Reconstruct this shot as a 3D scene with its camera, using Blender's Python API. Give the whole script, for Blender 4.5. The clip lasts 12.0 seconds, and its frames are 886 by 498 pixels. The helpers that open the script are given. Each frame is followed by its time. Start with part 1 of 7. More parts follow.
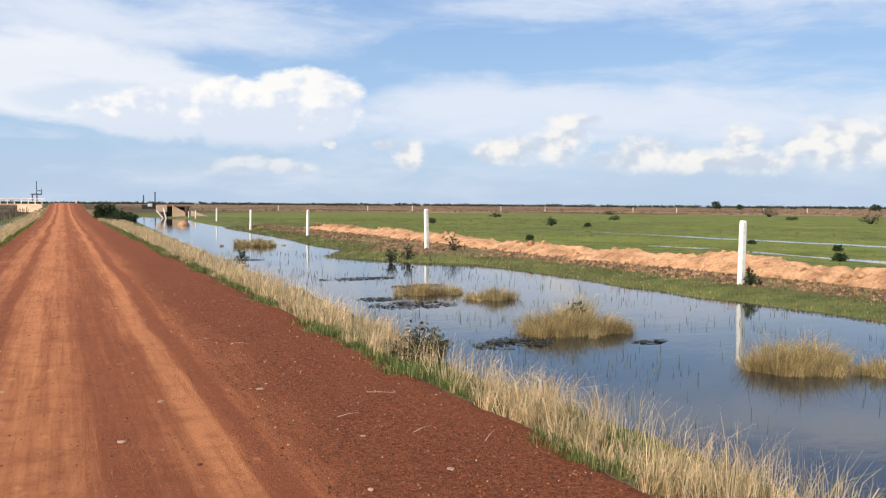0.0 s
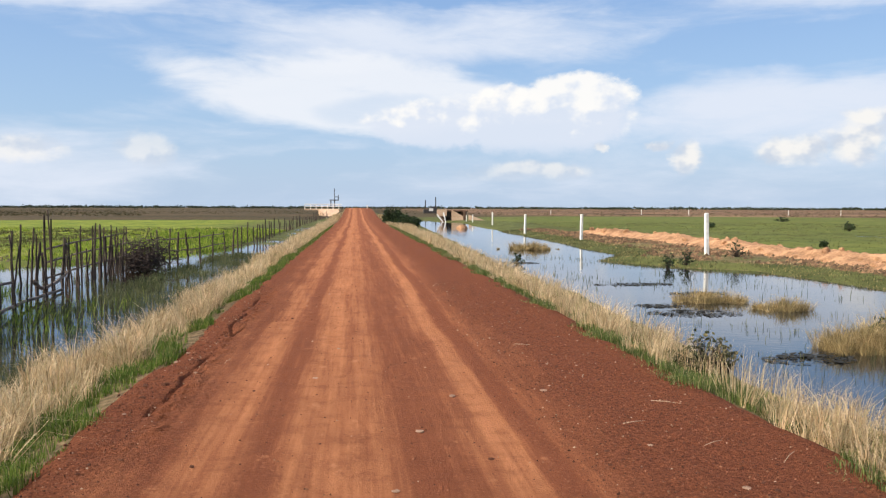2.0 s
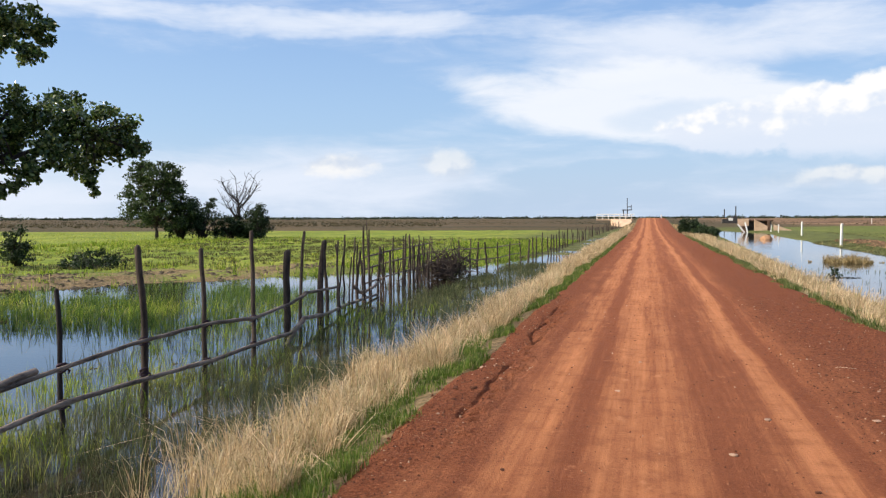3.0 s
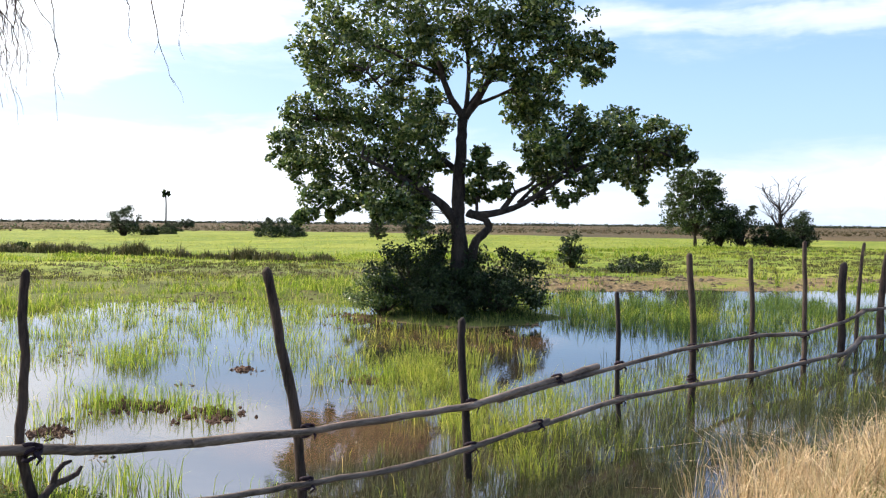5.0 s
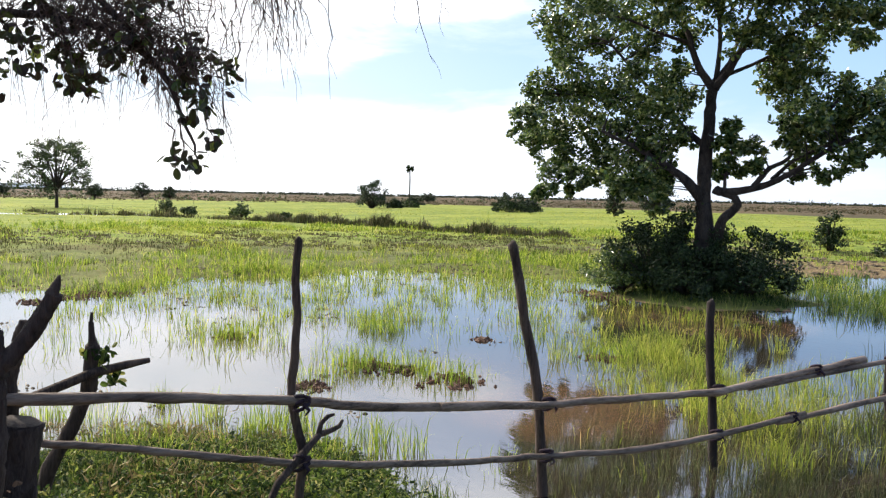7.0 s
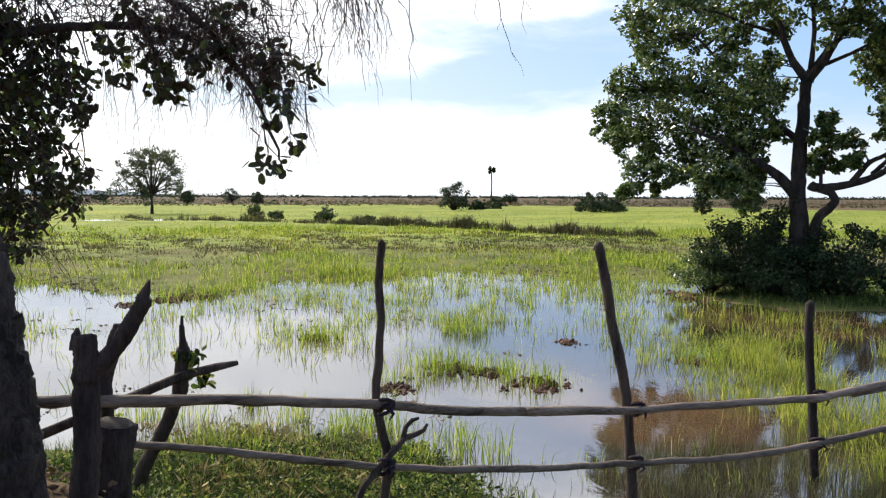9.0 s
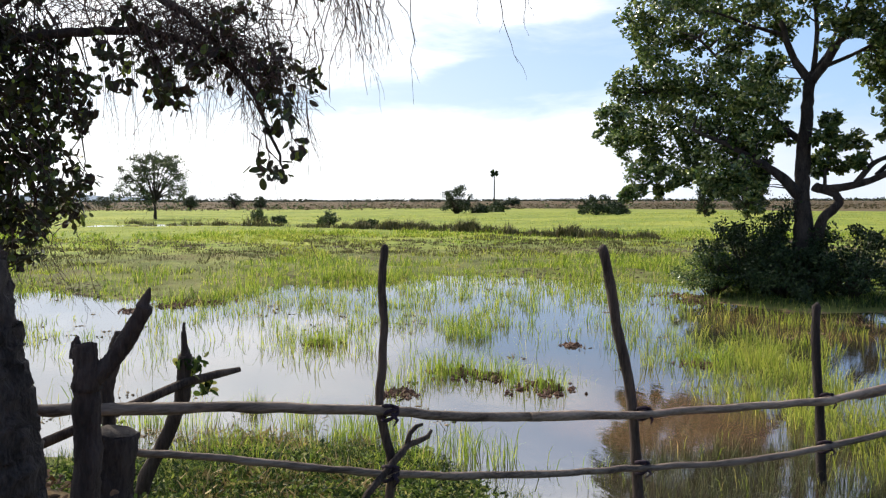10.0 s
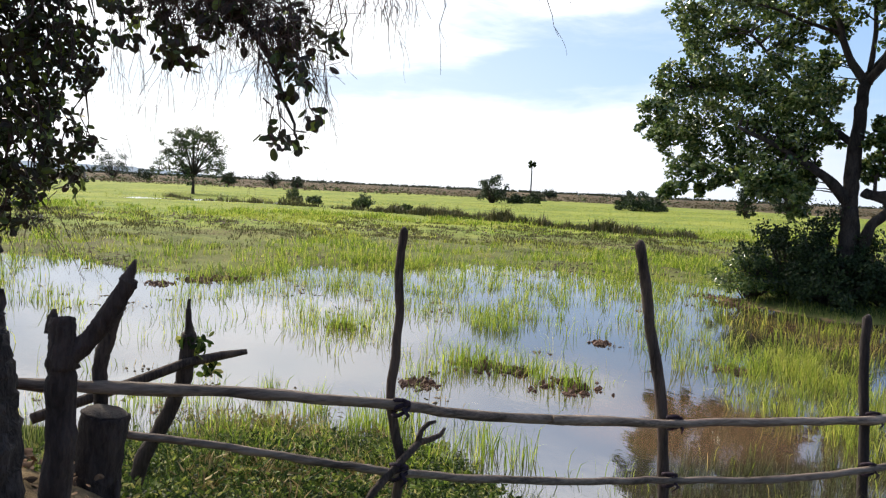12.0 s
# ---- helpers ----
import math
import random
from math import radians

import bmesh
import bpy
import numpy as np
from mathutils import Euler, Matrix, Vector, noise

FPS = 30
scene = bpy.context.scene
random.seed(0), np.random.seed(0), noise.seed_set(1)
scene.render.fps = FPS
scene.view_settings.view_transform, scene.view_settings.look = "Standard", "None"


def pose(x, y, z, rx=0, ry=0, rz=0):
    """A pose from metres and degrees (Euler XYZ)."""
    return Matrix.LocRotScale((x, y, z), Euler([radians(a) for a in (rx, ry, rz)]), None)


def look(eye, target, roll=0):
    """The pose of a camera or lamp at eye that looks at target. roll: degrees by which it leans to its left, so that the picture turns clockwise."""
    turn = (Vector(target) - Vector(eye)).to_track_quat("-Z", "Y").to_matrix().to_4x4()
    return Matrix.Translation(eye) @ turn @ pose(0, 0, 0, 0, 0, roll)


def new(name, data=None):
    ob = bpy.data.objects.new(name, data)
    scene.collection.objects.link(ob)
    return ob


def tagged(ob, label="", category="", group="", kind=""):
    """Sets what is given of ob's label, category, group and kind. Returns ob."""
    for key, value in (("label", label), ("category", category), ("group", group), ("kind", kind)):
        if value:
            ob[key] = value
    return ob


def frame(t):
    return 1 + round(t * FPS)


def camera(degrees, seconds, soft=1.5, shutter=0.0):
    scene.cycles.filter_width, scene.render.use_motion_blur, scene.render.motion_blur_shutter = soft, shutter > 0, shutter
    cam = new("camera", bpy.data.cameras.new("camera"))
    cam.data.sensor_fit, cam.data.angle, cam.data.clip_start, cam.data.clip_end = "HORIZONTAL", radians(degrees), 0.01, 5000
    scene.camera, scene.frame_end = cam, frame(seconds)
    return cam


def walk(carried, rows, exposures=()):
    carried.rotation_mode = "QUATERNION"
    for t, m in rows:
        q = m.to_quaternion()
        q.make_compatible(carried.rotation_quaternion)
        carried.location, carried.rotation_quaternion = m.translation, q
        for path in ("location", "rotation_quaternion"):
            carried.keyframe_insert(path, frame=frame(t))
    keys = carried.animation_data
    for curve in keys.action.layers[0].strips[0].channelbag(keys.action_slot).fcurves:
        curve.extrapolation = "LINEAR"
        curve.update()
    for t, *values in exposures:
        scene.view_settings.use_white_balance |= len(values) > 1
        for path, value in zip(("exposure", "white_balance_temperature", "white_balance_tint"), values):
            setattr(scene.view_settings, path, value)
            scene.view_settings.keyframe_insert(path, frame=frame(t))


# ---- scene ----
# ---------------------------------------------------------------- camera
cam = camera(55.95, 12.0, soft=1.25)
PATH = [
    (0.0, 0.000, 0.000, 1.600, -24.47, -3.02, -0.37),
    (0.5, -0.023, -0.007, 1.604, -21.16, -3.06, -0.29),
    (1.0, -0.034, -0.014, 1.608, -18.80, -2.96, -0.25),
    (1.5, -0.053, -0.024, 1.611, -15.94, -3.01, -0.37),
    (2.0, -0.121, -0.008, 1.607, -5.98, -2.83, -0.19),
    (2.5, -0.191, 0.003, 1.611, 4.85, -2.34, -0.18),
    (3.0, -0.233, -0.002, 1.612, 13.83, -2.13, 0.16),
    (3.5, -0.251, -0.062, 1.627, 25.46, -2.27, 0.22),
    (3.7, -0.274, -0.082, 1.623, 29.27, -2.36, 0.30),
    (5.3, -0.377, -0.110, 1.630, 53.96, -1.89, -0.72),
    (5.5, -0.388, -0.116, 1.628, 56.96, -2.17, -0.84),
    (6.0, -0.410, -0.129, 1.623, 62.37, -2.94, -1.09),
    (6.5, -0.420, -0.137, 1.624, 64.44, -3.45, -1.33),
    (7.0, -0.417, -0.154, 1.621, 65.53, -3.60, -1.16),
    (7.5, -0.423, -0.164, 1.623, 67.90, -3.61, -0.51),
    (7.7, -0.442, -0.160, 1.620, 69.35, -3.53, -0.09),
    (9.5, -0.489, -0.127, 1.620, 71.25, -3.54, -0.18),
    (10.0, -0.515, -0.123, 1.623, 71.33, -3.33, 0.13),
    (10.5, -0.576, -0.125, 1.620, 71.43, -2.84, 0.22),
    (11.0, -0.625, -0.110, 1.599, 69.66, -3.83, -0.39),
    (11.5, -0.697, -0.033, 1.590, 69.61, -4.72, -1.93),
    (12.0, -0.793, 0.023, 1.595, 73.82, -4.21, -2.69),
]
EXPOSURES = [(0.0, 0.38), (2.2, 0.38), (3.7, 0.62), (5.3, 0.93), (7.7, 0.75), (9.3, 0.63), (12.0, 0.61)]
walk(cam, [(t, pose(x, y, z, 90 + pitch, roll, yaw)) for t, x, y, z, yaw, pitch, roll in PATH], EXPOSURES)


# ---------------------------------------------------------------- node helper
class Nodes:
    """Small helper to write node trees."""

    def __init__(self, tree):
        self.tree = tree
        tree.nodes.clear()

    def add(self, kind, props=None, **inputs):
        n = self.tree.nodes.new(kind)
        for key, value in (props or {}).items():
            setattr(n, key, value)
        for key, value in inputs.items():
            self.put(n.inputs[int(key[1:])] if key[0] == "i" and key[1:].isdigit() else n.inputs[key.replace("_", " ")], value)
        return n

    def put(self, socket, value):
        if isinstance(value, bpy.types.NodeSocket):
            self.tree.links.new(value, socket)
        elif isinstance(value, bpy.types.Node):
            self.tree.links.new(value.outputs[0], socket)
        else:
            if isinstance(value, tuple) and len(value) == 3 and socket.type == "RGBA":
                value = (*value, 1.0)
            socket.default_value = value

    def math(self, op, a, b=0.0, c=0.0, clamp=False):
        n = self.tree.nodes.new("ShaderNodeMath")
        n.operation, n.use_clamp = op, clamp
        for s, v in zip(n.inputs, (a, b, c)):
            self.put(s, v)
        return n.outputs[0]

    def smooth(self, v, lo, hi, a=0.0, b=1.0):
        n = self.tree.nodes.new("ShaderNodeMapRange")
        n.interpolation_type = "SMOOTHSTEP"
        for s, x in zip(n.inputs, (v, lo, hi, a, b)):
            self.put(s, x)
        return n.outputs[0]

    def mix(self, fac, a, b, blend="MIX"):
        n = self.tree.nodes.new("ShaderNodeMix")
        n.data_type, n.blend_type = "RGBA", blend
        self.put(n.inputs[0], fac)
        self.put(n.inputs[6], a)
        self.put(n.inputs[7], b)
        return n.outputs[2]

    def noise(self, vector, scale, detail=4.0, rough=0.55, distort=0.0):
        n = self.add("ShaderNodeTexNoise", Scale=scale, Detail=detail, Roughness=rough, Distortion=distort)
        if vector is not None:
            self.put(n.inputs["Vector"], vector)
        return n.outputs[0]

    def scaled(self, vector, sx, sy, sz):
        n = self.add("ShaderNodeMapping", Scale=(sx, sy, sz))
        self.put(n.inputs["Vector"], vector)
        return n.outputs[0]

    def ramp(self, fac, *stops):
        n = self.tree.nodes.new("ShaderNodeValToRGB")
        e = n.color_ramp.elements
        while len(e) < len(stops):
            e.new(0.5)
        for el, (p, col) in zip(e, stops):
            el.position, el.color = p, (*col, 1.0)
        self.put(n.inputs[0], fac)
        return n.outputs[0]


# ---------------------------------------------------------------- world, sun
SUN_YAW, SUN_EL = 108.0, 36.0          # degrees left of the road's direction, and above the horizon
to_sun = Vector((-math.sin(radians(SUN_YAW)) * math.cos(radians(SUN_EL)), math.cos(radians(SUN_YAW)) * math.cos(radians(SUN_EL)), math.sin(radians(SUN_EL))))
sun = new("sun", bpy.data.lights.new("sun", "SUN"))
sun.data.energy, sun.data.angle, sun.data.color = 3.8, radians(0.6), (1.0, 0.88, 0.71)
sun.matrix_world = look(to_sun * 100, (0, 0, 0))

world = bpy.data.worlds.new("sky")
scene.world = world
world.use_nodes = True
N = Nodes(world.node_tree)
co = N.add("ShaderNodeTexCoord").outputs["Generated"]
sep = N.add("ShaderNodeSeparateXYZ", Vector=co)
az = N.math("MULTIPLY", N.math("ARCTAN2", N.math("MULTIPLY", sep.outputs[0], -1.0), sep.outputs[1]), 57.2958)
el = N.math("MULTIPLY", N.math("ARCSINE", sep.outputs[2]), 57.2958)
sky = N.add("ShaderNodeTexSky", {"sky_type": "NISHITA", "sun_disc": False, "sun_elevation": radians(SUN_EL), "sun_rotation": radians(-SUN_YAW), "altitude": 20.0, "air_density": 1.0, "dust_density": 1.2, "ozone_density": 1.2})
flat = N.add("ShaderNodeCombineXYZ", X=N.math("MULTIPLY", az, 0.1), Y=N.math("MULTIPLY", el, 0.1), Z=0.0).outputs[0]


def wind(turn, sx, sy, shift=0.0):
    """The sky's plan, turned and stretched, for streaks."""
    n = N.add("ShaderNodeMapping", Rotation=(0, 0, radians(turn)), Scale=(sx, sy, 1.0), Location=(shift, shift * 0.7, 0))
    N.put(n.inputs["Vector"], flat)
    return n.outputs[0]


def bent(v, seed, amount, scale):
    """An angle bent by noise, so that no cloud keeps a plain oval rim."""
    return N.math("ADD", v, N.math("MULTIPLY", N.math("SUBTRACT", N.noise(wind(0, scale, scale * 1.6, seed), 1.0, 5.0, 0.6), 0.5), amount))


def patch(a, e, a0, e0, ra, re):
    """1 in the middle of an oval part of the sky, falling to 0 at its rim and below it outside."""
    p = N.math("POWER", N.math("DIVIDE", N.math("SUBTRACT", a, a0), ra), 2.0)
    q = N.math("POWER", N.math("DIVIDE", N.math("SUBTRACT", e, e0), re), 2.0)
    return N.math("SUBTRACT", 1.0, N.math("ADD", p, q))


def widest(a, e, ovals):
    top = None
    for o in ovals:
        v = patch(a, e, *o)
        top = v if top is None else N.math("MAXIMUM", top, v)
    return top


# high thin veil: broad soft sheets with streaks, and blue gaps between them
az_w, el_w = bent(az, 3.0, 9.0, 0.7), bent(el, 9.0, 3.6, 0.7)
sheets = N.math("MAXIMUM", widest(az_w, el_w, [(-6.0, 11.4, 16.0, 2.6), (-25.0, 6.9, 8.0, 2.0), (-36.0, 6.0, 25.0, 2.2), (-46.0, 13.6, 26.0, 1.5), (23.0, 12.8, 22.0, 1.0), (38.0, 13.4, 7.0, 1.1), (23.0, 2.4, 17.0, 2.8), (46.0, 2.4, 16.0, 2.8), (74.0, 3.0, 30.0, 3.6), (88.0, 12.5, 24.0, 5.5), (66.0, 13.0, 8.0, 1.4), (64.0, 31.0, 40.0, 15.0)]), 0.0)
gaps = N.math("MAXIMUM", widest(az_w, el_w, [(-31.0, 10.2, 13.0, 1.6), (24.5, 8.2, 12.5, 3.1), (65.0, 8.5, 8.5, 1.5), (42.0, 9.0, 12.0, 3.2), (3.5, 2.9, 7.0, 1.1), (-9.0, 14.6, 7.0, 1.2)]), 0.0)
veil = N.math("ADD", N.math("MULTIPLY", N.noise(wind(13, 0.34, 1.5), 1.2, 8.0, 0.63, 0.6), 0.62), N.math("MULTIPLY", N.noise(wind(-7, 0.6, 2.6, 3.0), 2.6, 7.0, 0.62, 0.5), 0.40))
veil = N.math("ADD", veil, N.math("MULTIPLY", sheets, 0.27))
veil = N.math("SUBTRACT", veil, N.math("MULTIPLY", gaps, 0.26))
thin = N.math("MAXIMUM", N.smooth(el, 16.0, 28.0, 1.0, 0.35), N.smooth(az, 20.0, 60.0))
veil_mask = N.math("MULTIPLY", N.smooth(veil, 0.42, 0.84, 0.0, 0.95), thin)
low = N.smooth(el, -1.0, 6.5, 0.80, 0.0)          # pale air near the horizon
# heaped clouds low over the horizon, lit from the sun's side
az_h, el_h = bent(az, 21.0, 4.0, 2.2), bent(el, 27.0, 1.7, 2.2)
heaps = widest(az_h, el_h, [(-28.6, 3.6, 2.2, 1.1), (-32.3, 4.3, 2.1, 1.5), (-32.9, 5.6, 1.6, 0.6), (-41.5, 2.9, 7.5, 1.0), (-43.9, 4.2, 1.7, 1.2), (-38.3, 3.5, 2.4, 1.1), (-50.5, 3.8, 4.6, 1.8), (-22.2, 3.5, 1.15, 1.15), (-20.4, 4.2, 0.8, 0.45), (-16.7, 4.2, 0.6, 0.4), (-11.8, 2.4, 4.2, 0.75), (13.4, 3.6, 1.9, 1.2), (20.8, 3.6, 2.6, 0.9), (-58.0, 3.4, 5.0, 1.8)])
billow = N.noise(wind(0, 1.0, 1.25), 4.6, 9.0, 0.58)
billow_lit = N.noise(wind(0, 1.0, 1.25, 0.0), 5.2, 3.0, 0.5)
shifted = N.add("ShaderNodeMapping", Location=(0.055, 0.075, 0.0), Scale=(1.0, 1.25, 1.0))
N.put(shifted.inputs["Vector"], flat)
relief = N.math("SUBTRACT", billow_lit, N.noise(shifted.outputs[0], 5.2, 3.0, 0.5))
body = N.math("ADD", N.math("MULTIPLY", N.math("MAXIMUM", heaps, -1.5), 0.72), N.math("MULTIPLY", N.math("SUBTRACT", billow, 0.47), 1.7))
heap_mask = N.math("MULTIPLY", N.smooth(body, -0.25, 0.70), N.math("MULTIPLY", N.smooth(el, 0.5, 3.2), N.smooth(N.math("ABSOLUTE", N.math("SUBTRACT", az, 4.0)), 8.0, 28.0, 0.55, 1.0)))
lit = N.smooth(N.math("ADD", N.math("ADD", N.math("MULTIPLY", relief, 0.95), N.math("MULTIPLY", N.math("SUBTRACT", el_h, 3.6), 0.035)), N.math("MULTIPLY", N.math("SUBTRACT", body, 0.5), 0.10)), -0.16, 0.12)
heap_col = N.mix(lit, (4.6, 5.05, 5.8), (7.1, 6.9, 6.6))
# the wide anvil: a soft slanting sheet, and at its end a heaped tower, bright along its crown and grey below
el_t = N.math("SUBTRACT", el_w, N.math("MULTIPLY", N.math("SUBTRACT", az, 2.6), 0.17))
streaky = N.math("SUBTRACT", N.noise(wind(9, 0.7, 2.4, 5.0), 1.6, 7.0, 0.6, 0.4), 0.5)
lens = N.math("ADD", widest(az_w, el_t, [(2.0, 7.4, 12.5, 2.5), (-2.0, 9.2, 12.0, 2.0)]), N.math("MULTIPLY", streaky, 1.7))
hollow = N.math("MULTIPLY", N.smooth(patch(az_w, el_w, -2.6, 6.5, 6.0, 1.3), 0.0, 0.8), 0.34)
lens_mask = N.math("MULTIPLY", N.smooth(lens, -0.05, 0.75, 0.0, 0.88), N.math("SUBTRACT", 1.0, hollow))
tower = N.math("ADD", N.math("MULTIPLY", widest(az_h, el_h, [(-12.0, 5.9, 7.2, 2.6), (-15.0, 7.4, 4.2, 1.8), (-10.6, 7.0, 3.4, 1.5), (-5.5, 5.6, 5.5, 1.7)]), 0.85), N.math("MULTIPLY", N.math("SUBTRACT", billow, 0.47), 1.1))
tower_mask = N.smooth(tower, -0.02, 0.42, 0.0, 0.9)
crown_lit = N.smooth(N.math("ADD", N.math("MULTIPLY", relief, 0.9), N.math("MULTIPLY", N.math("SUBTRACT", el_h, 6.7), 0.11)), -0.12, 0.18)
tower_mask = N.math("MULTIPLY", tower_mask, N.smooth(el, 2.8, 4.6))
tower_col = N.mix(crown_lit, (5.45, 5.9, 6.75), (7.6, 7.4, 7.1))
glare = N.smooth(az, 44.0, 96.0)                  # brighter towards the sun
blue = N.mix(0.70, sky.outputs[0], N.ramp(N.smooth(el, 0.0, 45.0), (0.0, (3.0, 4.5, 6.6)), (0.30, (1.75, 3.15, 6.0)), (1.0, (0.9, 1.9, 4.4))))
air = N.mix(low, blue, N.mix(N.smooth(az, 22.0, 80.0), (3.9, 4.75, 6.0), (9.0, 9.2, 9.4)))
air = N.mix(N.math("MULTIPLY", glare, 0.45), air, (6.2, 6.5, 7.0))
veil_col = N.mix(glare, (5.6, 6.05, 6.9), (11.5, 11.5, 11.4))
total = N.mix(veil_mask, air, veil_col)
total = N.mix(lens_mask, total, N.mix(glare, (6.5, 6.7, 7.1), (8.0, 8.0, 8.0)))
total = N.mix(tower_mask, total, tower_col)
total = N.mix(N.math("MULTIPLY", heap_mask, 0.90), total, heap_col)
# bright aureole of thin cloud round the sun
cosine = N.add("ShaderNodeVectorMath", {"operation": "DOT_PRODUCT"}, i0=co, i1=tuple(to_sun)).outputs["Value"]
aureole = N.math("MULTIPLY", N.math("POWER", N.math("MAXIMUM", cosine, 0.0), 3.4), N.smooth(el, 11.0, 22.0))
total = N.mix(1.0, total, N.mix(aureole, (0, 0, 0), (22.0, 21.0, 19.5)), "ADD")
bg = N.add("ShaderNodeBackground", Color=total, Strength=0.105)
N.add("ShaderNodeOutputWorld", Surface=bg.outputs[0])


# ---------------------------------------------------------------- materials
def material(name):
    m = bpy.data.materials.new(name)
    m.use_nodes = True
    return m, Nodes(m.node_tree)


def finish(n, color, rough=0.8, height=None, strength=0.5, distance=0.02, metal=0.0, spec=0.3, translucent=0.0, tcolor=None):
    """Principled surface, with a bump from a height, and some light let through for leaves."""
    b = n.add("ShaderNodeBsdfPrincipled", Base_Color=color, Roughness=rough, Metallic=metal)
    b.inputs["Specular IOR Level"].default_value = spec
    if height is not None:
        n.put(b.inputs["Normal"], n.add("ShaderNodeBump", Height=height, Strength=strength, Distance=distance).outputs[0])
    shader = b.outputs[0]
    if translucent > 0:
        t = n.add("ShaderNodeBsdfTranslucent", Color=tcolor if tcolor is not None else color)
        mx = n.add("ShaderNodeMixShader", Fac=translucent)
        n.put(mx.inputs[1], shader)
        n.put(mx.inputs[2], t.outputs[0])
        shader = mx.outputs[0]
    n.add("ShaderNodeOutputMaterial", Surface=shader)


def place_vector(n):
    return n.add("ShaderNodeNewGeometry").outputs["Position"]


def simple(name, dark, light, scale=6.0, rough=0.85, bump=0.4, stretch=(1, 1, 1), dist=0.01, object_space=True, spec=0.25, vary=0.25):
    """A weathered plain surface: two tones by noise at two scales, a fine bump, and a change from piece to piece."""
    m, n = material(name)
    v = n.add("ShaderNodeTexCoord").outputs["Object"] if object_space else place_vector(n)
    v = n.scaled(v, *stretch)
    a, b = n.noise(v, scale, 6.0, 0.6), n.noise(v, scale * 7.3, 4.0, 0.6)
    fac = n.smooth(n.math("ADD", n.math("MULTIPLY", a, 0.65), n.math("MULTIPLY", b, 0.35)), 0.32, 0.68)
    col = n.mix(fac, dark, light)
    rnd = n.add("ShaderNodeObjectInfo").outputs["Random"]
    col = n.mix(vary, col, n.mix(rnd, (0.35, 0.35, 0.35), (1.0, 1.0, 1.0)), "MULTIPLY")
    finish(n, col, rough, n.math("ADD", b, n.math("MULTIPLY", a, 0.6)), bump, dist, spec=spec)
    return m


def blade_material(name, stops, translucent=0.4, rough=0.6, spec=0.25):
    """Blades and leaves: each one takes its own tone from a ramp."""
    m, n = material(name)
    rnd = n.add("ShaderNodeNewGeometry").outputs["Random Per Island"]
    col = n.ramp(rnd, *stops)
    blot = n.noise(place_vector(n), 1.3, 3.0)
    col = n.mix(0.5, col, n.mix(n.smooth(blot, 0.3, 0.7), (0.55, 0.55, 0.5), (1.0, 1.0, 1.0)), "MULTIPLY")
    clump = n.noise(place_vector(n), 5.5, 3.0)
    col = n.mix(0.8, col, n.mix(n.smooth(clump, 0.34, 0.64), (0.55, 0.58, 0.50), (1.18, 1.14, 1.10)), "MULTIPLY")
    finish(n, col, rough, translucent=translucent, spec=spec)
    return m


# red laterite road: pale packed wheel lines, darker loose gravel
m_road, n = material("red_laterite")
p = place_vector(n)
xs = n.add("ShaderNodeSeparateXYZ", Vector=p).outputs[0]
along = n.scaled(p, 1.0, 0.035, 1.0)
wob = n.math("ADD", xs, n.math("MULTIPLY", n.math("SUBTRACT", n.noise(n.scaled(p, 0.25, 0.12, 1), 1.0, 3.0), 0.5), 0.5))


def line_at(n, x, centre, half, soft):
    return n.math("SUBTRACT", 1.0, n.smooth(n.math("ABSOLUTE", n.math("SUBTRACT", x, centre)), half, half + soft))


tracks = line_at(n, wob, 0.88, 0.04, 0.14)
for cx, hw, sf, amt in ((-0.35, 0.14, 0.22, 0.85), (-1.12, 0.08, 0.2, 0.6), (-1.55, 0.05, 0.2, 0.4), (-0.05, 0.04, 0.12, 0.5), (1.7, 0.05, 0.25, 0.25)):
    tracks = n.math("MAXIMUM", tracks, n.math("MULTIPLY", line_at(n, wob, cx, hw, sf), amt))
ruts = line_at(n, wob, 1.12, 0.04, 0.10)
for cx, hw, sf, amt in ((-0.76, 0.04, 0.12, 0.9), (0.38, 0.10, 0.22, 0.6), (-1.36, 0.03, 0.1, 0.5), (-0.2, 0.02, 0.07, 0.5)):
    ruts = n.math("MAXIMUM", ruts, n.math("MULTIPLY", line_at(n, wob, cx, hw, sf), amt))
streak = n.noise(n.scaled(p, 1.0, 0.022, 1.0), 6.5, 7.0, 0.72)
streak2 = n.noise(n.scaled(p, 1.0, 0.035, 1.0), 24.0, 4.0, 0.65)
patchy = n.noise(n.scaled(p, 1.0, 0.30, 1.0), 1.3, 6.0, 0.68)
packed = n.math("ADD", n.math("MULTIPLY", tracks, 0.16), n.math("ADD", n.math("MULTIPLY", streak, 0.62), n.math("MULTIPLY", streak2, 0.36)))
packed = n.math("ADD", packed, n.math("MULTIPLY", patchy, 0.34))
packed = n.smooth(n.math("SUBTRACT", packed, n.math("MULTIPLY", ruts, 0.16)), 0.48, 1.0)
mott = n.noise(p, 3.4, 7.0, 0.68)
grit = n.noise(p, 48.0, 5.0, 0.75)
gravel = n.noise(p, 21.0, 6.0, 0.78)
col = n.mix(packed, (0.205, 0.066, 0.029), (0.500, 0.200, 0.086))
col = n.mix(n.math("MULTIPLY", n.smooth(mott, 0.54, 0.32), 0.38), col, (0.150, 0.046, 0.021))
blot = n.noise(n.scaled(p, 1.0, 0.7, 1.0), 5.2, 4.0, 0.6)
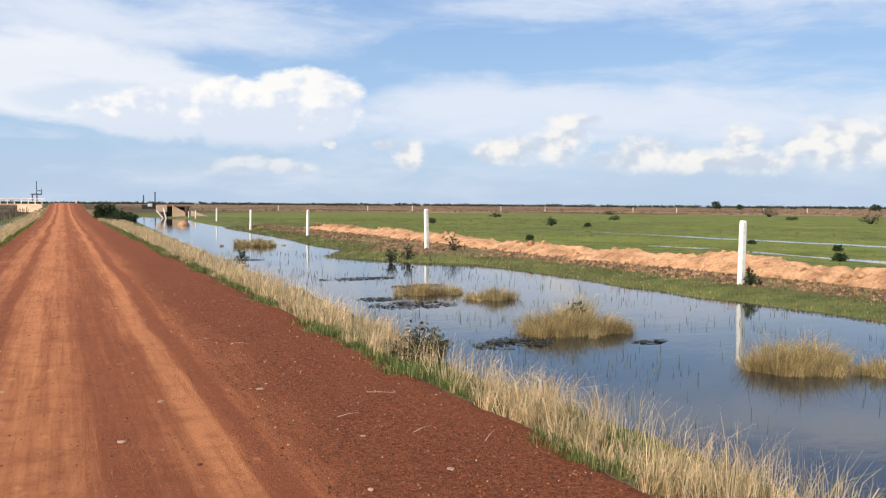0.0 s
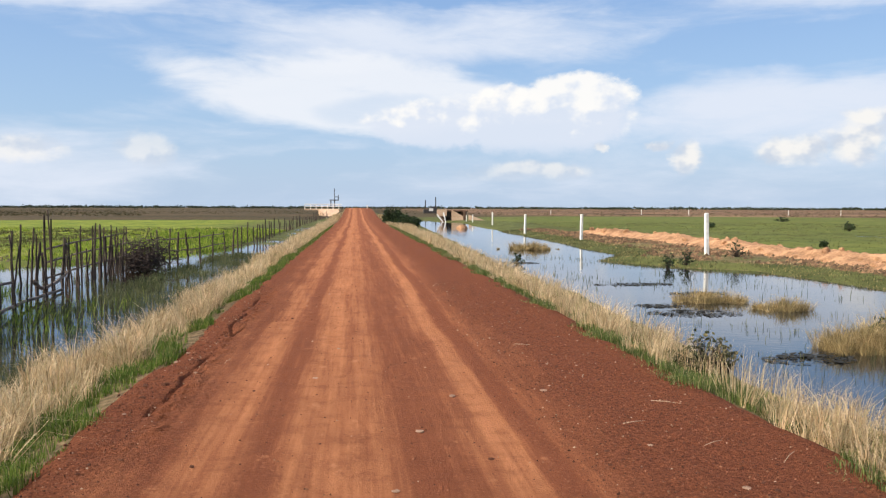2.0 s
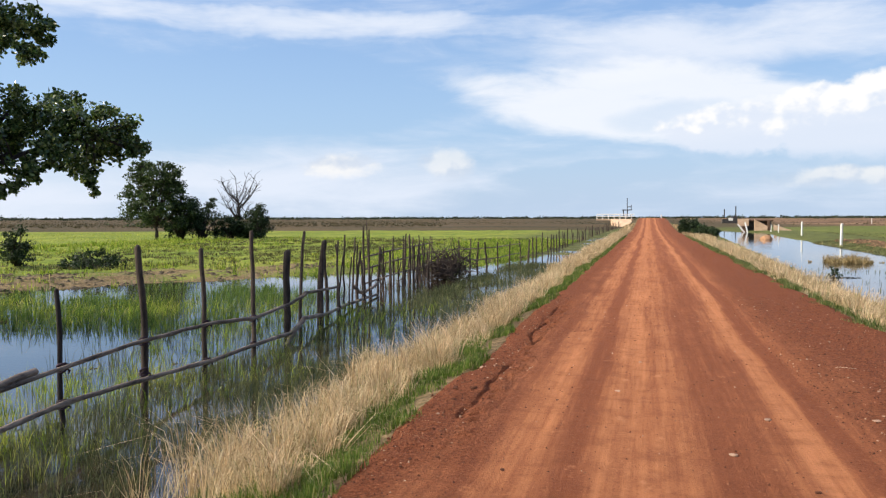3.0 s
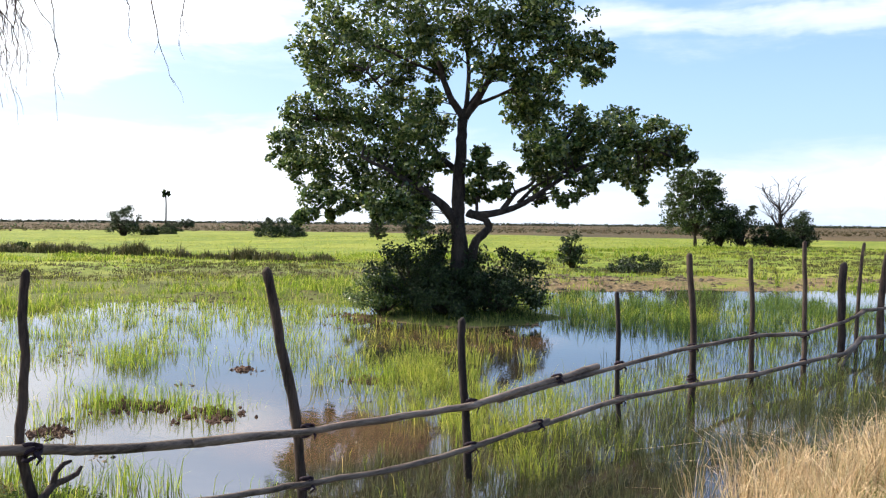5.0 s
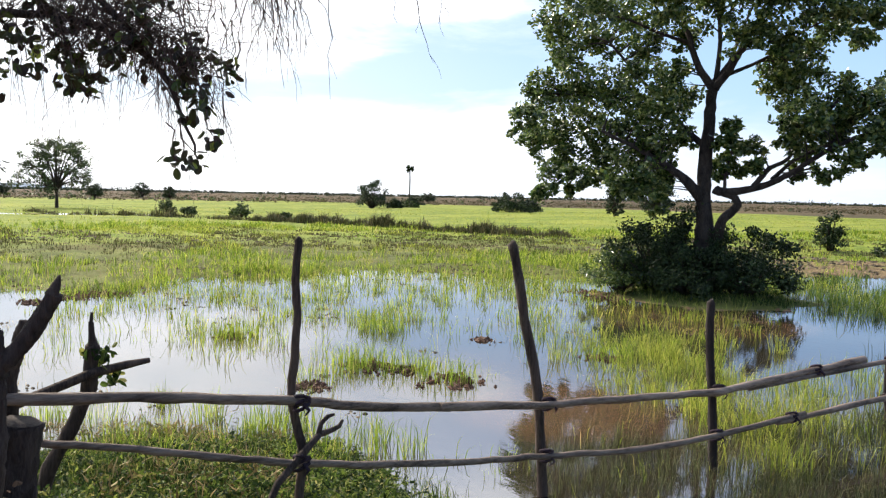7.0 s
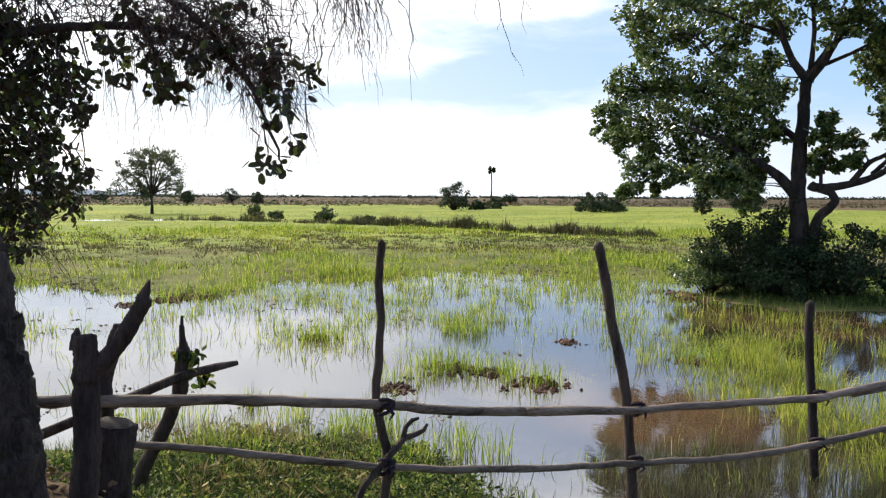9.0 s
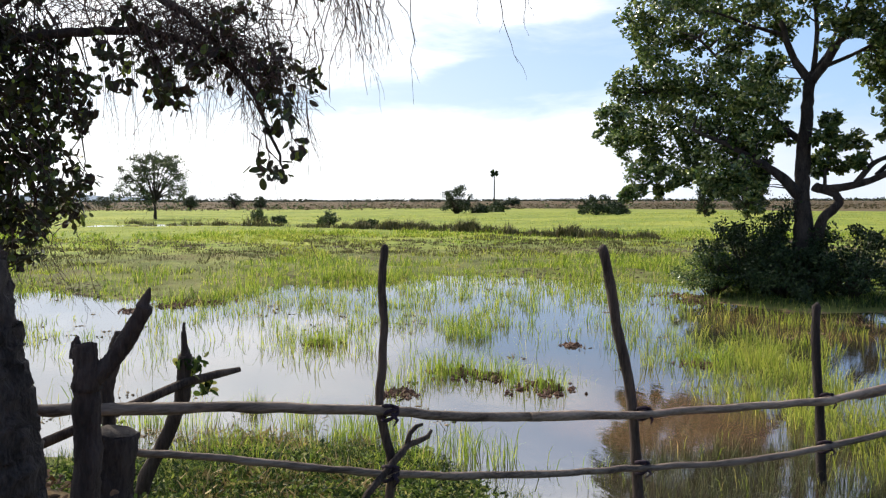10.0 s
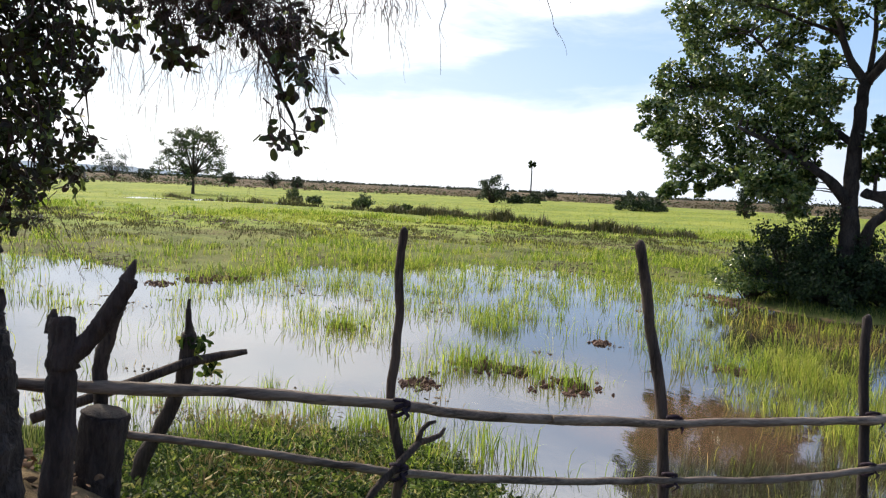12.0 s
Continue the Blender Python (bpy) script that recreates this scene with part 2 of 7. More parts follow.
col = n.mix(n.math("MULTIPLY", n.smooth(blot, 0.62, 0.72), 0.35), col, (0.60, 0.27, 0.13))
loose = n.math("MULTIPLY", n.smooth(n.math("ADD", xs, n.math("MULTIPLY", n.math("SUBTRACT", patchy, 0.5), 1.6)), 1.05, 1.75), 0.9)
loose = n.math("MAXIMUM", loose, n.math("MULTIPLY", n.smooth(n.math("ADD", xs, n.math("MULTIPLY", n.math("SUBTRACT", patchy, 0.5), 1.3)), -1.05, -1.75), 0.85))
col = n.mix(loose, col, n.mix(n.smooth(n.math("ADD", n.math("MULTIPLY", grit, 0.5), n.math("MULTIPLY", gravel, 0.5)), 0.36, 0.64), (0.082, 0.024, 0.011), (0.275, 0.088, 0.038)))
col = n.mix(n.math("MULTIPLY", n.smooth(grit, 0.54, 0.74), 0.55), col, (0.50, 0.21, 0.10))
col = n.mix(n.math("MULTIPLY", n.smooth(grit, 0.46, 0.26), 0.65), col, (0.090, 0.027, 0.013))
hgt = n.math("ADD", n.math("MULTIPLY", grit, 1.3), n.math("ADD", n.math("MULTIPLY", mott, 0.3), n.math("MULTIPLY", streak2, 0.3)))
hgt = n.math("ADD", hgt, n.math("MULTIPLY", gravel, n.math("ADD", n.math("MULTIPLY", loose, 2.2), 0.5)))
finish(n, col, 0.95, hgt, 0.9, 0.025, spec=0.1)

# open ground: grass sward, bare clay and dry stubble, by zones kept with the mesh
m_ground, n = material("open_ground")
p = place_vector(n)
zone = n.add("ShaderNodeAttribute", {"attribute_name": "zone"})
zs = n.add("ShaderNodeSeparateColor", Color=zone.outputs["Color"])
big, mid, small = n.noise(p, 0.11, 5.0, 0.6), n.noise(p, 0.9, 6.0, 0.62), n.noise(p, 9.0, 5.0, 0.65)
wide = n.noise(n.scaled(p, 0.02, 0.02, 1), 1.0, 5.0, 0.6)
lush = n.mix(n.smooth(mid, 0.35, 0.68), (0.105, 0.145, 0.020), (0.200, 0.240, 0.034))
lush = n.mix(n.smooth(big, 0.42, 0.66), lush, (0.235, 0.250, 0.042))
patch = n.noise(n.scaled(p, 1.0, 0.55, 1.0), 0.33, 6.0, 0.7)
lush = n.mix(n.math("MULTIPLY", n.smooth(patch, 0.50, 0.36), 0.6), lush, (0.105, 0.130, 0.028))
lush = n.mix(n.math("MULTIPLY", n.smooth(small, 0.55, 0.3), 0.55), lush, (0.055, 0.085, 0.018))
dull = n.mix(n.smooth(mid, 0.3, 0.7), (0.045, 0.052, 0.019), (0.118, 0.122, 0.042))
green = n.mix(zs.outputs[2], dull, lush)
brown = n.mix(n.smooth(n.math("ADD", n.math("MULTIPLY", mid, 0.5), n.math("MULTIPLY", wide, 0.5)), 0.36, 0.64), (0.040, 0.036, 0.018), (0.110, 0.074, 0.040))
east = n.smooth(n.add("ShaderNodeSeparateXYZ", Vector=p).outputs[0], 20.0, 60.0)      # red stubble fields beyond the ditch
brown = n.mix(east, brown, n.mix(n.smooth(n.math("ADD", n.math("MULTIPLY", mid, 0.4), n.math("MULTIPLY", wide, 0.6)), 0.38, 0.62), (0.070, 0.042, 0.026), (0.245, 0.150, 0.086)))
clay = n.mix(n.smooth(small, 0.3, 0.7), (0.080, 0.056, 0.029), (0.225, 0.160, 0.085))
edge = n.math("MULTIPLY", n.math("SUBTRACT", small, 0.5), 0.9)
col = n.mix(n.smooth(n.math("ADD", zs.outputs[1], edge), 0.35, 0.65), green, brown)
col = n.mix(n.smooth(n.math("ADD", zs.outputs[0], edge), 0.35, 0.65), col, clay)
finish(n, col, 0.95, n.math("ADD", small, n.math("MULTIPLY", mid, 1.5)), 0.9, 0.06, spec=0.1)

# shallow, slightly muddy standing water
m_water, n = material("pond_water")
p = place_vector(n)
rip = n.noise(n.scaled(p, 1.0, 1.6, 1.0), 5.0, 4.0, 0.55)
swell = n.noise(n.scaled(p, 0.5, 1.0, 1.0), 1.1, 3.0, 0.5)
bump = n.add("ShaderNodeBump", Height=n.math("ADD", n.math("MULTIPLY", rip, 0.35), swell), Strength=0.12, Distance=0.03)
deep = n.smooth(n.noise(p, 0.35, 3.0), 0.35, 0.65)
side = n.smooth(n.add("ShaderNodeSeparateXYZ", Vector=p).outputs[0], -3.0, 4.0)      # clear ditch, muddy paddy
axes = n.add("ShaderNodeSeparateXYZ", Vector=p)
reflection_brown = None                                        # mud brown painted in two patches where tree and island are reflected
for px0, py0, pr in ((-7.15, 4.25, 1.15), (-11.6, 10.0, 2.0)):
    dx_ = n.math("POWER", n.math("DIVIDE", n.math("SUBTRACT", axes.outputs[0], px0), pr), 2.0)
    dy_ = n.math("POWER", n.math("DIVIDE", n.math("SUBTRACT", axes.outputs[1], py0), pr), 2.0)
    one = n.math("SUBTRACT", 1.3, n.math("ADD", dx_, dy_))
    reflection_brown = one if reflection_brown is None else n.math("MAXIMUM", reflection_brown, one)
deep = n.math("MAXIMUM", n.math("MULTIPLY", deep, 0.45), n.smooth(n.math("ADD", reflection_brown, n.math("MULTIPLY", n.math("SUBTRACT", n.noise(p, 1.1, 4.0), 0.5), 1.2)), 0.0, 0.9))
mud = n.mix(side, n.mix(deep, (0.020, 0.016, 0.012), (0.086, 0.052, 0.029)), n.mix(deep, (0.016, 0.016, 0.015), (0.030, 0.026, 0.021)))
gl = n.add("ShaderNodeBsdfGlossy", Color=(0.95, 0.97, 1.0), Roughness=0.03, Normal=bump.outputs[0])
df = n.add("ShaderNodeBsdfDiffuse", Color=mud)
fr = n.add("ShaderNodeFresnel", IOR=n.smooth(side, 0.0, 1.0, 2.0, 1.42), Normal=bump.outputs[0])
mx = n.add("ShaderNodeMixShader", Fac=fr.outputs[0])
n.put(mx.inputs[1], df.outputs[0])
n.put(mx.inputs[2], gl.outputs[0])
n.add("ShaderNodeOutputMaterial", Surface=mx.outputs[0])

m_clay = simple("orange_clay", (0.20, 0.105, 0.055), (0.56, 0.32, 0.175), 1.6, 0.95, 0.9, dist=0.08, object_space=False, vary=0.0, spec=0.1)
m_wood = simple("brown_weathered_wood", (0.018, 0.013, 0.011), (0.115, 0.082, 0.064), 14.0, 0.9, 0.7, (1, 1, 0.16), 0.012, vary=0.45)
m_rail = simple("pale_barked_pole", (0.036, 0.024, 0.018), (0.29, 0.22, 0.168), 11.0, 0.8, 0.7, (1.0, 0.16, 1.0), 0.010, vary=0.3)
m_dark = simple("charred_wood", (0.012, 0.009, 0.009), (0.045, 0.034, 0.030), 16.0, 0.9, 0.7, (1, 1, 0.2), 0.012, vary=0.3)
m_bark = simple("dark_bark", (0.014, 0.012, 0.010), (0.070, 0.056, 0.046), 7.0, 0.95, 1.0, (1, 1, 0.35), 0.03, vary=0.1)
m_bark_near = simple("ridged_grey_bark", (0.012, 0.010, 0.009), (0.085, 0.068, 0.060), 9.0, 0.95, 1.0, (1, 1, 0.30), 0.035, vary=0.0)
m_stump = simple("weathered_brown_stump", (0.014, 0.010, 0.009), (0.075, 0.056, 0.047), 10.0, 0.9, 0.9, (1, 1, 0.22), 0.02, vary=0.2)
m_tie = simple("dark_cloth_tie", (0.012, 0.008, 0.012), (0.05, 0.03, 0.045), 30.0, 0.9, 0.5)
m_concrete = simple("whitewashed_concrete", (0.60, 0.57, 0.52), (0.86, 0.84, 0.79), 5.0, 0.85, 0.4, vary=0.15)
m_cream = simple("cream_concrete", (0.42, 0.27, 0.17), (0.62, 0.44, 0.30), 0.8, 0.9, 0.4, vary=0.1)
m_brick = simple("stained_brickwork", (0.080, 0.046, 0.030), (0.20, 0.12, 0.08), 1.2, 0.9, 0.5, vary=0.1)
m_iron = simple("dark_iron", (0.02, 0.02, 0.022), (0.06, 0.055, 0.05), 3.0, 0.6, 0.3, vary=0.1)
m_stone = simple("pale_road_stone", (0.30, 0.16, 0.10), (0.58, 0.40, 0.28), 20.0, 0.9, 0.6, vary=0.5)
m_dirt = simple("dark_red_clod", (0.085, 0.030, 0.016), (0.22, 0.085, 0.042), 12.0, 0.95, 0.8, vary=0.4, dist=0.02)
m_peat = simple("floating_dark_weed", (0.012, 0.013, 0.012), (0.05, 0.048, 0.04), 9.0, 0.8, 0.8, vary=0.2)
m_straw = blade_material("straw_blades", ((0.0, (0.20, 0.14, 0.07)), (0.12, (0.42, 0.29, 0.16)), (0.35, (0.64, 0.46, 0.27)), (0.88, (0.86, 0.68, 0.46)), (1.0, (0.36, 0.33, 0.12))), 0.40)
m_tan = blade_material("tan_marsh_blades", ((0.0, (0.17, 0.12, 0.05)), (0.5, (0.38, 0.28, 0.13)), (1.0, (0.62, 0.48, 0.26))), 0.3)
m_green = blade_material("fresh_green_blades", ((0.0, (0.08, 0.14, 0.016)), (0.5, (0.235, 0.345, 0.034)), (0.9, (0.44, 0.50, 0.075)), (1.0, (0.52, 0.44, 0.18))), 0.52)
m_verge = blade_material("short_verge_blades", ((0.0, (0.05, 0.085, 0.022)), (0.5, (0.135, 0.190, 0.046)), (0.78, (0.23, 0.27, 0.085)), (1.0, (0.50, 0.40, 0.22))), 0.40)
m_lush = blade_material("lush_verge_blades", ((0.0, (0.06, 0.115, 0.018)), (0.5, (0.120, 0.195, 0.030)), (0.85, (0.23, 0.29, 0.06)), (1.0, (0.45, 0.37, 0.19))), 0.42)
m_bank = blade_material("dull_bank_blades", ((0.0, (0.05, 0.052, 0.02)), (0.5, (0.10, 0.108, 0.034)), (1.0, (0.20, 0.17, 0.08))), 0.3)
m_lime = blade_material("lime_field_blades", ((0.0, (0.17, 0.23, 0.03)), (0.5, (0.32, 0.38, 0.05)), (1.0, (0.47, 0.46, 0.11))), 0.50)
m_reed = blade_material("dark_reed_blades", ((0.0, (0.05, 0.10, 0.02)), (0.6, (0.10, 0.18, 0.03)), (1.0, (0.22, 0.28, 0.06))), 0.4)
m_leaf = blade_material("glossy_tree_leaves", ((0.0, (0.036, 0.070, 0.018)), (0.6, (0.098, 0.160, 0.038)), (1.0, (0.30, 0.36, 0.10))), 0.34, 0.26, 0.8)
m_leaf_mid = blade_material("dull_green_leaves", ((0.0, (0.020, 0.038, 0.013)), (0.6, (0.055, 0.090, 0.026)), (1.0, (0.14, 0.18, 0.055))), 0.28, 0.45)
m_leaf_dark = blade_material("dark_shrub_leaves", ((0.0, (0.012, 0.026, 0.010)), (0.7, (0.030, 0.055, 0.018)), (1.0, (0.07, 0.10, 0.03))), 0.2, 0.5)
m_leaf_near = blade_material("leathery_leaves", ((0.0, (0.046, 0.030, 0.026)), (0.35, (0.046, 0.042, 0.024)), (0.88, (0.060, 0.085, 0.026)), (0.95, (0.13, 0.18, 0.04)), (1.0, (0.34, 0.42, 0.06))), 0.22, 0.45)
m_far = blade_material("far_woodland", ((0.0, (0.016, 0.026, 0.014)), (0.6, (0.03, 0.045, 0.022)), (1.0, (0.055, 0.07, 0.03))), 0.1, 0.8)
m_weed = blade_material("rank_weeds", ((0.0, (0.014, 0.028, 0.010)), (0.5, (0.052, 0.090, 0.020)), (0.85, (0.20, 0.27, 0.048)), (1.0, (0.40, 0.36, 0.13))), 0.42)
m_plain = blade_material("olive_plain_scrub", ((0.0, (0.048, 0.046, 0.022)), (0.6, (0.088, 0.078, 0.038)), (1.0, (0.145, 0.110, 0.058))), 0.30, 0.8)
m_bund = blade_material("dark_bund_blades", ((0.0, (0.045, 0.050, 0.018)), (0.6, (0.100, 0.100, 0.036)), (1.0, (0.18, 0.145, 0.068))), 0.2)
m_churn = blade_material("churned_mud", ((0.0, (0.045, 0.034, 0.020)), (0.7, (0.10, 0.072, 0.042)), (1.0, (0.19, 0.14, 0.085))), 0.0, 0.8)
m_soil = blade_material("broken_brown_soil", ((0.0, (0.075, 0.044, 0.026)), (0.6, (0.16, 0.096, 0.056)), (1.0, (0.32, 0.19, 0.11))), 0.0, 0.95)
m_ditchside = blade_material("ditchside_blades", ((0.0, (0.040, 0.046, 0.018)), (0.5, (0.075, 0.088, 0.028)), (0.85, (0.13, 0.13, 0.05)), (1.0, (0.28, 0.21, 0.11))), 0.25)
m_murky = blade_material("murky_water_grass", ((0.0, (0.045, 0.060, 0.022)), (0.6, (0.095, 0.115, 0.045)), (1.0, (0.20, 0.20, 0.09))), 0.35)
m_pebble = blade_material("road_pebbles", ((0.0, (0.070, 0.024, 0.013)), (0.6, (0.19, 0.07, 0.036)), (0.93, (0.30, 0.13, 0.07)), (1.0, (0.55, 0.40, 0.29))), 0.0, 0.95)
m_pale = simple("bleached_straw", (0.50, 0.38, 0.25), (0.80, 0.66, 0.46), 30.0, 0.8, 0.2, vary=0.2)
m_mud = simple("wet_red_mud", (0.045, 0.022, 0.014), (0.16, 0.075, 0.042), 9.0, 0.75, 0.9, vary=0.3, dist=0.03)
m_twig = simple("dry_twig", (0.030, 0.020, 0.018), (0.115, 0.078, 0.062), 20.0, 0.9, 0.3, vary=0.1)


# ---------------------------------------------------------------- mesh helpers
rng = np.random.default_rng(7)


def lattice(ix, iy, seed):
    k = (ix.astype(np.int64) * 374761393 + iy.astype(np.int64) * 668265263 + seed * 982451653) & 0xFFFFFFFF
    k = ((k ^ (k >> 13)) * 1274126177) & 0xFFFFFFFF
    return ((k ^ (k >> 16)) & 0xFFFF) / 65535.0


def vnoise(x, y, scale, seed=0, octaves=3):
    """Smooth noise from 0 to 1 over the plan."""
    x, y = np.asarray(x, float) / scale, np.asarray(y, float) / scale
    total, amp, norm = 0.0, 1.0, 0.0
    for o in range(octaves):
        ix, iy = np.floor(x), np.floor(y)
        fx, fy = x - ix, y - iy
        fx, fy = fx * fx * (3 - 2 * fx), fy * fy * (3 - 2 * fy)
        a, b = lattice(ix, iy, seed + o), lattice(ix + 1, iy, seed + o)
        c, d = lattice(ix, iy + 1, seed + o), lattice(ix + 1, iy + 1, seed + o)
        total = total + amp * ((a + (b - a) * fx) * (1 - fy) + (c + (d - c) * fx) * fy)
        norm += amp
        amp, x, y = amp * 0.5, x * 2.03, y * 2.03
    return total / norm


def sstep(v, lo, hi):
    t = np.clip((np.asarray(v, float) - lo) / (hi - lo), 0, 1)
    return t * t * (3 - 2 * t)


def mesh_from(name, verts, faces, mat, smooth=False):
    me = bpy.data.meshes.new(name)
    me.from_pydata(verts, [], faces)
    me.materials.append(mat)
    if smooth:
        me.polygons.foreach_set("use_smooth", [True] * len(me.polygons))
    me.update()
    return me


def mesh_arrays(name, verts, loops, sizes, mat, smooth=False):
    """A mesh straight from arrays: vertices, corner indices, corners of each face."""
    me = bpy.data.meshes.new(name)
    verts, loops, sizes = np.asarray(verts, np.float32), np.asarray(loops, np.int32), np.asarray(sizes, np.int32)
    me.vertices.add(len(verts))
    me.vertices.foreach_set("co", verts.ravel())
    me.loops.add(len(loops))
    me.loops.foreach_set("vertex_index", loops)
    me.polygons.add(len(sizes))
    me.polygons.foreach_set("loop_start", np.concatenate(([0], np.cumsum(sizes)[:-1])).astype(np.int32))
    me.update(calc_edges=True)
    me.polygons.foreach_set("use_smooth", np.full(len(sizes), smooth))
    me.materials.append(mat)
    return me


def grid_mesh(name, xs, ys, zz, mat, smooth=True):
    nx, ny = len(xs), len(ys)
    gx, gy = np.meshgrid(xs, ys)
    verts = np.stack([gx.ravel(), gy.ravel(), zz.ravel()], 1)
    k = (np.arange(ny - 1)[:, None] * nx + np.arange(nx - 1)[None, :]).ravel()
    loops = np.stack([k, k + 1, k + nx + 1, k + nx], 1).ravel()
    return mesh_arrays(name, verts, loops, np.full(len(k), 4), mat, smooth)


def part(name, me, parent, label="", m=None, kind=""):
    """One mesh object under a thing or a part."""
    ob = new(name, me)
    ob.parent = parent
    if m is not None:
        ob.matrix_basis = m
    if label:
        ob["label"] = label
    if kind:
        ob["kind"] = kind
    return ob


def thing(name, label, category, x=0.0, y=0.0, z=0.0, group="", kind="", rz=0.0):
    ob = new(name)
    ob.empty_display_size = 0.2
    ob.matrix_basis = pose(x, y, z, 0, 0, rz)
    return tagged(ob, label, category, group, kind)


# ---------------------------------------------------------------- lie of the land
WATER = -0.41
BERM_X, BERM_Y = (17.6, 17.4, 17.2, 16.6, 16.9, 17.0, 16.6), (0.0, 12.0, 18.0, 23.0, 32.0, 44.0, 58.0)


def shore_right(y):
    return np.interp(y, (-50, 4, 9, 16, 32, 78, 124, 400), (4.8, 4.6, 4.5, 4.9, 5.2, 6.7, 8.1, 9.0)) + (vnoise(0, y, 3.0, 5) - 0.5) * 0.7


def far_shore_right(y):
    return np.interp(y, (-50, 10, 20, 25.5, 28, 31, 35, 46, 61, 90, 112, 126, 140), (13.3, 13.2, 12.9, 12.6, 10.8, 9.2, 11.0, 11.7, 12.2, 12.8, 14.0, 11.0, 8.6)) + (vnoise(0, y, 2.5, 9) - 0.5) * 0.8


def near_shore_left(y):
    return np.interp(y, (-30, -2, 0, 1, 2, 3, 5, 20, 60, 160), (-9.0, -8.2, -7.3, -6.9, -5.4, -4.2, -3.6, -3.5, -3.4, -3.3)) - (vnoise(0, y, 1.8, 13) - 0.5) * 0.6


def far_shore_left(y):
    return np.interp(y, (-60, -10, -3, -1, 0.8, 2.4, 8, 9.7, 11.4, 14, 17, 19, 24, 28.4, 34, 45, 60, 90), (-26, -24, -21.4, -18.8, -17.6, -20.8, -21.5, -19.8, -18.2, -17.8, -17.5, -16.8, -14.2, -11.2, -7.6, -6.8, -6.5, -6.3))


def road_rise(y):
    return 1.45 * sstep(y, 92, 184)


def land(x, y):
    x, y = np.asarray(x, float), np.asarray(y, float)
    fine, mid = vnoise(x, y, 0.5, 21), vnoise(x, y, 2.6, 22)
    # right of the road: verge, flooded ditch, far bank, field
    sr, fr = shore_right(y), far_shore_right(y)
    t = (x - 2.85) / np.maximum(sr - 2.85, 0.3)
    z_r = -0.06 - 0.35 * np.clip(t, 0, 2.0) ** 1.25
    z_far = WATER + 0.24 * (1 - np.exp(-np.maximum(x - fr, 0) / 1.1)) - 0.4 * np.clip((fr - x) / 1.6, 0, 1)
    z_field = -0.335 + (mid - 0.5) * 0.05
    strip = 0.8 * np.exp(-((x - (27.4 + 3 * (vnoise(x, y, 9, 31) - 0.5))) / 0.8) ** 2) * sstep(vnoise(x, y, 3.0, 33), 0.36, 0.50) * (1 - sstep(y, 36, 42)) + np.exp(-((x - (38.0 + 3 * (vnoise(x, y, 14, 32) - 0.5))) / 1.1) ** 2)
    z_field = z_field - 0.17 * strip * sstep(y, 2, 16) * (1 - sstep(y, 54, 64))
    z_far = z_far + (z_field - (WATER + 0.24)) * sstep(x, fr + 5.0, fr + 9.0)
    right = np.where(x < (sr + fr) / 2, np.maximum(z_r, -0.95), np.maximum(z_far, -0.95))
    # left of the road: verge, flooded paddy, bank, field
    nl, fl = near_shore_left(y), far_shore_left(y)
    t = (x + 2.1) / np.minimum(nl + 2.1, -0.3)
    z_l = -0.06 - 0.35 * np.clip(t, 0, 1.6) ** 1.15
    shallow = -0.56 + (mid - 0.5) * 0.15 + (fine - 0.5) * 0.06
    z_l = np.where(t > 1.0, np.maximum(z_l, shallow), z_l)
    bank = WATER + 0.10 * (1 - np.exp(-np.maximum(fl - x, 0) / 1.4)) + (fine - 0.5) * 0.09 + (mid - 0.5) * 0.10
    z_l = z_l + (bank - z_l) * sstep(-x, -fl - 1.2, -fl + 0.4)
    z_l = z_l + 0.16 * sstep(y, 38, 46) * sstep(-x, 2.6, 3.6)
    # low island round the big tree, and the earth heap round the near trunk
    isl = np.exp(-(((x + 14.2) / 2.4) ** 2 + ((y - 12.2) / 2.2) ** 2) ** 1.6 * (0.30 + 1.4 * vnoise(x, y, 0.8, 25)))
    z_l = z_l + isl * np.maximum(-0.28 + (fine - 0.5) * 0.16 - z_l, 0)
    heap = np.exp(-(((x + 4.15) / 0.80) ** 2 + ((y + 0.75) / 0.75) ** 2))
    z_l = z_l + heap * (0.52 - z_l) * 0.95 + heap * (fine - 0.5) * 0.12
    soft = np.exp(-(((x + 5.8) / 1.7) ** 2 + ((y - 0.3) / 1.25) ** 2))
    z_l = np.maximum(z_l, -0.56 + soft * 0.30 + (fine - 0.5) * 0.08)
    rough = sstep(-x, -fl - 0.2, -fl + 2.0) * (1 - sstep(-x, 30, 38))
    z_l = z_l + rough * ((vnoise(x, y, 0.8, 24, 4) - 0.42) * 0.22)
    # shallow wet flashes lying in the field
    az_, ds_ = np.degrees(np.arctan2(-x, y)), np.hypot(x, y)
    flash = np.exp(-(((az_ - 89) / 7.0) ** 2 + ((ds_ - 74 + 5 * (mid - 0.5)) / 2.6) ** 2))
    flash = flash + 0.8 * np.exp(-(((az_ - 80) / 9.0) ** 2 + ((ds_ - 33 + 4 * (mid - 0.5)) / 0.9) ** 2)) * sstep(vnoise(x, y, 1.6, 27), 0.5, 0.62)
    flash = flash + np.exp(-(((az_ - 36) / 5.5) ** 2 + ((ds_ - 24.5 + 3 * (mid - 0.5)) / 1.6) ** 2)) * 1.1
    z_l = z_l - 0.24 * np.minimum(flash, 1.0)
    left = z_l
    under_road = -0.10 - 0.30 * sstep(y, 80, 110)
    z = np.where(x > 2.85, right, np.where(x < -2.1, left, under_road))
    far = sstep(np.hypot(x, y), 150, 400)
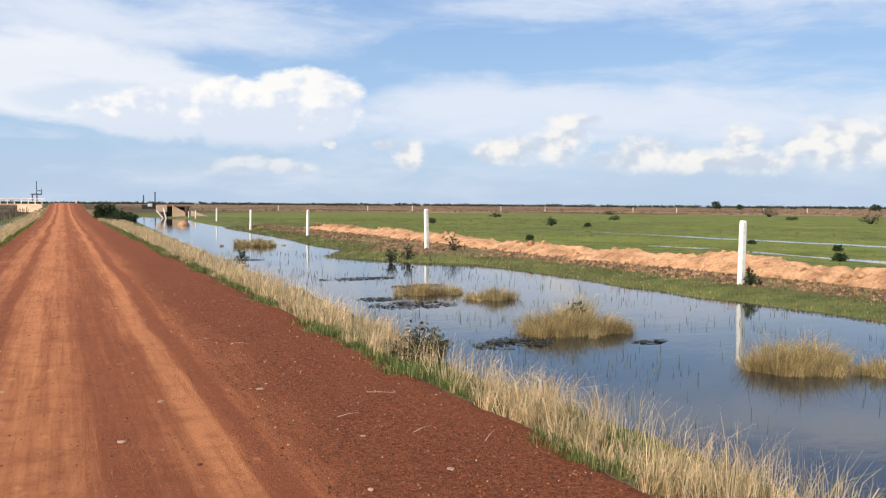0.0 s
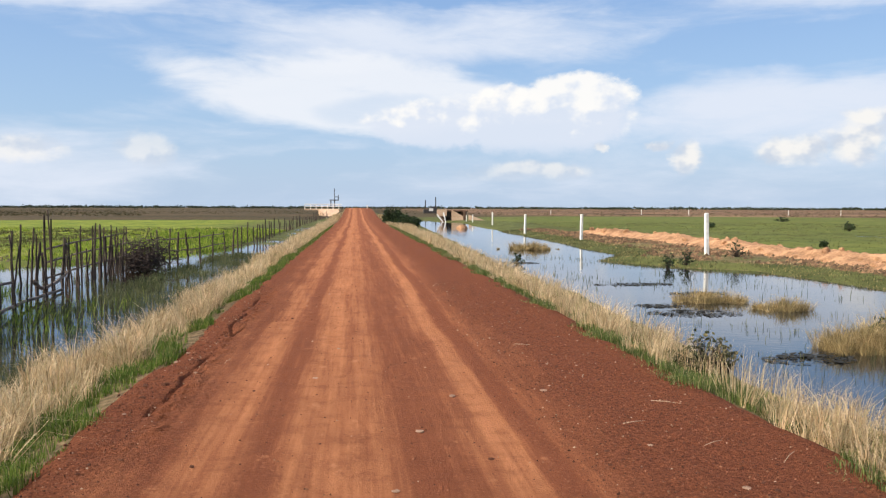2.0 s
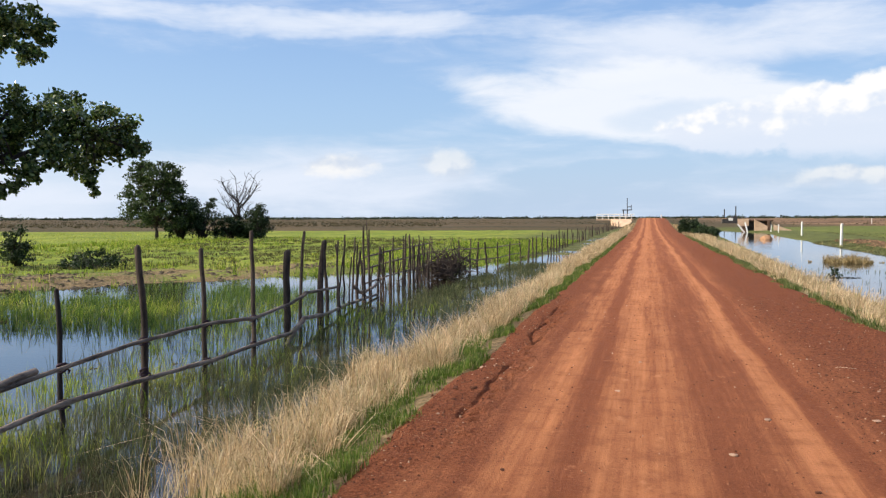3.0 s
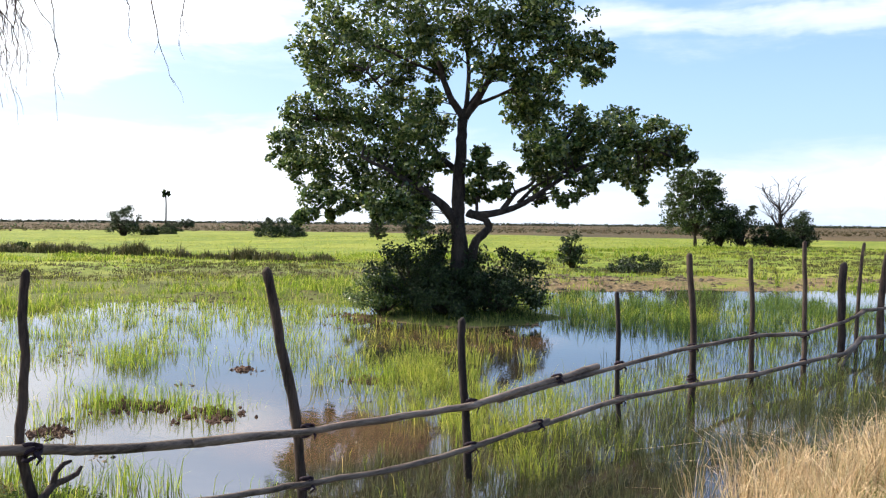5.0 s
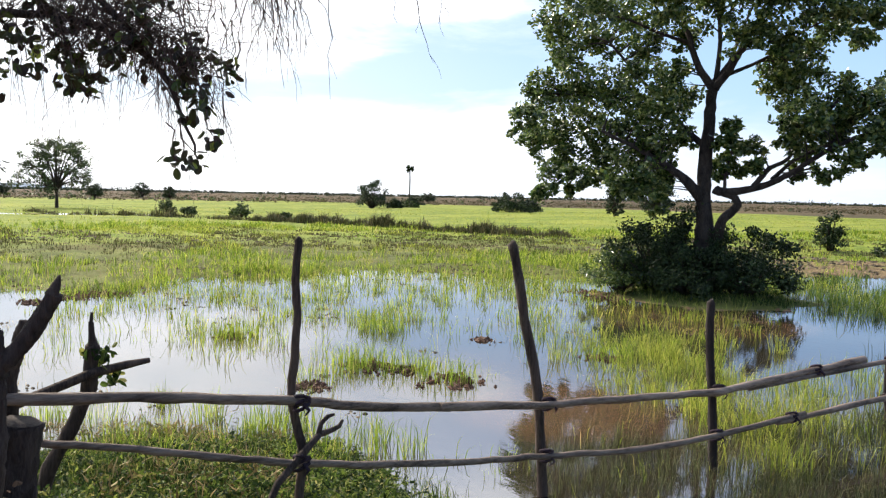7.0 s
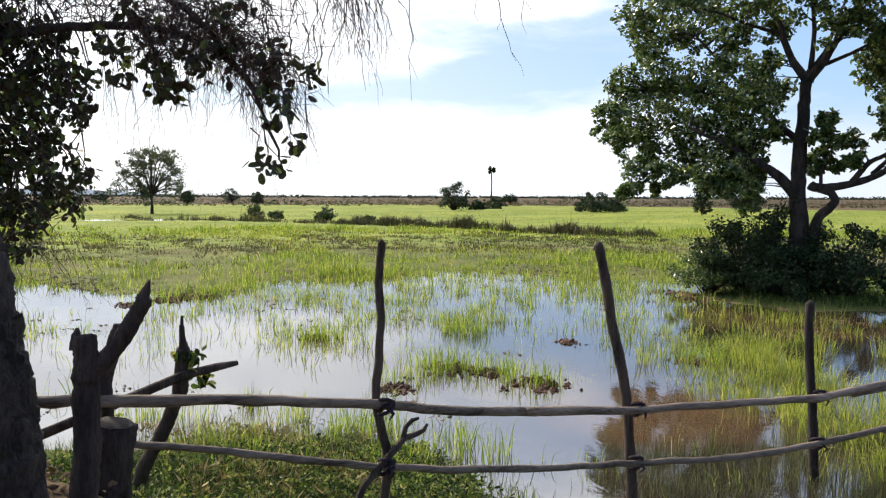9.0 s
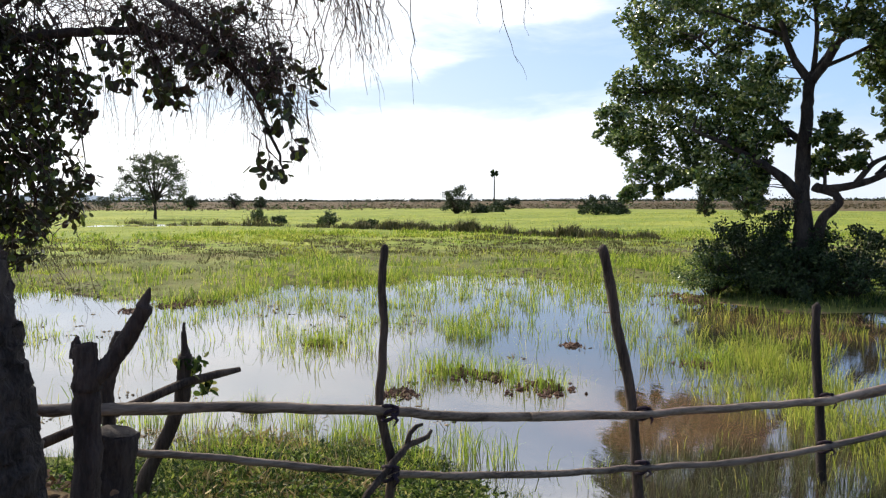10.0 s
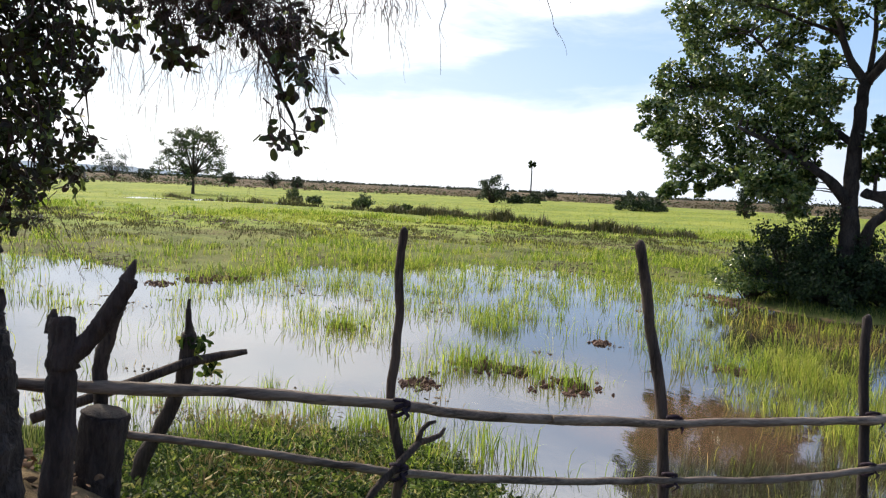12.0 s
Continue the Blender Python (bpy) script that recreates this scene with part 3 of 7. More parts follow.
    z = z + (-0.30 - z) * far + (vnoise(x, y, 60, 40) - 0.5) * 0.5 * far
    lift = road_rise(y) * np.exp(-(np.maximum(np.abs(x - 0.4) - 2.6, 0) / 2.2) ** 2)
    return z + lift


def spaced(bands):
    """Grid lines from (to, step) bands."""
    out = [bands[0]]
    for to, step in bands[1:]:
        out.extend(np.arange(out[-1] + step, to + step * 0.5, step))
    return np.array(out)


def grown(start, sign, end, first, ratio):
    out, step, v = [], first, start
    while abs(v) < end:
        v += sign * step
        step *= ratio
        out.append(v)
    return np.array(out)


gx = np.concatenate([grown(-26.0, -1, 3600, 0.5, 1.085)[::-1], spaced([-26.0, (-8, 0.24), (6, 0.12), (20, 0.24), (44, 0.6)]), grown(44.0, 1, 3600, 0.9, 1.15)])
gy = np.concatenate([grown(-5.0, -1, 3600, 0.5, 1.25)[::-1], spaced([-5.0, (16, 0.16), (40, 0.32), (62, 0.7)]), grown(62.0, 1, 3600, 1.0, 1.12)])
GX, GY = np.meshgrid(gx, gy)
GZ = land(GX, GY)
me = grid_mesh("ground", gx, gy, GZ, m_ground)
fx, fy, fz = GX.ravel(), GY.ravel(), GZ.ravel()
dist = np.hypot(fx, fy)
bare = np.exp(-(((fx + 4.3) / 1.1) ** 2 + ((fy + 0.75) / 1.0) ** 2)) * 0.95
bare = np.maximum(bare, sstep(fz, WATER + 0.05, WATER - 0.05) * 0.9)
bare = np.maximum(bare, (0.45 + 0.55 * vnoise(fx, fy, 0.5, 50)) * np.exp(-(np.maximum(np.abs(fx - 0.4) - 2.6, 0) / 0.40) ** 2))
clods = sstep(-fx, 11, 14) * (1 - sstep(-fx, 25, 30)) * sstep(fy, 16, 20) * (1 - sstep(fy, 31, 40)) * (1 - sstep(far_shore_left(fy) - fx, 4.0, 7.5))
bare = np.maximum(bare, clods * (0.25 + 0.75 * vnoise(fx, fy, 1.2, 51)))
bank_x = far_shore_left(fy)
bare = np.maximum(bare, 0.75 * np.exp(-((fx - bank_x - 0.1) / 0.8) ** 2) * vnoise(fx, fy, 1.2, 53))
bare = np.maximum(bare, (0.0 + 0.52 * vnoise(fx, fy, 0.9, 59)) * sstep(bank_x - fx, 0.5, 2.0) * (1 - sstep(bank_x - fx, 8.0, 13.0)))
bare = np.maximum(bare, (0.25 + 0.5 * vnoise(fx, fy, 1.4, 60)) * sstep(fx, far_shore_right(fy) + 0.9, far_shore_right(fy) + 1.8) * (1 - sstep(fx, 17.5, 19.0)) * (fy < 60))
bare = np.maximum(bare, 0.75 * np.exp(-((np.hypot(fx + 14.0, fy - 12.4) - 2.3) / 0.5) ** 2))
edge_d = np.interp(np.degrees(np.arctan2(-fx, fy)), (-60, -14, 4, 20, 40, 66, 110), (225, 215, 125, 112, 122, 185, 205))
dry = sstep(dist + 40 * (vnoise(fx, fy, 50, 57) - 0.5), edge_d - np.where(fx > 0, 45, 12), edge_d + 14)
dry = np.maximum(dry, 0.55 * np.exp(-((fx - 15.0) / 1.2) ** 2) * sstep(30 - fy, 0, 6))
dry = np.maximum(dry, (0.22 + 0.35 * vnoise(fx, fy, 3.0, 58)) * sstep(-fx, 16, 20) * (1 - sstep(-fx, 31, 38)) * (1 - sstep(fy, 16, 24)))
lushness = np.where(fx < 0, 0.02 + 0.23 * sstep(-fx, 6, 10) + 0.75 * np.maximum(sstep(-fx, 24, 40), sstep(fy, 18, 28) * sstep(-fx, 9, 16)), 0.10 + (0.05 + 0.40 * vnoise(fx * 0.5, fy, 9.0, 54)) * sstep(fx, 18, 24))
col = np.stack([bare, dry, lushness, np.ones_like(dry)], 1).astype(np.float32)
attr = me.color_attributes.new("zone", "FLOAT_COLOR", "POINT")
attr.data.foreach_set("color", np.clip(col, 0, 1).ravel())
ground = tagged(new("ground", me), "flat green flooded farmland with bare red earth patches", "ground", kind="structure")

# standing water, one level on both sides of the road
wx, wy = np.array([-130.0, -30.0, 0.0, 30.0, 130.0]), np.array([-60.0, 0.0, 60.0, 130.0])
water = tagged(new("water", grid_mesh("water", wx, wy, np.full((4, 5), WATER), m_water)), "still shallow flood water reflecting the sky", "water", kind="structure")

# ---------------------------------------------------------------- road
rx = spaced([-2.45, (-2.0, 0.045), (-1.45, 0.020), (3.45, 0.055)])
ry = np.concatenate([grown(-4.0, -1, 60, 0.6, 1.3)[::-1], spaced([-4.0, (5.5, 0.09), (16, 0.05), (34, 0.25), (70, 1.0)]), grown(70.0, 1, 195, 2.0, 1.05)])
RX, RY = np.meshgrid(rx, ry)
wander = RX + (vnoise(RX, RY, 9.0, 61) - 0.5) * 0.4
RZ = 0.015 - 0.010 * ((RX - 0.4) / 2.5) ** 2
for cx, wd, dp in ((0.92, 0.15, 0.010), (1.17, 0.07, 0.008), (-0.35, 0.22, 0.007), (-0.76, 0.06, 0.005), (-1.12, 0.13, 0.005)):
    RZ = RZ - dp * np.exp(-((wander - cx) / wd) ** 2)
RZ = RZ + (vnoise(RX * 3.5, RY * 0.5, 0.9, 62) - 0.5) * 0.006 + (vnoise(RX, RY, 0.30, 63, 5) - 0.5) * 0.011
rough_l = np.exp(-((RX + 1.85) / 0.22) ** 2)
RZ = RZ + rough_l * (vnoise(RX, RY, 0.22, 64, 4) - 0.5) * 0.055
path_x = -1.70 - 0.012 * (RY - 8) + (vnoise(RX * 0, RY, 0.55, 68, 5) - 0.5) * 0.20
scar = np.exp(-((RX - path_x) / (0.010 + 0.022 * vnoise(RX, RY, 0.16, 71))) ** 2) * (sstep(RY, 6.4, 6.7) * (1 - sstep(RY, 8.9, 9.2)) + sstep(RY, 10.4, 10.8) * (1 - sstep(RY, 15.0, 15.8))) * sstep(vnoise(RX, RY, 0.5, 69), 0.25, 0.5)
twin = np.exp(-((RX - path_x - 0.11 - 0.08 * vnoise(RX * 0, RY, 0.7, 75)) / (0.008 + 0.016 * vnoise(RX, RY, 0.14, 76))) ** 2) * sstep(RY, 9.8, 10.6) * (1 - sstep(RY, 13.6, 14.8)) * sstep(vnoise(RX, RY, 0.4, 77), 0.35, 0.5)
RZ = RZ - np.maximum(scar, 0.8 * twin) * 0.045 + 0.025 * np.exp(-((RX - path_x - 0.13) / 0.07) ** 2) * (vnoise(RX, RY, 0.12, 70) > 0.5) * (RY < 16) * (RY > 5.5)
RZ = RZ + sstep(RX, 1.2, 2.0) * (vnoise(RX, RY, 0.14, 65) - 0.5) * 0.024
RZ = 0.012 + (RZ - 0.012) * (1 - 0.9 * sstep(RY, 50, 90))
rim = np.maximum(sstep(RX, 2.84 + 0.4 * (vnoise(0 * RX, RY, 0.7, 66, 4) - 0.5), 3.42), sstep(-RX, 2.0 + 0.3 * (vnoise(0 * RX, RY, 1.0, 67) - 0.5), 2.4))
RZ = RZ - 0.22 * rim + road_rise(RY)
road = tagged(new("road", grid_mesh("road", rx, ry, RZ, m_road)), "rutted red laterite dirt road with loose gravel", "road", kind="structure")


def on_road(x, y):
    """Height of the road's surface."""
    i, j = min(max(int(np.searchsorted(rx, x)), 0), len(rx) - 1), min(max(int(np.searchsorted(ry, y)), 0), len(ry) - 1)
    return float(RZ[j, i])


def land_at(x, y):
    return float(land(np.array([x]), np.array([y]))[0])


# ---------------------------------------------------------------- spoil heap of orange clay beyond the ditch
by = spaced([4.0, (30, 0.14), (60, 0.28)])
bu = spaced([-1.9, (1.9, 0.10)])
BU, BY = np.meshgrid(bu, by)
centre = np.interp(BY, BERM_Y, BERM_X)
crest = (0.28 + 0.38 * (vnoise(BY * 0 + 3, BY, 1.3, 71) - 0.5)) * (0.4 + 0.6 * sstep(BY, 4, 9)) * (1 - 0.85 * sstep(BY, 54, 60))
crest = crest * (1 - 0.62 * np.exp(-((BY - 24.2) / 1.0) ** 2))
half = 1.25 + 0.7 * (vnoise(BY * 0 + 8, BY, 3.0, 72) - 0.5)
prof = np.clip(1 - (np.abs(BU) / half) ** 1.7, -0.6, 1)
lumps = ((vnoise(BU + centre, BY, 0.85, 73, 4) - 0.5) * 0.34 + (vnoise(BU + centre, BY, 0.22, 74, 4) - 0.5) * 0.20) * np.clip(prof + 0.25, 0, 1)
BX = centre + BU
BZ = land(BX, BY) - 0.06 + (crest + 0.12) * np.maximum(prof, 0) - 0.10 * (prof < 0) + lumps * sstep(prof, -0.15, 0.15)
nx, ny = len(bu), len(by)
k = (np.arange(ny - 1)[:, None] * nx + np.arange(nx - 1)[None, :]).ravel()
berm_me = mesh_arrays("earth_bank", np.stack([BX.ravel(), BY.ravel(), BZ.ravel()], 1), np.stack([k, k + 1, k + nx + 1, k + nx], 1).ravel(), np.full(len(k), 4), m_clay, True)
berm = tagged(new("earth_bank", berm_me), "long low bank of crumbly orange clay beside the ditch", "earth bank")
lump_r = random.Random(44)
lump_meshes = []
for k in range(3):
    bm = bmesh.new()
    bmesh.ops.create_icosphere(bm, subdivisions=2, radius=1.0)
    for v in bm.verts:
        v.co *= 1 + 0.45 * noise.noise(v.co * 1.3 + Vector((k * 7, 0, 0))) + 0.2 * noise.noise(v.co * 3.5)
    lm = bpy.data.meshes.new("clay_lump")
    bm.to_mesh(lm)
    lm.materials.append(m_clay)
    lump_meshes.append(lm)
for i in range(170):
    j, c = lump_r.randrange(2, ny - 2), lump_r.randrange(4, nx - 4)
    s = lump_r.uniform(0.03, 0.10) * (1 + by[j] / 60)
    part("clay_lump", lump_meshes[i % 3], berm, m=pose(BX[j, c], BY[j, c], BZ[j, c] + s * 0.1, lump_r.uniform(0, 60), 0, lump_r.uniform(0, 360)) @ Matrix.Diagonal((s * 1.3, s, s * 0.8, 1)))


# ---------------------------------------------------------------- poles and posts
def tube(points, radii, sides=8, seed=0, rough=0.12, cap=True):
    """Vertices and faces of a knotty round pole along a line of points."""
    r = random.Random(seed)
    pts = [Vector(p) for p in points]
    verts, faces = [], []
    side = None
    for i, p in enumerate(pts):
        d = (pts[min(i + 1, len(pts) - 1)] - pts[max(i - 1, 0)]).normalized()
        if side is None:
            side = d.orthogonal().normalized()
        side = (side - d * side.dot(d)).normalized()
        up = d.cross(side)
        for s in range(sides):
            a = 2 * math.pi * s / sides
            q = radii[i] * (1 + rough * (r.random() * 2 - 1))
            verts.append(p + side * (math.cos(a) * q) + up * (math.sin(a) * q))
    for i in range(len(pts) - 1):
        for s in range(sides):
            a, b = i * sides + s, i * sides + (s + 1) % sides
            faces.append((a, b, b + sides, a + sides))
    if cap:
        faces.append(tuple(range(sides))[::-1])
        faces.append(tuple(range((len(pts) - 1) * sides, len(pts) * sides)))
    return verts, faces


def pole_mesh(name, points, radii, mat, sides=8, seed=0, rough=0.12):
    v, f = tube(points, radii, sides, seed, rough)
    return mesh_from(name, v, f, mat, True)


def wavy(a, b, count, amount, seed, ra, rb):
    """A line from a to b that bends a little, with its radii."""
    r = random.Random(seed)
    a, b = Vector(a), Vector(b)
    bend = Vector((r.uniform(-1, 1), r.uniform(-1, 1), r.uniform(-0.4, 0.4))) * amount
    pts, rad = [], []
    for i in range(count):
        t = i / (count - 1)
        jig = Vector((r.uniform(-1, 1), r.uniform(-1, 1), r.uniform(-0.5, 0.5))) * amount * 0.35
        pts.append(a.lerp(b, t) + bend * math.sin(math.pi * t) + (jig if 0 < i < count - 1 else Vector()))
        rad.append(ra + (rb - ra) * t)
    return pts, rad


def limb(points, r0, r1, seed, jig=0.05, sides=8, steps=5):
    """A bent limb through points, smoothed, tapering."""
    r = random.Random(seed)
    pts = [Vector(p) for p in points]
    out = []
    for i in range(len(pts) - 1):
        p0, p1, p2, p3 = pts[max(i - 1, 0)], pts[i], pts[i + 1], pts[min(i + 2, len(pts) - 1)]
        for s in range(steps):
            t = s / steps
            q = 0.5 * (2 * p1 + (p2 - p0) * t + (2 * p0 - 5 * p1 + 4 * p2 - p3) * t * t + (3 * p1 - p0 - 3 * p2 + p3) * t ** 3)
            out.append(q + Vector((r.uniform(-1, 1), r.uniform(-1, 1), r.uniform(-1, 1))) * jig * 0.4)
    out.append(pts[-1])
    n = len(out)
    return out, [r0 + (r1 - r0) * (i / (n - 1)) ** 0.8 for i in range(n)], sides


def stake(parent, x, y, top, foot=None, r0=0.05, r1=0.035, lean=(0, 0), seed=0, mat=None, name="post", cut=True, label=""):
    """An upright wooden post driven into the wet ground, with a cut, uneven top."""
    foot = land_at(x, y) - 0.12 if foot is None else foot
    pts, rad = wavy((x, y, foot), (x + lean[0], y + lean[1], top), 9, 0.028 + 0.25 * r0, seed, r0, r1)
    if cut:
        pts.append(pts[-1] + Vector((r1 * 0.3, 0, r1 * 0.8)))
        rad.append(r1 * 0.45)
    return part(name, pole_mesh(name, pts, rad, mat or m_wood, 9, seed, 0.10), parent, label)


def rail(parent, points, r0, r1, seed=0, mat=None, label=""):
    pts, rad = [], []
    r = random.Random(seed)
    for (a, b) in zip(points[:-1], points[1:]):
        a, b = Vector(a), Vector(b)
        for i in range(5):
            t = i / 5
            pts.append(a.lerp(b, t) + Vector((r.uniform(-1, 1), 0, r.uniform(-1, 1))) * 0.0045)
    pts.append(Vector(points[-1]))
    for i in range(len(pts)):
        rad.append((r0 + (r1 - r0) * i / (len(pts) - 1)) * r.choice((0.88, 0.9, 0.92, 0.94, 1.06)))
    return part("rail", pole_mesh("rail", pts, rad, mat or m_rail, 8, seed, 0.06), parent, label)


def tie(parent, x, y, z, r=0.05, seed=0):
    """A knotted dark rag that lashes a rail to a post."""
    rr = random.Random(seed)
    v, f = [], []
    for k in range(3):
        ring = [(x + math.cos(a) * r, y + math.sin(a) * r, z + (k - 1) * 0.022 + 0.02 * math.sin(a + k)) for a in np.linspace(0, 2 * math.pi, 9)]
        vv, ff = tube(ring, [0.011] * 9, 5, seed + k, 0.2, False)
        f += [tuple(i + len(v) for i in q) for q in ff]
        v += vv
    end = [(x + r, y, z), (x + r + 0.03, y + 0.02, z - 0.03), (x + r + 0.02, y + rr.uniform(-0.02, 0.03), z - 0.06)]
    vv, ff = tube(end, [0.012, 0.010, 0.004], 5, seed, 0.2)
    f += [tuple(i + len(v) for i in q) for q in ff]
    v += vv
    posts = [c for c in parent.children if c.name.startswith("post")]
    held = min(posts, key=lambda c: math.hypot(c.data.vertices[0].co.x - x, c.data.vertices[0].co.y - y)) if posts else parent
    return part("tie", mesh_from("tie", v, f, m_tie, True), held, "dark cloth lashing")


# ---------------------------------------------------------------- pole fence in the flooded paddy
fence = thing("pole_fence", "rough fence of crooked poles lashed together in flood water", "fence", -5.2, 4.0, WATER)
fence.matrix_basis = Matrix.Identity(4)
# x, y, top, foot radius, top radius, lean x, lean y
NEAR_POSTS = [
    (-4.74, 1.02, 1.39, 0.030, 0.022, -0.03, -0.01),
    (-5.19, 2.88, 1.31, 0.040, 0.036, -0.16, -0.26),
    (-5.22, 4.34, 0.86, 0.040, 0.032, -0.05, -0.06),
    (-5.46, 6.52, 0.96, 0.030, 0.026, -0.02, 0.01),
    (-5.62, 8.04, 1.30, 0.048, 0.040, -0.03, 0.0),
    (-5.72, 9.54, 1.22, 0.038, 0.034, -0.02, -0.02),
    (-5.66, 10.73, 1.42, 0.042, 0.034, 0.0, 0.02),
    (-6.01, 12.73, 1.05, 0.070, 0.066, 0.0, 0.0),
]
NEAR_BENDS = [
    [(-4.75, 1.00, -0.60), (-4.757, 1.003, 0.006), (-4.750, 1.022, 0.20), (-4.773, 0.960, 0.500), (-4.769, 0.972, 0.745), (-4.765, 0.982, 0.988), (-4.770, 0.973, 1.169), (-4.764, 0.987, 1.375)],
    [(-5.21, 2.83, -0.65), (-5.213, 2.821, -0.360), (-5.219, 2.803, -0.093), (-5.227, 2.780, 0.229), (-5.244, 2.729, 0.548), (-5.263, 2.672, 0.810), (-5.277, 2.634, 1.070), (-5.293, 2.585, 1.305)],
    [(-5.22, 4.34, -0.62), (-5.226, 4.322, -0.121), (-5.233, 4.301, 0.209), (-5.244, 4.270, 0.618), (-5.244, 4.272, 0.865)],
]
for i, (x, y, top, r0, r1, lx, ly) in enumerate(NEAR_POSTS):
    slim = 0.84 if i > 2 else 0.92
    r0, r1 = r0 * slim, r1 * slim
    if i < 3:
        ln = limb(NEAR_BENDS[i], r0, r1, 150 + i, 0.004, 10, 4)
        tip = ln[0][-1]
        pts, rad = ln[0] + [tip + Vector((r1 * 0.3, 0, r1 * 0.9))], ln[1] + [r1 * 0.4]
        part("post", pole_mesh("post", pts, rad, m_dark if i == 2 else m_wood, 10, 150 + i, 0.12), fence, "charred black post" if i == 2 else "")
        continue
    stake(fence, x, y, top, None, r0, r1, (lx, ly), 100 + i, m_dark if i in (2, 3, 7) else m_wood, label="charred black post" if i in (2, 3, 7) else "")
rail(fence, [(-4.66, -0.78, 0.68), (-4.67, -0.35, 0.65), (-4.70, 0.31, 0.60), (-4.72, 0.95, 0.52), (-4.81, 1.40, 0.43), (-4.95, 1.98, 0.34)], 0.029, 0.031, 3)
rail(fence, [(-4.90, 1.90, 0.365), (-5.08, 2.72, 0.26), (-5.12, 3.56, 0.23), (-5.13, 4.30, 0.215), (-5.24, 5.01, 0.245), (-5.36, 6.10, 0.30)], 0.029, 0.031, 4)
rail(fence, [(-5.20, 4.64, 0.19), (-5.36, 6.44, 0.27), (-5.53, 7.95, 0.295), (-5.64, 9.5, 0.28), (-5.60, 10.65, 0.215), (-5.90, 12.53, 0.215), (-6.05, 13.57, 0.29)], 0.022, 0.030, 5)
rail(fence, [(-4.64, -0.30, 0.45), (-4.66, 0.17, 0.36), (-4.68, 0.62, 0.26), (-4.69, 0.95, 0.195), (-4.78, 1.40, 0.10), (-4.97, 2.20, -0.025), (-5.10, 2.72, -0.09), (-5.13, 3.52, -0.15), (-5.14, 4.27, -0.125), (-5.24, 5.29, -0.07)], 0.020, 0.026, 6)
rail(fence, [(-5.20, 4.95, -0.10), (-5.37, 6.45, -0.06), (-5.53, 8.0, -0.125), (-5.64, 9.55, -0.20), (-5.60, 10.68, -0.165), (-5.88, 12.52, -0.25), (-6.06, 13.5, -0.17)], 0.026, 0.034, 7)
rail(fence, [(-6.02, 13.3, 0.25), (-6.09, 13.6, 0.30), (-6.37, 15.36, 0.22), (-6.52, 16.3, 0.18)], 0.032, 0.026, 8)
rail(fence, [(-5.85, 12.3, -0.42), (-5.95, 12.9, -0.25), (-6.09, 13.55, -0.14), (-6.37, 15.36, -0.27), (-6.73, 17.5, -0.30), (-7.06, 20.6, -0.36)], 0.042, 0.034, 9)
rail(fence, [(-6.80, 18.1, 0.05), (-6.95, 18.9, -0.17), (-7.02, 19.5, -0.20), (-7.05, 20.2, -0.15), (-7.08, 21.1, 0.02)], 0.05, 0.03, 10)
for i, (x, y, z) in enumerate(((-4.72, 1.0, 0.51), (-4.71, 1.0, 0.19), (-5.13, 2.80, 0.255), (-5.14, 2.80, -0.10), (-5.18, 4.32, 0.215), (-5.18, 4.32, -0.125), (-5.29, 5.45, 0.27), (-5.24, 5.15, -0.08), (-5.43, 6.52, 0.255), (-5.43, 6.52, -0.08), (-5.59, 8.03, 0.28), (-5.59, 8.03, -0.06), (-5.69, 9.53, 0.28), (-5.68, 9.53, -0.20), (-5.64, 10.73, 0.21), (-5.64, 10.73, -0.16))):
    tie(fence, x, y, z, 0.042, 40 + i)
# forked prop and brace at the first post
prop = [(-4.50, 0.62, -0.32), (-4.62, 0.78, -0.05), (-4.66, 0.86, 0.10), (-4.69, 1.01, 0.25), (-4.71, 1.10, 0.33)]
part("forked_prop", pole_mesh("forked_prop", prop, [0.021, 0.020, 0.020, 0.020, 0.018], m_wood, 8, 61), fence, "forked dead branch propped on the post")
for k, tip in enumerate((((-4.71, 1.09, 0.32), (-4.73, 1.11, 0.38), (-4.74, 1.15, 0.415), (-4.75, 1.19, 0.42)), ((-4.71, 1.10, 0.33), (-4.74, 1.17, 0.335), (-4.75, 1.22, 0.35), (-4.75, 1.24, 0.385)))):
    part("fork_tine", pole_mesh("fork_tine", tip, [0.017, 0.015, 0.013, 0.008], m_wood, 7, 62 + k), fence)

# stretch of many thin stakes, further along
far_fence = thing("stake_fence", "dense ragged fence of thin upright stakes in shallow water", "fence")
FAR_STAKES_A = [(-6.14, 13.57, 1.37), (-6.38, 15.04, 1.15), (-6.48, 15.65, 1.02), (-6.64, 16.65, 1.13), (-6.75, 17.34, 1.24), (-6.83, 17.97, 1.16), (-6.93, 18.69, 0.81), (-7.0, 19.27, 0.58), (-7.04, 19.55, 1.4), (-7.1, 20.33, 0.49), (-7.1, 20.69, 0.85), (-7.1, 21.24, 0.71), (-7.1, 21.85, 0.69), (-7.1, 22.24, 1.11)]
FAR_STAKES_B = [(-7.1, 22.68, 0.5), (-7.1, 23.15, 1.15), (-7.1, 23.62, 1.08), (-7.1, 24.06, 0.77), (-7.07, 24.5, 0.84), (-7.05, 24.81, 1.08), (-7.03, 25.17, 0.73), (-7.0, 25.61, 1.03), (-6.77, 29.04, 0.81), (-6.48, 29.4, 0.84), (-6.24, 29.71, 0.72), (-5.96, 30.07, 0.71), (-5.69, 30.68, 0.69), (-5.64, 32.94, 0.63), (-5.58, 35.66, 0.6)]
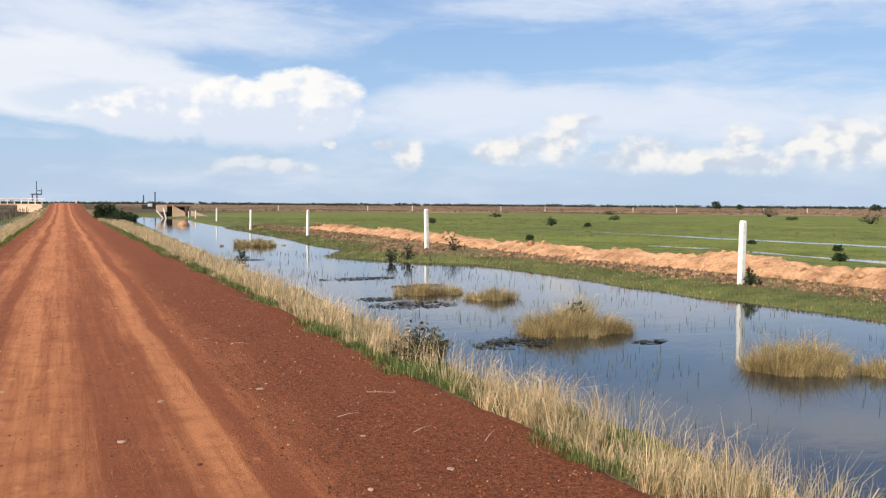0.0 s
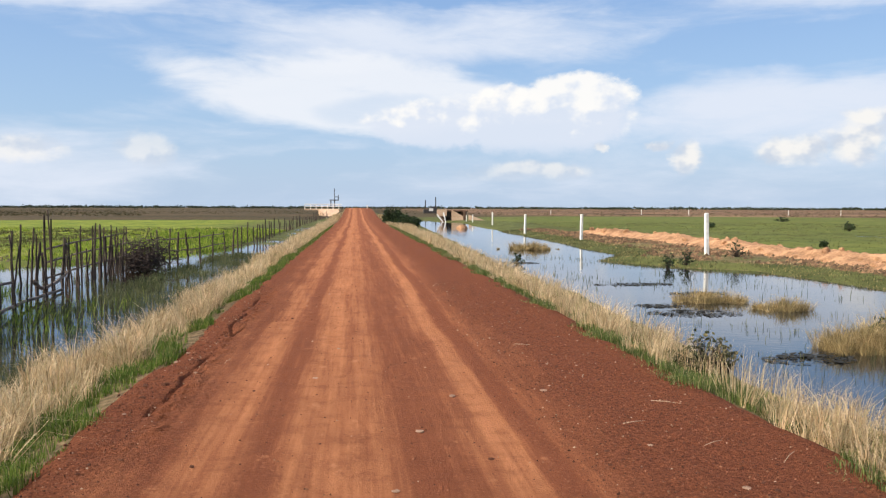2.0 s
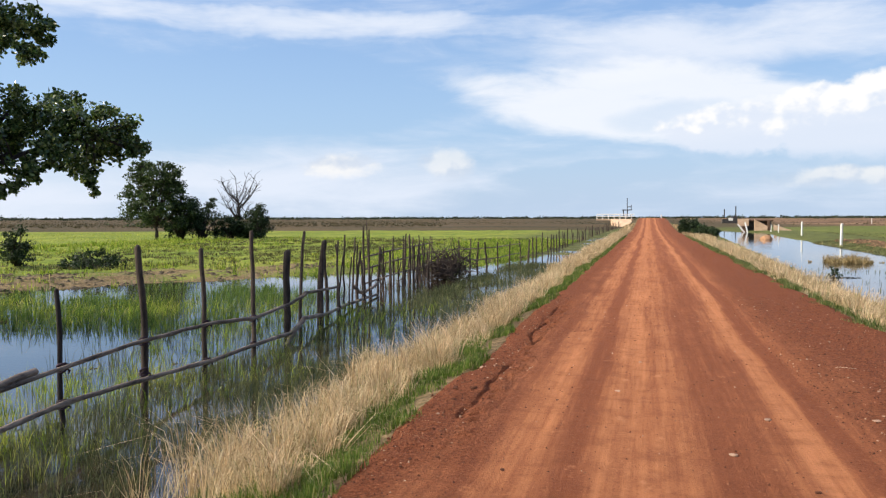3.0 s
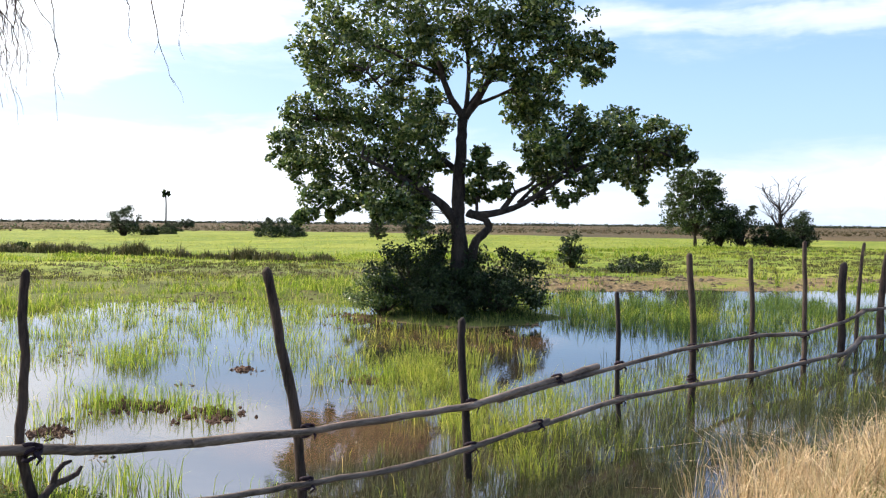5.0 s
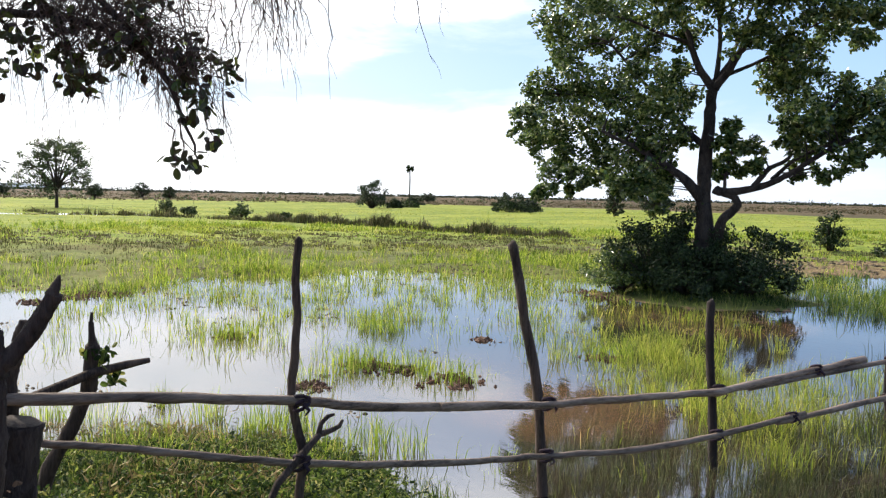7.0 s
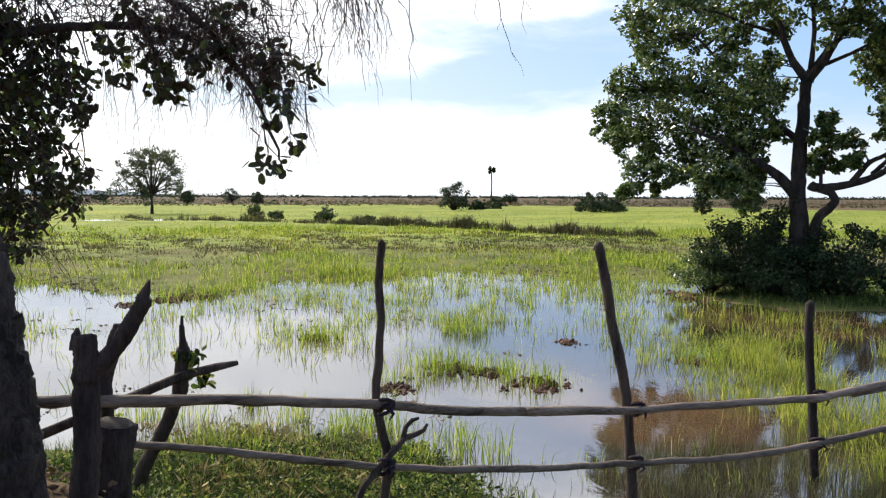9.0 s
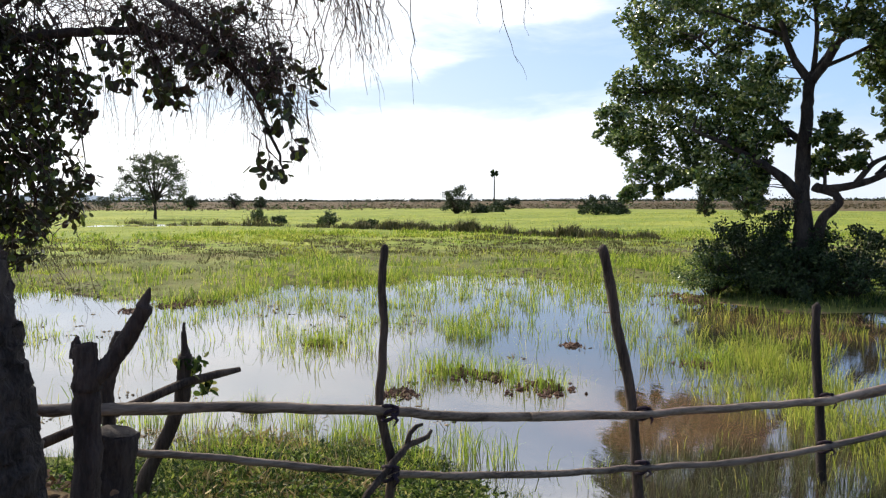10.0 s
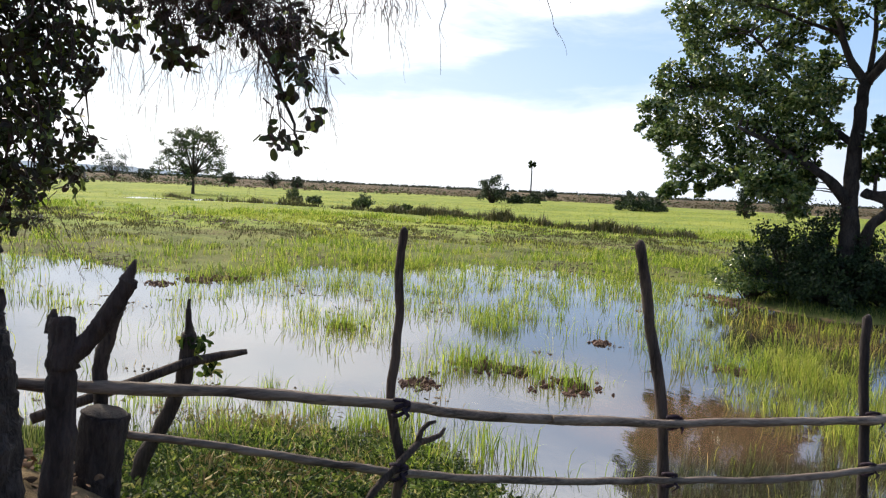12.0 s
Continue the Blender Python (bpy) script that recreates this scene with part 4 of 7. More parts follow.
lr = random.Random(5)
for i, (x, y, top) in enumerate(FAR_STAKES_A + FAR_STAKES_B):
    r = 0.070 if i == 1 else lr.uniform(0.020, 0.042)
    stake(far_fence, x, y, top, None, r, r * 0.75, (lr.uniform(-0.08, 0.08), lr.uniform(-0.12, 0.12)), 200 + i, m_wood)
    if 2 <= i <= 21:
        stake(far_fence, x + lr.uniform(-0.12, 0.12), y + lr.uniform(0.2, 0.6), top * lr.uniform(0.6, 1.1), None, 0.020, 0.015, (lr.uniform(-0.12, 0.12), lr.uniform(-0.2, 0.2)), 350 + i, m_wood)
    if 8 <= i <= 21:
        stake(far_fence, x + lr.uniform(-0.2, 0.15), y + lr.uniform(0.1, 0.35), top * lr.uniform(0.55, 1.05), None, 0.022, 0.018, (lr.uniform(-0.1, 0.1), lr.uniform(-0.15, 0.15)), 300 + i, m_wood)
for z in (0.05, 0.42, 0.72):
    rail(far_fence, [(-7.12, 19.8, z - 0.08), (-7.14, 22.0, z), (-7.10, 24.0, z + 0.04), (-7.02, 26.2, z + 0.10)], 0.026, 0.020, int(z * 100))
for z in (0.12, 0.52):
    rail(far_fence, [(-6.95, 28.2, z), (-6.2, 29.75, z - 0.02), (-5.68, 31.0, z), (-5.64, 33.0, z + 0.01), (-5.58, 35.7, z - 0.02)], 0.022, 0.020, 60 + int(z * 100))
y = 37.0
i = 0
while y < 165:
    xx = float(np.interp(y, (35, 44, 86, 170), (-5.58, -5.4, -5.8, -5.5))) + lr.uniform(-0.1, 0.1)
    stake(far_fence, xx, y, lr.uniform(0.45, 0.95), None, lr.uniform(0.028, 0.05), 0.03, (lr.uniform(-0.1, 0.1), lr.uniform(-0.1, 0.1)), 400 + i, m_wood)
    y += lr.uniform(0.9, 2.0) * (1 + y / 160)
    i += 1


# ---------------------------------------------------------------- white concrete posts beyond the ditch
def concrete_post():
    bm = bmesh.new()
    prof = [(0.075, -0.5), (0.070, 1.52), (0.068, 1.60)]
    rings = []
    for w, z in prof:
        c = w * 0.78
        rings.append([bm.verts.new((sx, sy, z)) for sx, sy in ((c, w), (w, c), (w, -c), (c, -w), (-c, -w), (-w, -c), (-w, c), (-c, w))])
    tip = [bm.verts.new((sx * 0.6, sy * 0.6, 1.635)) for sx, sy in ((0.06, 0.078), (0.078, 0.06), (0.078, -0.06), (0.06, -0.078), (-0.06, -0.078), (-0.078, -0.06), (-0.078, 0.06), (-0.06, 0.078))]
    rings.append(tip)
    for a, b in zip(rings[:-1], rings[1:]):
        for s in range(8):
            bm.faces.new((a[s], b[s], b[(s + 1) % 8], a[(s + 1) % 8]))
    bm.faces.new(rings[-1][::-1])
    bmesh.ops.recalc_face_normals(bm, faces=bm.faces)
    me = bpy.data.meshes.new("concrete_post")
    bm.to_mesh(me)
    me.materials.append(m_concrete)
    return me


post_me = concrete_post()
for i, (x, y, lean) in enumerate(((14.5, 14.9, 0.6), (13.4, 31.0, -1.2), (13.1, 48.0, 0.8), (12.6, 62.0, 1.0), (14.4, 88.0, 0.5), (14.8, 106.0, 1.0), (14.9, 113.0, 2.0))):
    ob = tagged(new("concrete_post", post_me), "upright white concrete fence post on the ditch bank", "post", "posts along the ditch")
    ob.matrix_basis = pose(x, y, land_at(x, y) - 0.02, lean, lean * 0.6, 8 * i) @ Matrix.Scale((0.93, 1.0, 0.94, 0.92, 0.85, 0.62, 0.55)[i], 4)
for i in range(22):
    x, y = 62.0 + i * 13.0, 262.0 - i * 5.5
    if i % 3 != 1:
        ob = tagged(new("concrete_post", post_me), "small distant white post along a field edge", "post", "posts along the field")
        ob.matrix_basis = pose(x, y, land_at(x, y) - 0.02, 0, 0, 11 * i)


# ---------------------------------------------------------------- trees and shrubs
def leaves_mesh(name, centres, spread, count, size, mat, seed, droop=0.3, aspect=0.55, shape=2, level=0.0):
    """Many separate small leaves, folded along the middle, gathered round given centres.
    shape: points on each side of a leaf (1 pointed, 3 round); level: how far the blades lie flat."""
    g = np.random.default_rng(seed)
    centres, spread = np.asarray(centres, float), np.asarray(spread, float)
    k = g.integers(0, len(centres), count)
    off = g.normal(size=(count, 3))
    off *= (g.random(count) ** 0.45 / np.maximum(np.linalg.norm(off, axis=1), 1e-6))[:, None]
    pos = centres[k] + off * spread[k]
    d = g.normal(size=(count, 3))
    d[:, 2] = d[:, 2] * (1 - 0.6 * level) - droop
    d /= np.linalg.norm(d, axis=1)[:, None]
    up = g.normal(size=(count, 3)) * (1 - level) + np.array((0.0, 0.0, 1.6 * level))
    w = np.cross(d, up)
    w /= np.maximum(np.linalg.norm(w, axis=1), 1e-6)[:, None]
    nrm = np.cross(d, w)
    s = size * g.uniform(0.6, 1.35, count)[:, None]
    along, wide = {1: ((0.5,), (1.0,)), 2: ((0.28, 0.72), (0.86, 0.92)), 3: ((0.16, 0.5, 0.84), (0.66, 1.0, 0.74))}[shape]
    one = [pos + d * s * t + w * s * aspect * 0.5 * q + nrm * s * (0.10 - 0.10 * t) for t, q in zip(along, wide)]
    two = [pos + d * s * t - w * s * aspect * 0.5 * q + nrm * s * (0.10 - 0.10 * t) for t, q in zip(along, wide)]
    m = 2 + 2 * shape
    verts = np.stack([pos] + one + [pos + d * s - nrm * s * 0.08] + two[::-1], 1).reshape(-1, 3)
    i = (np.arange(count) * m)[:, None]
    loops = np.concatenate([i + np.arange(0, shape + 2)[None], i, i + np.arange(shape + 1, m)[None]], 1).ravel()
    return mesh_arrays(name, verts, loops, np.full(count * 2, shape + 2), mat)


def join_tubes(name, lines, mat):
    """One mesh of several tapered limbs: (points, radii, sides)."""
    v, f = [], []
    for i, (pts, rad, sides) in enumerate(lines):
        vv, ff = tube(pts, rad, sides, i, 0.08)
        f += [tuple(q + len(v) for q in face) for face in ff]
        v += vv
    return mesh_from(name, v, f, mat, True)


def crowned_tree(name, label, category, x, y, z, rz, limbs, clumps, leaf, count, mat, seed, depth=0.8, twig_r=0.018, sub=7, group="", bark=None, tuft=(0.20, 0.50), reach=1.6, shape=1):
    """A tree: trunk with limbs, then twigs that reach leaf clumps of uneven outline.
    limbs: (points, r0, r1); clumps: (u, v, z, ru, rz), all in the tree's own frame (u across, v away, z up)."""
    r = random.Random(seed)
    t = thing(name, label, category, x, y, z, group, rz=rz)
    lines, nodes = [], []
    for i, (pts, r0, r1) in enumerate(limbs):
        ln = limb(pts, r0, r1, seed + i, r0 * 0.22, 10 if r0 > 0.1 else 7)
        lines.append(ln)
        nodes += ln[0][2:]
    part("trunk", join_tubes("trunk", lines, bark or m_bark), t)
    cs, sp, twigs = [], [], []
    for (u, v, zz, ru, rz_) in clumps:
        n_sub = max(3, int(sub * (ru * rz_) ** 0.5 / 0.8))
        for j in range(n_sub):
            a, b, c = r.uniform(-1, 1), r.uniform(-1, 1), r.uniform(-1, 1)
            m = (a * a + b * b + c * c) ** 0.5 or 1
            k = r.random() ** 0.4 / max(m, 0.3)
            stray = r.choice((0.7, 0.9, 1.1, 1.3)) if tuft[1] < 0.4 else 0.9
            p = Vector((u + a * k * ru * stray, v + b * k * max(ru, rz_) * depth, zz + c * k * rz_ * stray))
            q = r.uniform(*tuft) * min(1.0, (ru * rz_) ** 0.5 / 0.7) * (1.0 if ru < 2 else ru / 2)
            cs.append(p)
            sp.append((q * 1.25, q * 1.25, q * 0.8))
            if tuft[1] < 0.4 and r.random() < 0.55:
                continue
            near = min(nodes, key=lambda w: (w - p).length + (0.4 if w.z > p.z else 0))
            if (near - p).length > reach:
                continue
            mid = near.lerp(p, 0.5) + Vector((r.uniform(-0.1, 0.1), r.uniform(-0.1, 0.1), r.uniform(-0.02, 0.14))) * (near - p).length
            twigs.append(([near, near.lerp(mid, 0.55), mid, p], [twig_r * 1.5, twig_r, twig_r * 0.7, twig_r * 0.3], 5))
    part("branchwork", join_tubes("branchwork", twigs, bark or m_bark), t, kind="stuff")
    part("crown", leaves_mesh("crown", cs, sp, count, leaf, mat, seed, 0.35, 0.6, shape, 0.35), t, kind="stuff")
    return t


# the big spreading tree on its low island
BIG_X, BIG_Y, BIG_Z, BIG_TURN = -14.12, 12.1, -0.33, 48.5
TRUNK_LIMBS = [
    ([(0.05, 0, -0.15), (0.07, 0, 0.5), (0.03, 0, 1.2), (0.0, 0, 1.9)], 0.27, 0.170),
    ([(0.0, 0, 1.75), (-0.01, 0, 2.3), (0.03, 0, 3.2), (0.05, 0, 3.8), (0.10, 0, 4.35)], 0.170, 0.105),
    ([(0.20, 0, 0.2), (0.27, -0.05, 1.0), (0.37, -0.1, 1.55), (0.55, -0.12, 1.74), (0.66, -0.12, 1.90), (0.58, -0.12, 2.06), (0.36, -0.1, 2.14)], 0.125, 0.070),
]
HIGH_LIMBS = [
    ([(0.09, 0, 4.3), (-0.22, 0.2, 4.8), (-0.42, 0.3, 5.4), (-0.70, 0.4, 6.2), (-0.9, 0.4, 7.0)], 0.10, 0.03),
    ([(0.12, 0, 4.3), (0.48, -0.2, 4.8), (0.78, -0.2, 5.4), (1.15, -0.4, 5.9), (1.8, -0.7, 6.5)], 0.10, 0.025),
    ([(0.30, -0.1, 4.55), (0.75, 0.1, 4.75), (1.3, 0.2, 5.05), (1.9, 0.1, 5.5), (2.6, -0.3, 5.7)], 0.05, 0.015),
    ([(0.15, 0, 4.5), (0.2, 0.1, 5.3), (0.15, 0.1, 6.2), (0.3, 0.2, 7.2)], 0.06, 0.025),
    ([(0.05, 0.1, 4.4), (0.4, 0.5, 4.9), (0.6, 0.9, 5.5), (0.9, 1.2, 6.3)], 0.06, 0.02),
]
LEFT_LIMBS = [
    ([(0.0, 0, 1.95), (-0.33, -0.2, 2.35), (-0.72, -0.3, 2.65), (-1.3, -0.4, 3.0), (-2.1, -0.4, 3.4)], 0.14, 0.03),
    ([(-0.01, 0, 3.1), (-0.45, 0.3, 3.5), (-0.85, 0.5, 4.0), (-1.5, 0.5, 4.7), (-2.1, 0.4, 5.4)], 0.085, 0.022),
    ([(-0.75, 0.4, 3.9), (-1.4, 0.5, 4.1), (-2.3, 0.4, 4.2), (-3.1, 0.3, 4.3)], 0.05, 0.015),
    ([(-0.4, 0.3, 5.3), (-1.0, 0.1, 5.5), (-1.8, -0.2, 5.8), (-2.5, -0.5, 5.9)], 0.05, 0.015),
]
ARM_LIMBS = [
    ([(0.22, -0.05, 2.20), (0.50, -0.12, 2.16), (0.98, -0.3, 2.25), (1.55, -0.4, 2.50), (2.2, -0.4, 2.95), (3.0, -0.5, 3.35), (4.0, -0.3, 3.6)], 0.105, 0.025),
    ([(0.95, -0.3, 2.28), (1.25, -0.2, 2.65), (1.55, -0.1, 2.82), (1.85, 0, 3.2), (2.3, 0, 3.8)], 0.065, 0.02),
    ([(1.3, -0.25, 2.42), (1.75, -0.1, 2.85), (2.4, 0.1, 3.2), (3.2, 0.3, 3.9)], 0.05, 0.015),
    ([(0.40, -0.1, 2.2), (0.42, 0.0, 2.6), (0.55, 0.0, 3.2), (0.5, 0.0, 3.5)], 0.04, 0.015),
]
CROWN_TOP = [(-0.34, -1.0, 7.03, 1.46, 0.68), (-1.29, -1.4, 6.62, 1.14, 0.57), (0.96, -0.4, 7.0, 1.21, 0.71), (1.78, -1.2, 6.44, 0.67, 0.43), (-2.4, -1.6, 5.91, 0.71, 0.42), (-3.08, -0.4, 5.59, 0.5, 0.38), (-2.06, 1.5, 6.31, 0.73, 0.47), (-2.35, 1.1, 5.57, 0.55, 0.31), (-3.21, 1.0, 5.33, 0.46, 0.28), (-0.83, -1.0, 5.86, 0.58, 0.41), (0.05, 0.1, 6.21, 0.57, 0.44), (0.94, -0.8, 6.0, 0.59, 0.41), (1.69, -1.2, 5.81, 0.58, 0.37), (2.43, -1.4, 5.58, 0.52, 0.25), (2.92, -1.0, 5.52, 0.27, 0.19), (3.07, 1.5, 5.53, 0.25, 0.27), (2.47, 1.2, 5.8, 0.37, 0.29)]
CROWN_MIDDLE = [(-1.34, 0.7, 5.38, 0.48, 0.32), (-0.43, 0.7, 5.54, 0.36, 0.26), (0.74, -0.7, 5.23, 0.42, 0.26), (1.35, -0.5, 5.27, 0.45, 0.36), (1.52, 0.3, 4.89, 0.4, 0.38), (1.97, 0.6, 5.05, 0.34, 0.36), (1.35, 0.9, 4.61, 0.37, 0.3), (1.78, 0.9, 4.34, 0.45, 0.39), (1.82, -1.0, 3.66, 0.41, 0.35)]
CROWN_LEFT = [(-3.41, 0.3, 4.37, 0.58, 0.36), (-2.7, 0.5, 4.61, 0.58, 0.36), (-1.91, 0.0, 4.38, 0.57, 0.35), (-1.12, -1.0, 4.3, 0.54, 0.33), (-0.67, -0.1, 4.62, 0.35, 0.25), (-3.63, -1.2, 3.6, 0.29, 0.23), (-3.48, 1.3, 3.73, 0.61, 0.38), (-2.57, 1.1, 3.82, 0.68, 0.44), (-1.61, 0.1, 3.72, 0.64, 0.41), (-0.9, -0.6, 3.65, 0.45, 0.36), (-0.52, 1.2, 4.21, 0.26, 0.26)]
CROWN_LOW = [(-3.7, 0.2, 3.21, 0.38, 0.23), (-3.19, 0.9, 3.04, 0.48, 0.37), (-2.31, 0.8, 3.04, 0.59, 0.39), (-1.39, 0.0, 3.09, 0.57, 0.41), (-0.82, -0.2, 3.08, 0.33, 0.31), (-0.52, 0.2, 3.31, 0.23, 0.21), (-3.21, -0.2, 2.47, 0.24, 0.31), (-3.35, -0.8, 2.11, 0.14, 0.14), (-2.66, -0.5, 2.46, 0.3, 0.2), (-2.21, 0.8, 2.55, 0.34, 0.22), (-1.6, -1.1, 2.25, 0.37, 0.27), (-1.21, -1.1, 2.35, 0.35, 0.31), (-0.91, 0.3, 2.48, 0.29, 0.27), (-0.9, -0.5, 1.96, 0.14, 0.32), (-2.85, 0.1, 2.15, 0.1, 0.15)]
CROWN_ARM = [(2.41, -0.1, 3.91, 0.41, 0.37), (2.79, -0.3, 4.09, 0.43, 0.3), (3.62, 0.9, 4.28, 0.5, 0.32), (3.96, -0.5, 3.94, 0.46, 0.3), (4.54, -0.2, 3.77, 0.41, 0.31), (4.81, -0.5, 3.44, 0.26, 0.18), (4.33, 0.2, 3.5, 0.42, 0.27), (3.58, -0.4, 3.57, 0.46, 0.3), (2.99, -0.3, 3.58, 0.47, 0.3), (2.58, 0.4, 3.43, 0.38, 0.32), (1.98, -0.3, 3.28, 0.32, 0.26), (3.89, 0.1, 3.08, 0.31, 0.25), (4.12, 0.7, 2.71, 0.13, 0.19), (3.12, -0.7, 3.15, 0.3, 0.2), (2.61, -0.8, 2.85, 0.3, 0.2), (2.26, -0.5, 2.54, 0.2, 0.15), (1.96, 0.5, 3.0, 0.28, 0.21), (1.82, 0.2, 2.56, 0.13, 0.1), (1.57, -0.5, 3.36, 0.26, 0.26)]
CROWN_SPRIG = [(0.51, -0.1, 3.5, 0.18, 0.15), (0.36, -0.2, 3.18, 0.2, 0.18), (0.82, -0.0, 3.07, 0.23, 0.16), (0.96, -0.3, 2.72, 0.15, 0.12), (0.47, 0.1, 2.79, 0.19, 0.19), (0.26, 0.2, 2.56, 0.1, 0.19), (0.68, 0.3, 2.59, 0.17, 0.09)]
crowned_tree("big_tree", "tall spreading broadleaf tree with a forked dark trunk", "tree", BIG_X, BIG_Y, BIG_Z, BIG_TURN, TRUNK_LIMBS + HIGH_LIMBS + LEFT_LIMBS + ARM_LIMBS, [(u, v, z, ru * 1.08, rz_ * 1.38) for u, v, z, ru, rz_ in CROWN_TOP + CROWN_MIDDLE + CROWN_LEFT + CROWN_LOW + CROWN_ARM] + [(u, v, z, ru * 1.3, rz_ * 1.3) for u, v, z, ru, rz_ in CROWN_SPRIG], 0.096, 74000, m_leaf, 11, 0.9, 0.015, 44, tuft=(0.13, 0.34), reach=0.85, shape=2)


def shrub(name, label, x, y, z, w, h, count, leaf, mat, seed, stems=7, group="", flat=1.0):
    """A low shrub: several stems from one root and leaf clumps out to its rim."""
    r = random.Random(seed)
    t = thing(name, label, "shrub", x, y, z, group)
    cs, sp, lines = [], [], []
    for i in range(stems * 6):
        a, e = r.uniform(0, 2 * math.pi), r.random() ** 0.6
        rad = w * 0.5 * (0.25 + 0.75 * e) * r.uniform(0.6, 1.15)
        top = h * (1 - 0.62 * e * e) * r.uniform(0.3, 1.12)
        p = Vector((math.cos(a) * rad, math.sin(a) * rad * flat, top))
        cs.append(p)
        q = 0.155 * (w * h) ** 0.5 * r.uniform(0.35, 1.25)
        sp.append((q * 1.2, q * 1.2, q * 0.9))
        lines.append(([Vector((r.uniform(-0.05, 0.05) * w, r.uniform(-0.05, 0.05) * w, -0.1)), p * 0.5 + Vector((0, 0, h * 0.08)), p], [0.012 * h + 0.006, 0.008 * h + 0.004, 0.004], 5))
    part("stemwork", join_tubes("stemwork", lines, m_bark), t, kind="stuff")
    part("foliage", leaves_mesh("foliage", cs, sp, count, leaf, mat, seed, 0.3, 0.6, 2 if leaf < 0.09 else 1), t, kind="stuff")
    return t


shrub("island_shrub", "dense dark shrub grown round the foot of the tree", -14.75, 11.35, -0.33, 2.0, 1.5, 8500, 0.066, m_leaf_dark, 21, 10)
shrub("island_shrub", "dense dark shrub grown round the foot of the tree", -13.55, 12.7, -0.33, 2.3, 1.3, 9500, 0.066, m_leaf_dark, 22, 10)
shrub("island_shrub", "dense dark shrub grown round the foot of the tree", -13.9, 11.6, -0.33, 1.9, 0.95, 6000, 0.06, m_leaf_dark, 23, 10)
shrub("island_shrub", "pale leafy shrub leaning out beside the tree", -15.1, 10.75, -0.33, 1.5, 0.85, 5000, 0.055, m_leaf, 33, 8)
shrub("island_shrub", "climbing greenery against the tree's trunk", -14.5, 11.75, -0.2, 0.9, 2.0, 3000, 0.06, m_leaf_dark, 34, 6)
shrub("field_shrub", "upright green shrub at the edge of the paddy", -24.4, 27.9, -0.33, 1.2, 1.55, 2600, 0.10, m_leaf_dark, 24)
shrub("field_shrub", "low sprawling weedy shrub on the paddy bank", -20.2, 27.0, -0.33, 2.2, 0.7, 1500, 0.10, m_leaf_dark, 25)
shrub("field_shrub", "low sprawling weedy shrub on the paddy bank", -21.6, 28.2, -0.33, 1.6, 0.5, 900, 0.10, m_leaf_dark, 26)
shrub("road_shrub", "dark bush on the road's verge", 4.0, 90.0, -0.25, 2.6, 1.7, 3000, 0.22, m_leaf_dark, 27)
shrub("road_shrub", "dark bush on the road's verge", 5.4, 86.5, -0.35, 2.4, 1.2, 2500, 0.22, m_leaf_dark, 28)
shrub("verge_weed", "leafy weed among dry verge grass", 3.8, 9.0, -0.22, 0.8, 0.34, 420, 0.045, m_bund, 29)
shrub("verge_weed", "leafy weed among dry verge grass", 4.1, 9.15, -0.28, 0.45, 0.34, 180, 0.04, m_bund, 30)
shrub("verge_weed", "leafy green weed among dry verge grass", -2.75, 3.1, -0.18, 0.5, 0.42, 400, 0.035, m_green, 31)
for i, (x, y, w, h) in enumerate(((-114.0, 40.2, 4.4, 4.0), (-113.0, 43.5, 2.4, 1.4), (-92.3, 51.1, 5.6, 2.3), (-95.0, 55.0, 3.6, 1.6), (-81.0, 8.6, 1.5, 1.2), (-74.6, 9.6, 1.6, 0.6), (-64.9, 12.2, 1.7, 1.1), (-60.5, 14.6, 1.2, 0.5), (-118.0, 48.0, 2.6, 1.1), (-150.0, 62.0, 3.6, 1.5), (-250.0, 108.0, 6.0, 3.2), (-189.9, 5.7, 3.4, 3.2), (-229.3, 18.4, 4.6, 4.0), (-198.8, 21.8, 3.0, 3.0), (-300.0, -28.0, 14.0, 9.0), (-310.0, -18.0, 8.0, 4.0))):
    shrub("field_bush", "dark rounded bush standing in the green field", x, y, -0.33, w, h, 3600 if w > 2 else 1300, 0.085 * w ** 0.5 + 0.05, m_leaf_dark if h > 1.3 else m_leaf_mid, 60 + i, group="bushes in the field")
for i, (x, y, w, h) in enumerate(((42.9, 68.9, 0.9, 0.8), (125.2, 121.7, 3.4, 1.9), (87.2, 69.1, 2.6, 1.5), (31.3, 26.4, 0.45, 0.25), (25.5, 21.4, 0.5, 0.3), (32.5, 32.7, 0.4, 0.22), (44.1, 64.6, 0.7, 0.4), (99.5, 92.4, 1.8, 0.5), (23.5, 40.0, 0.4, 0.3), (70.0, 96.0, 1.6, 0.6), (36.0, 82.0, 1.2, 0.5), (64.0, 120.0, 2.2, 0.7), (108.3, 150.0, 3.0, 0.8))):
    shrub("field_bush", "small dark bush in the wet meadow", x, y, land_at(x, y), w, h, 500, 0.05 + 0.0008 * y, m_leaf_dark, 90 + i, group="bushes in the meadow")


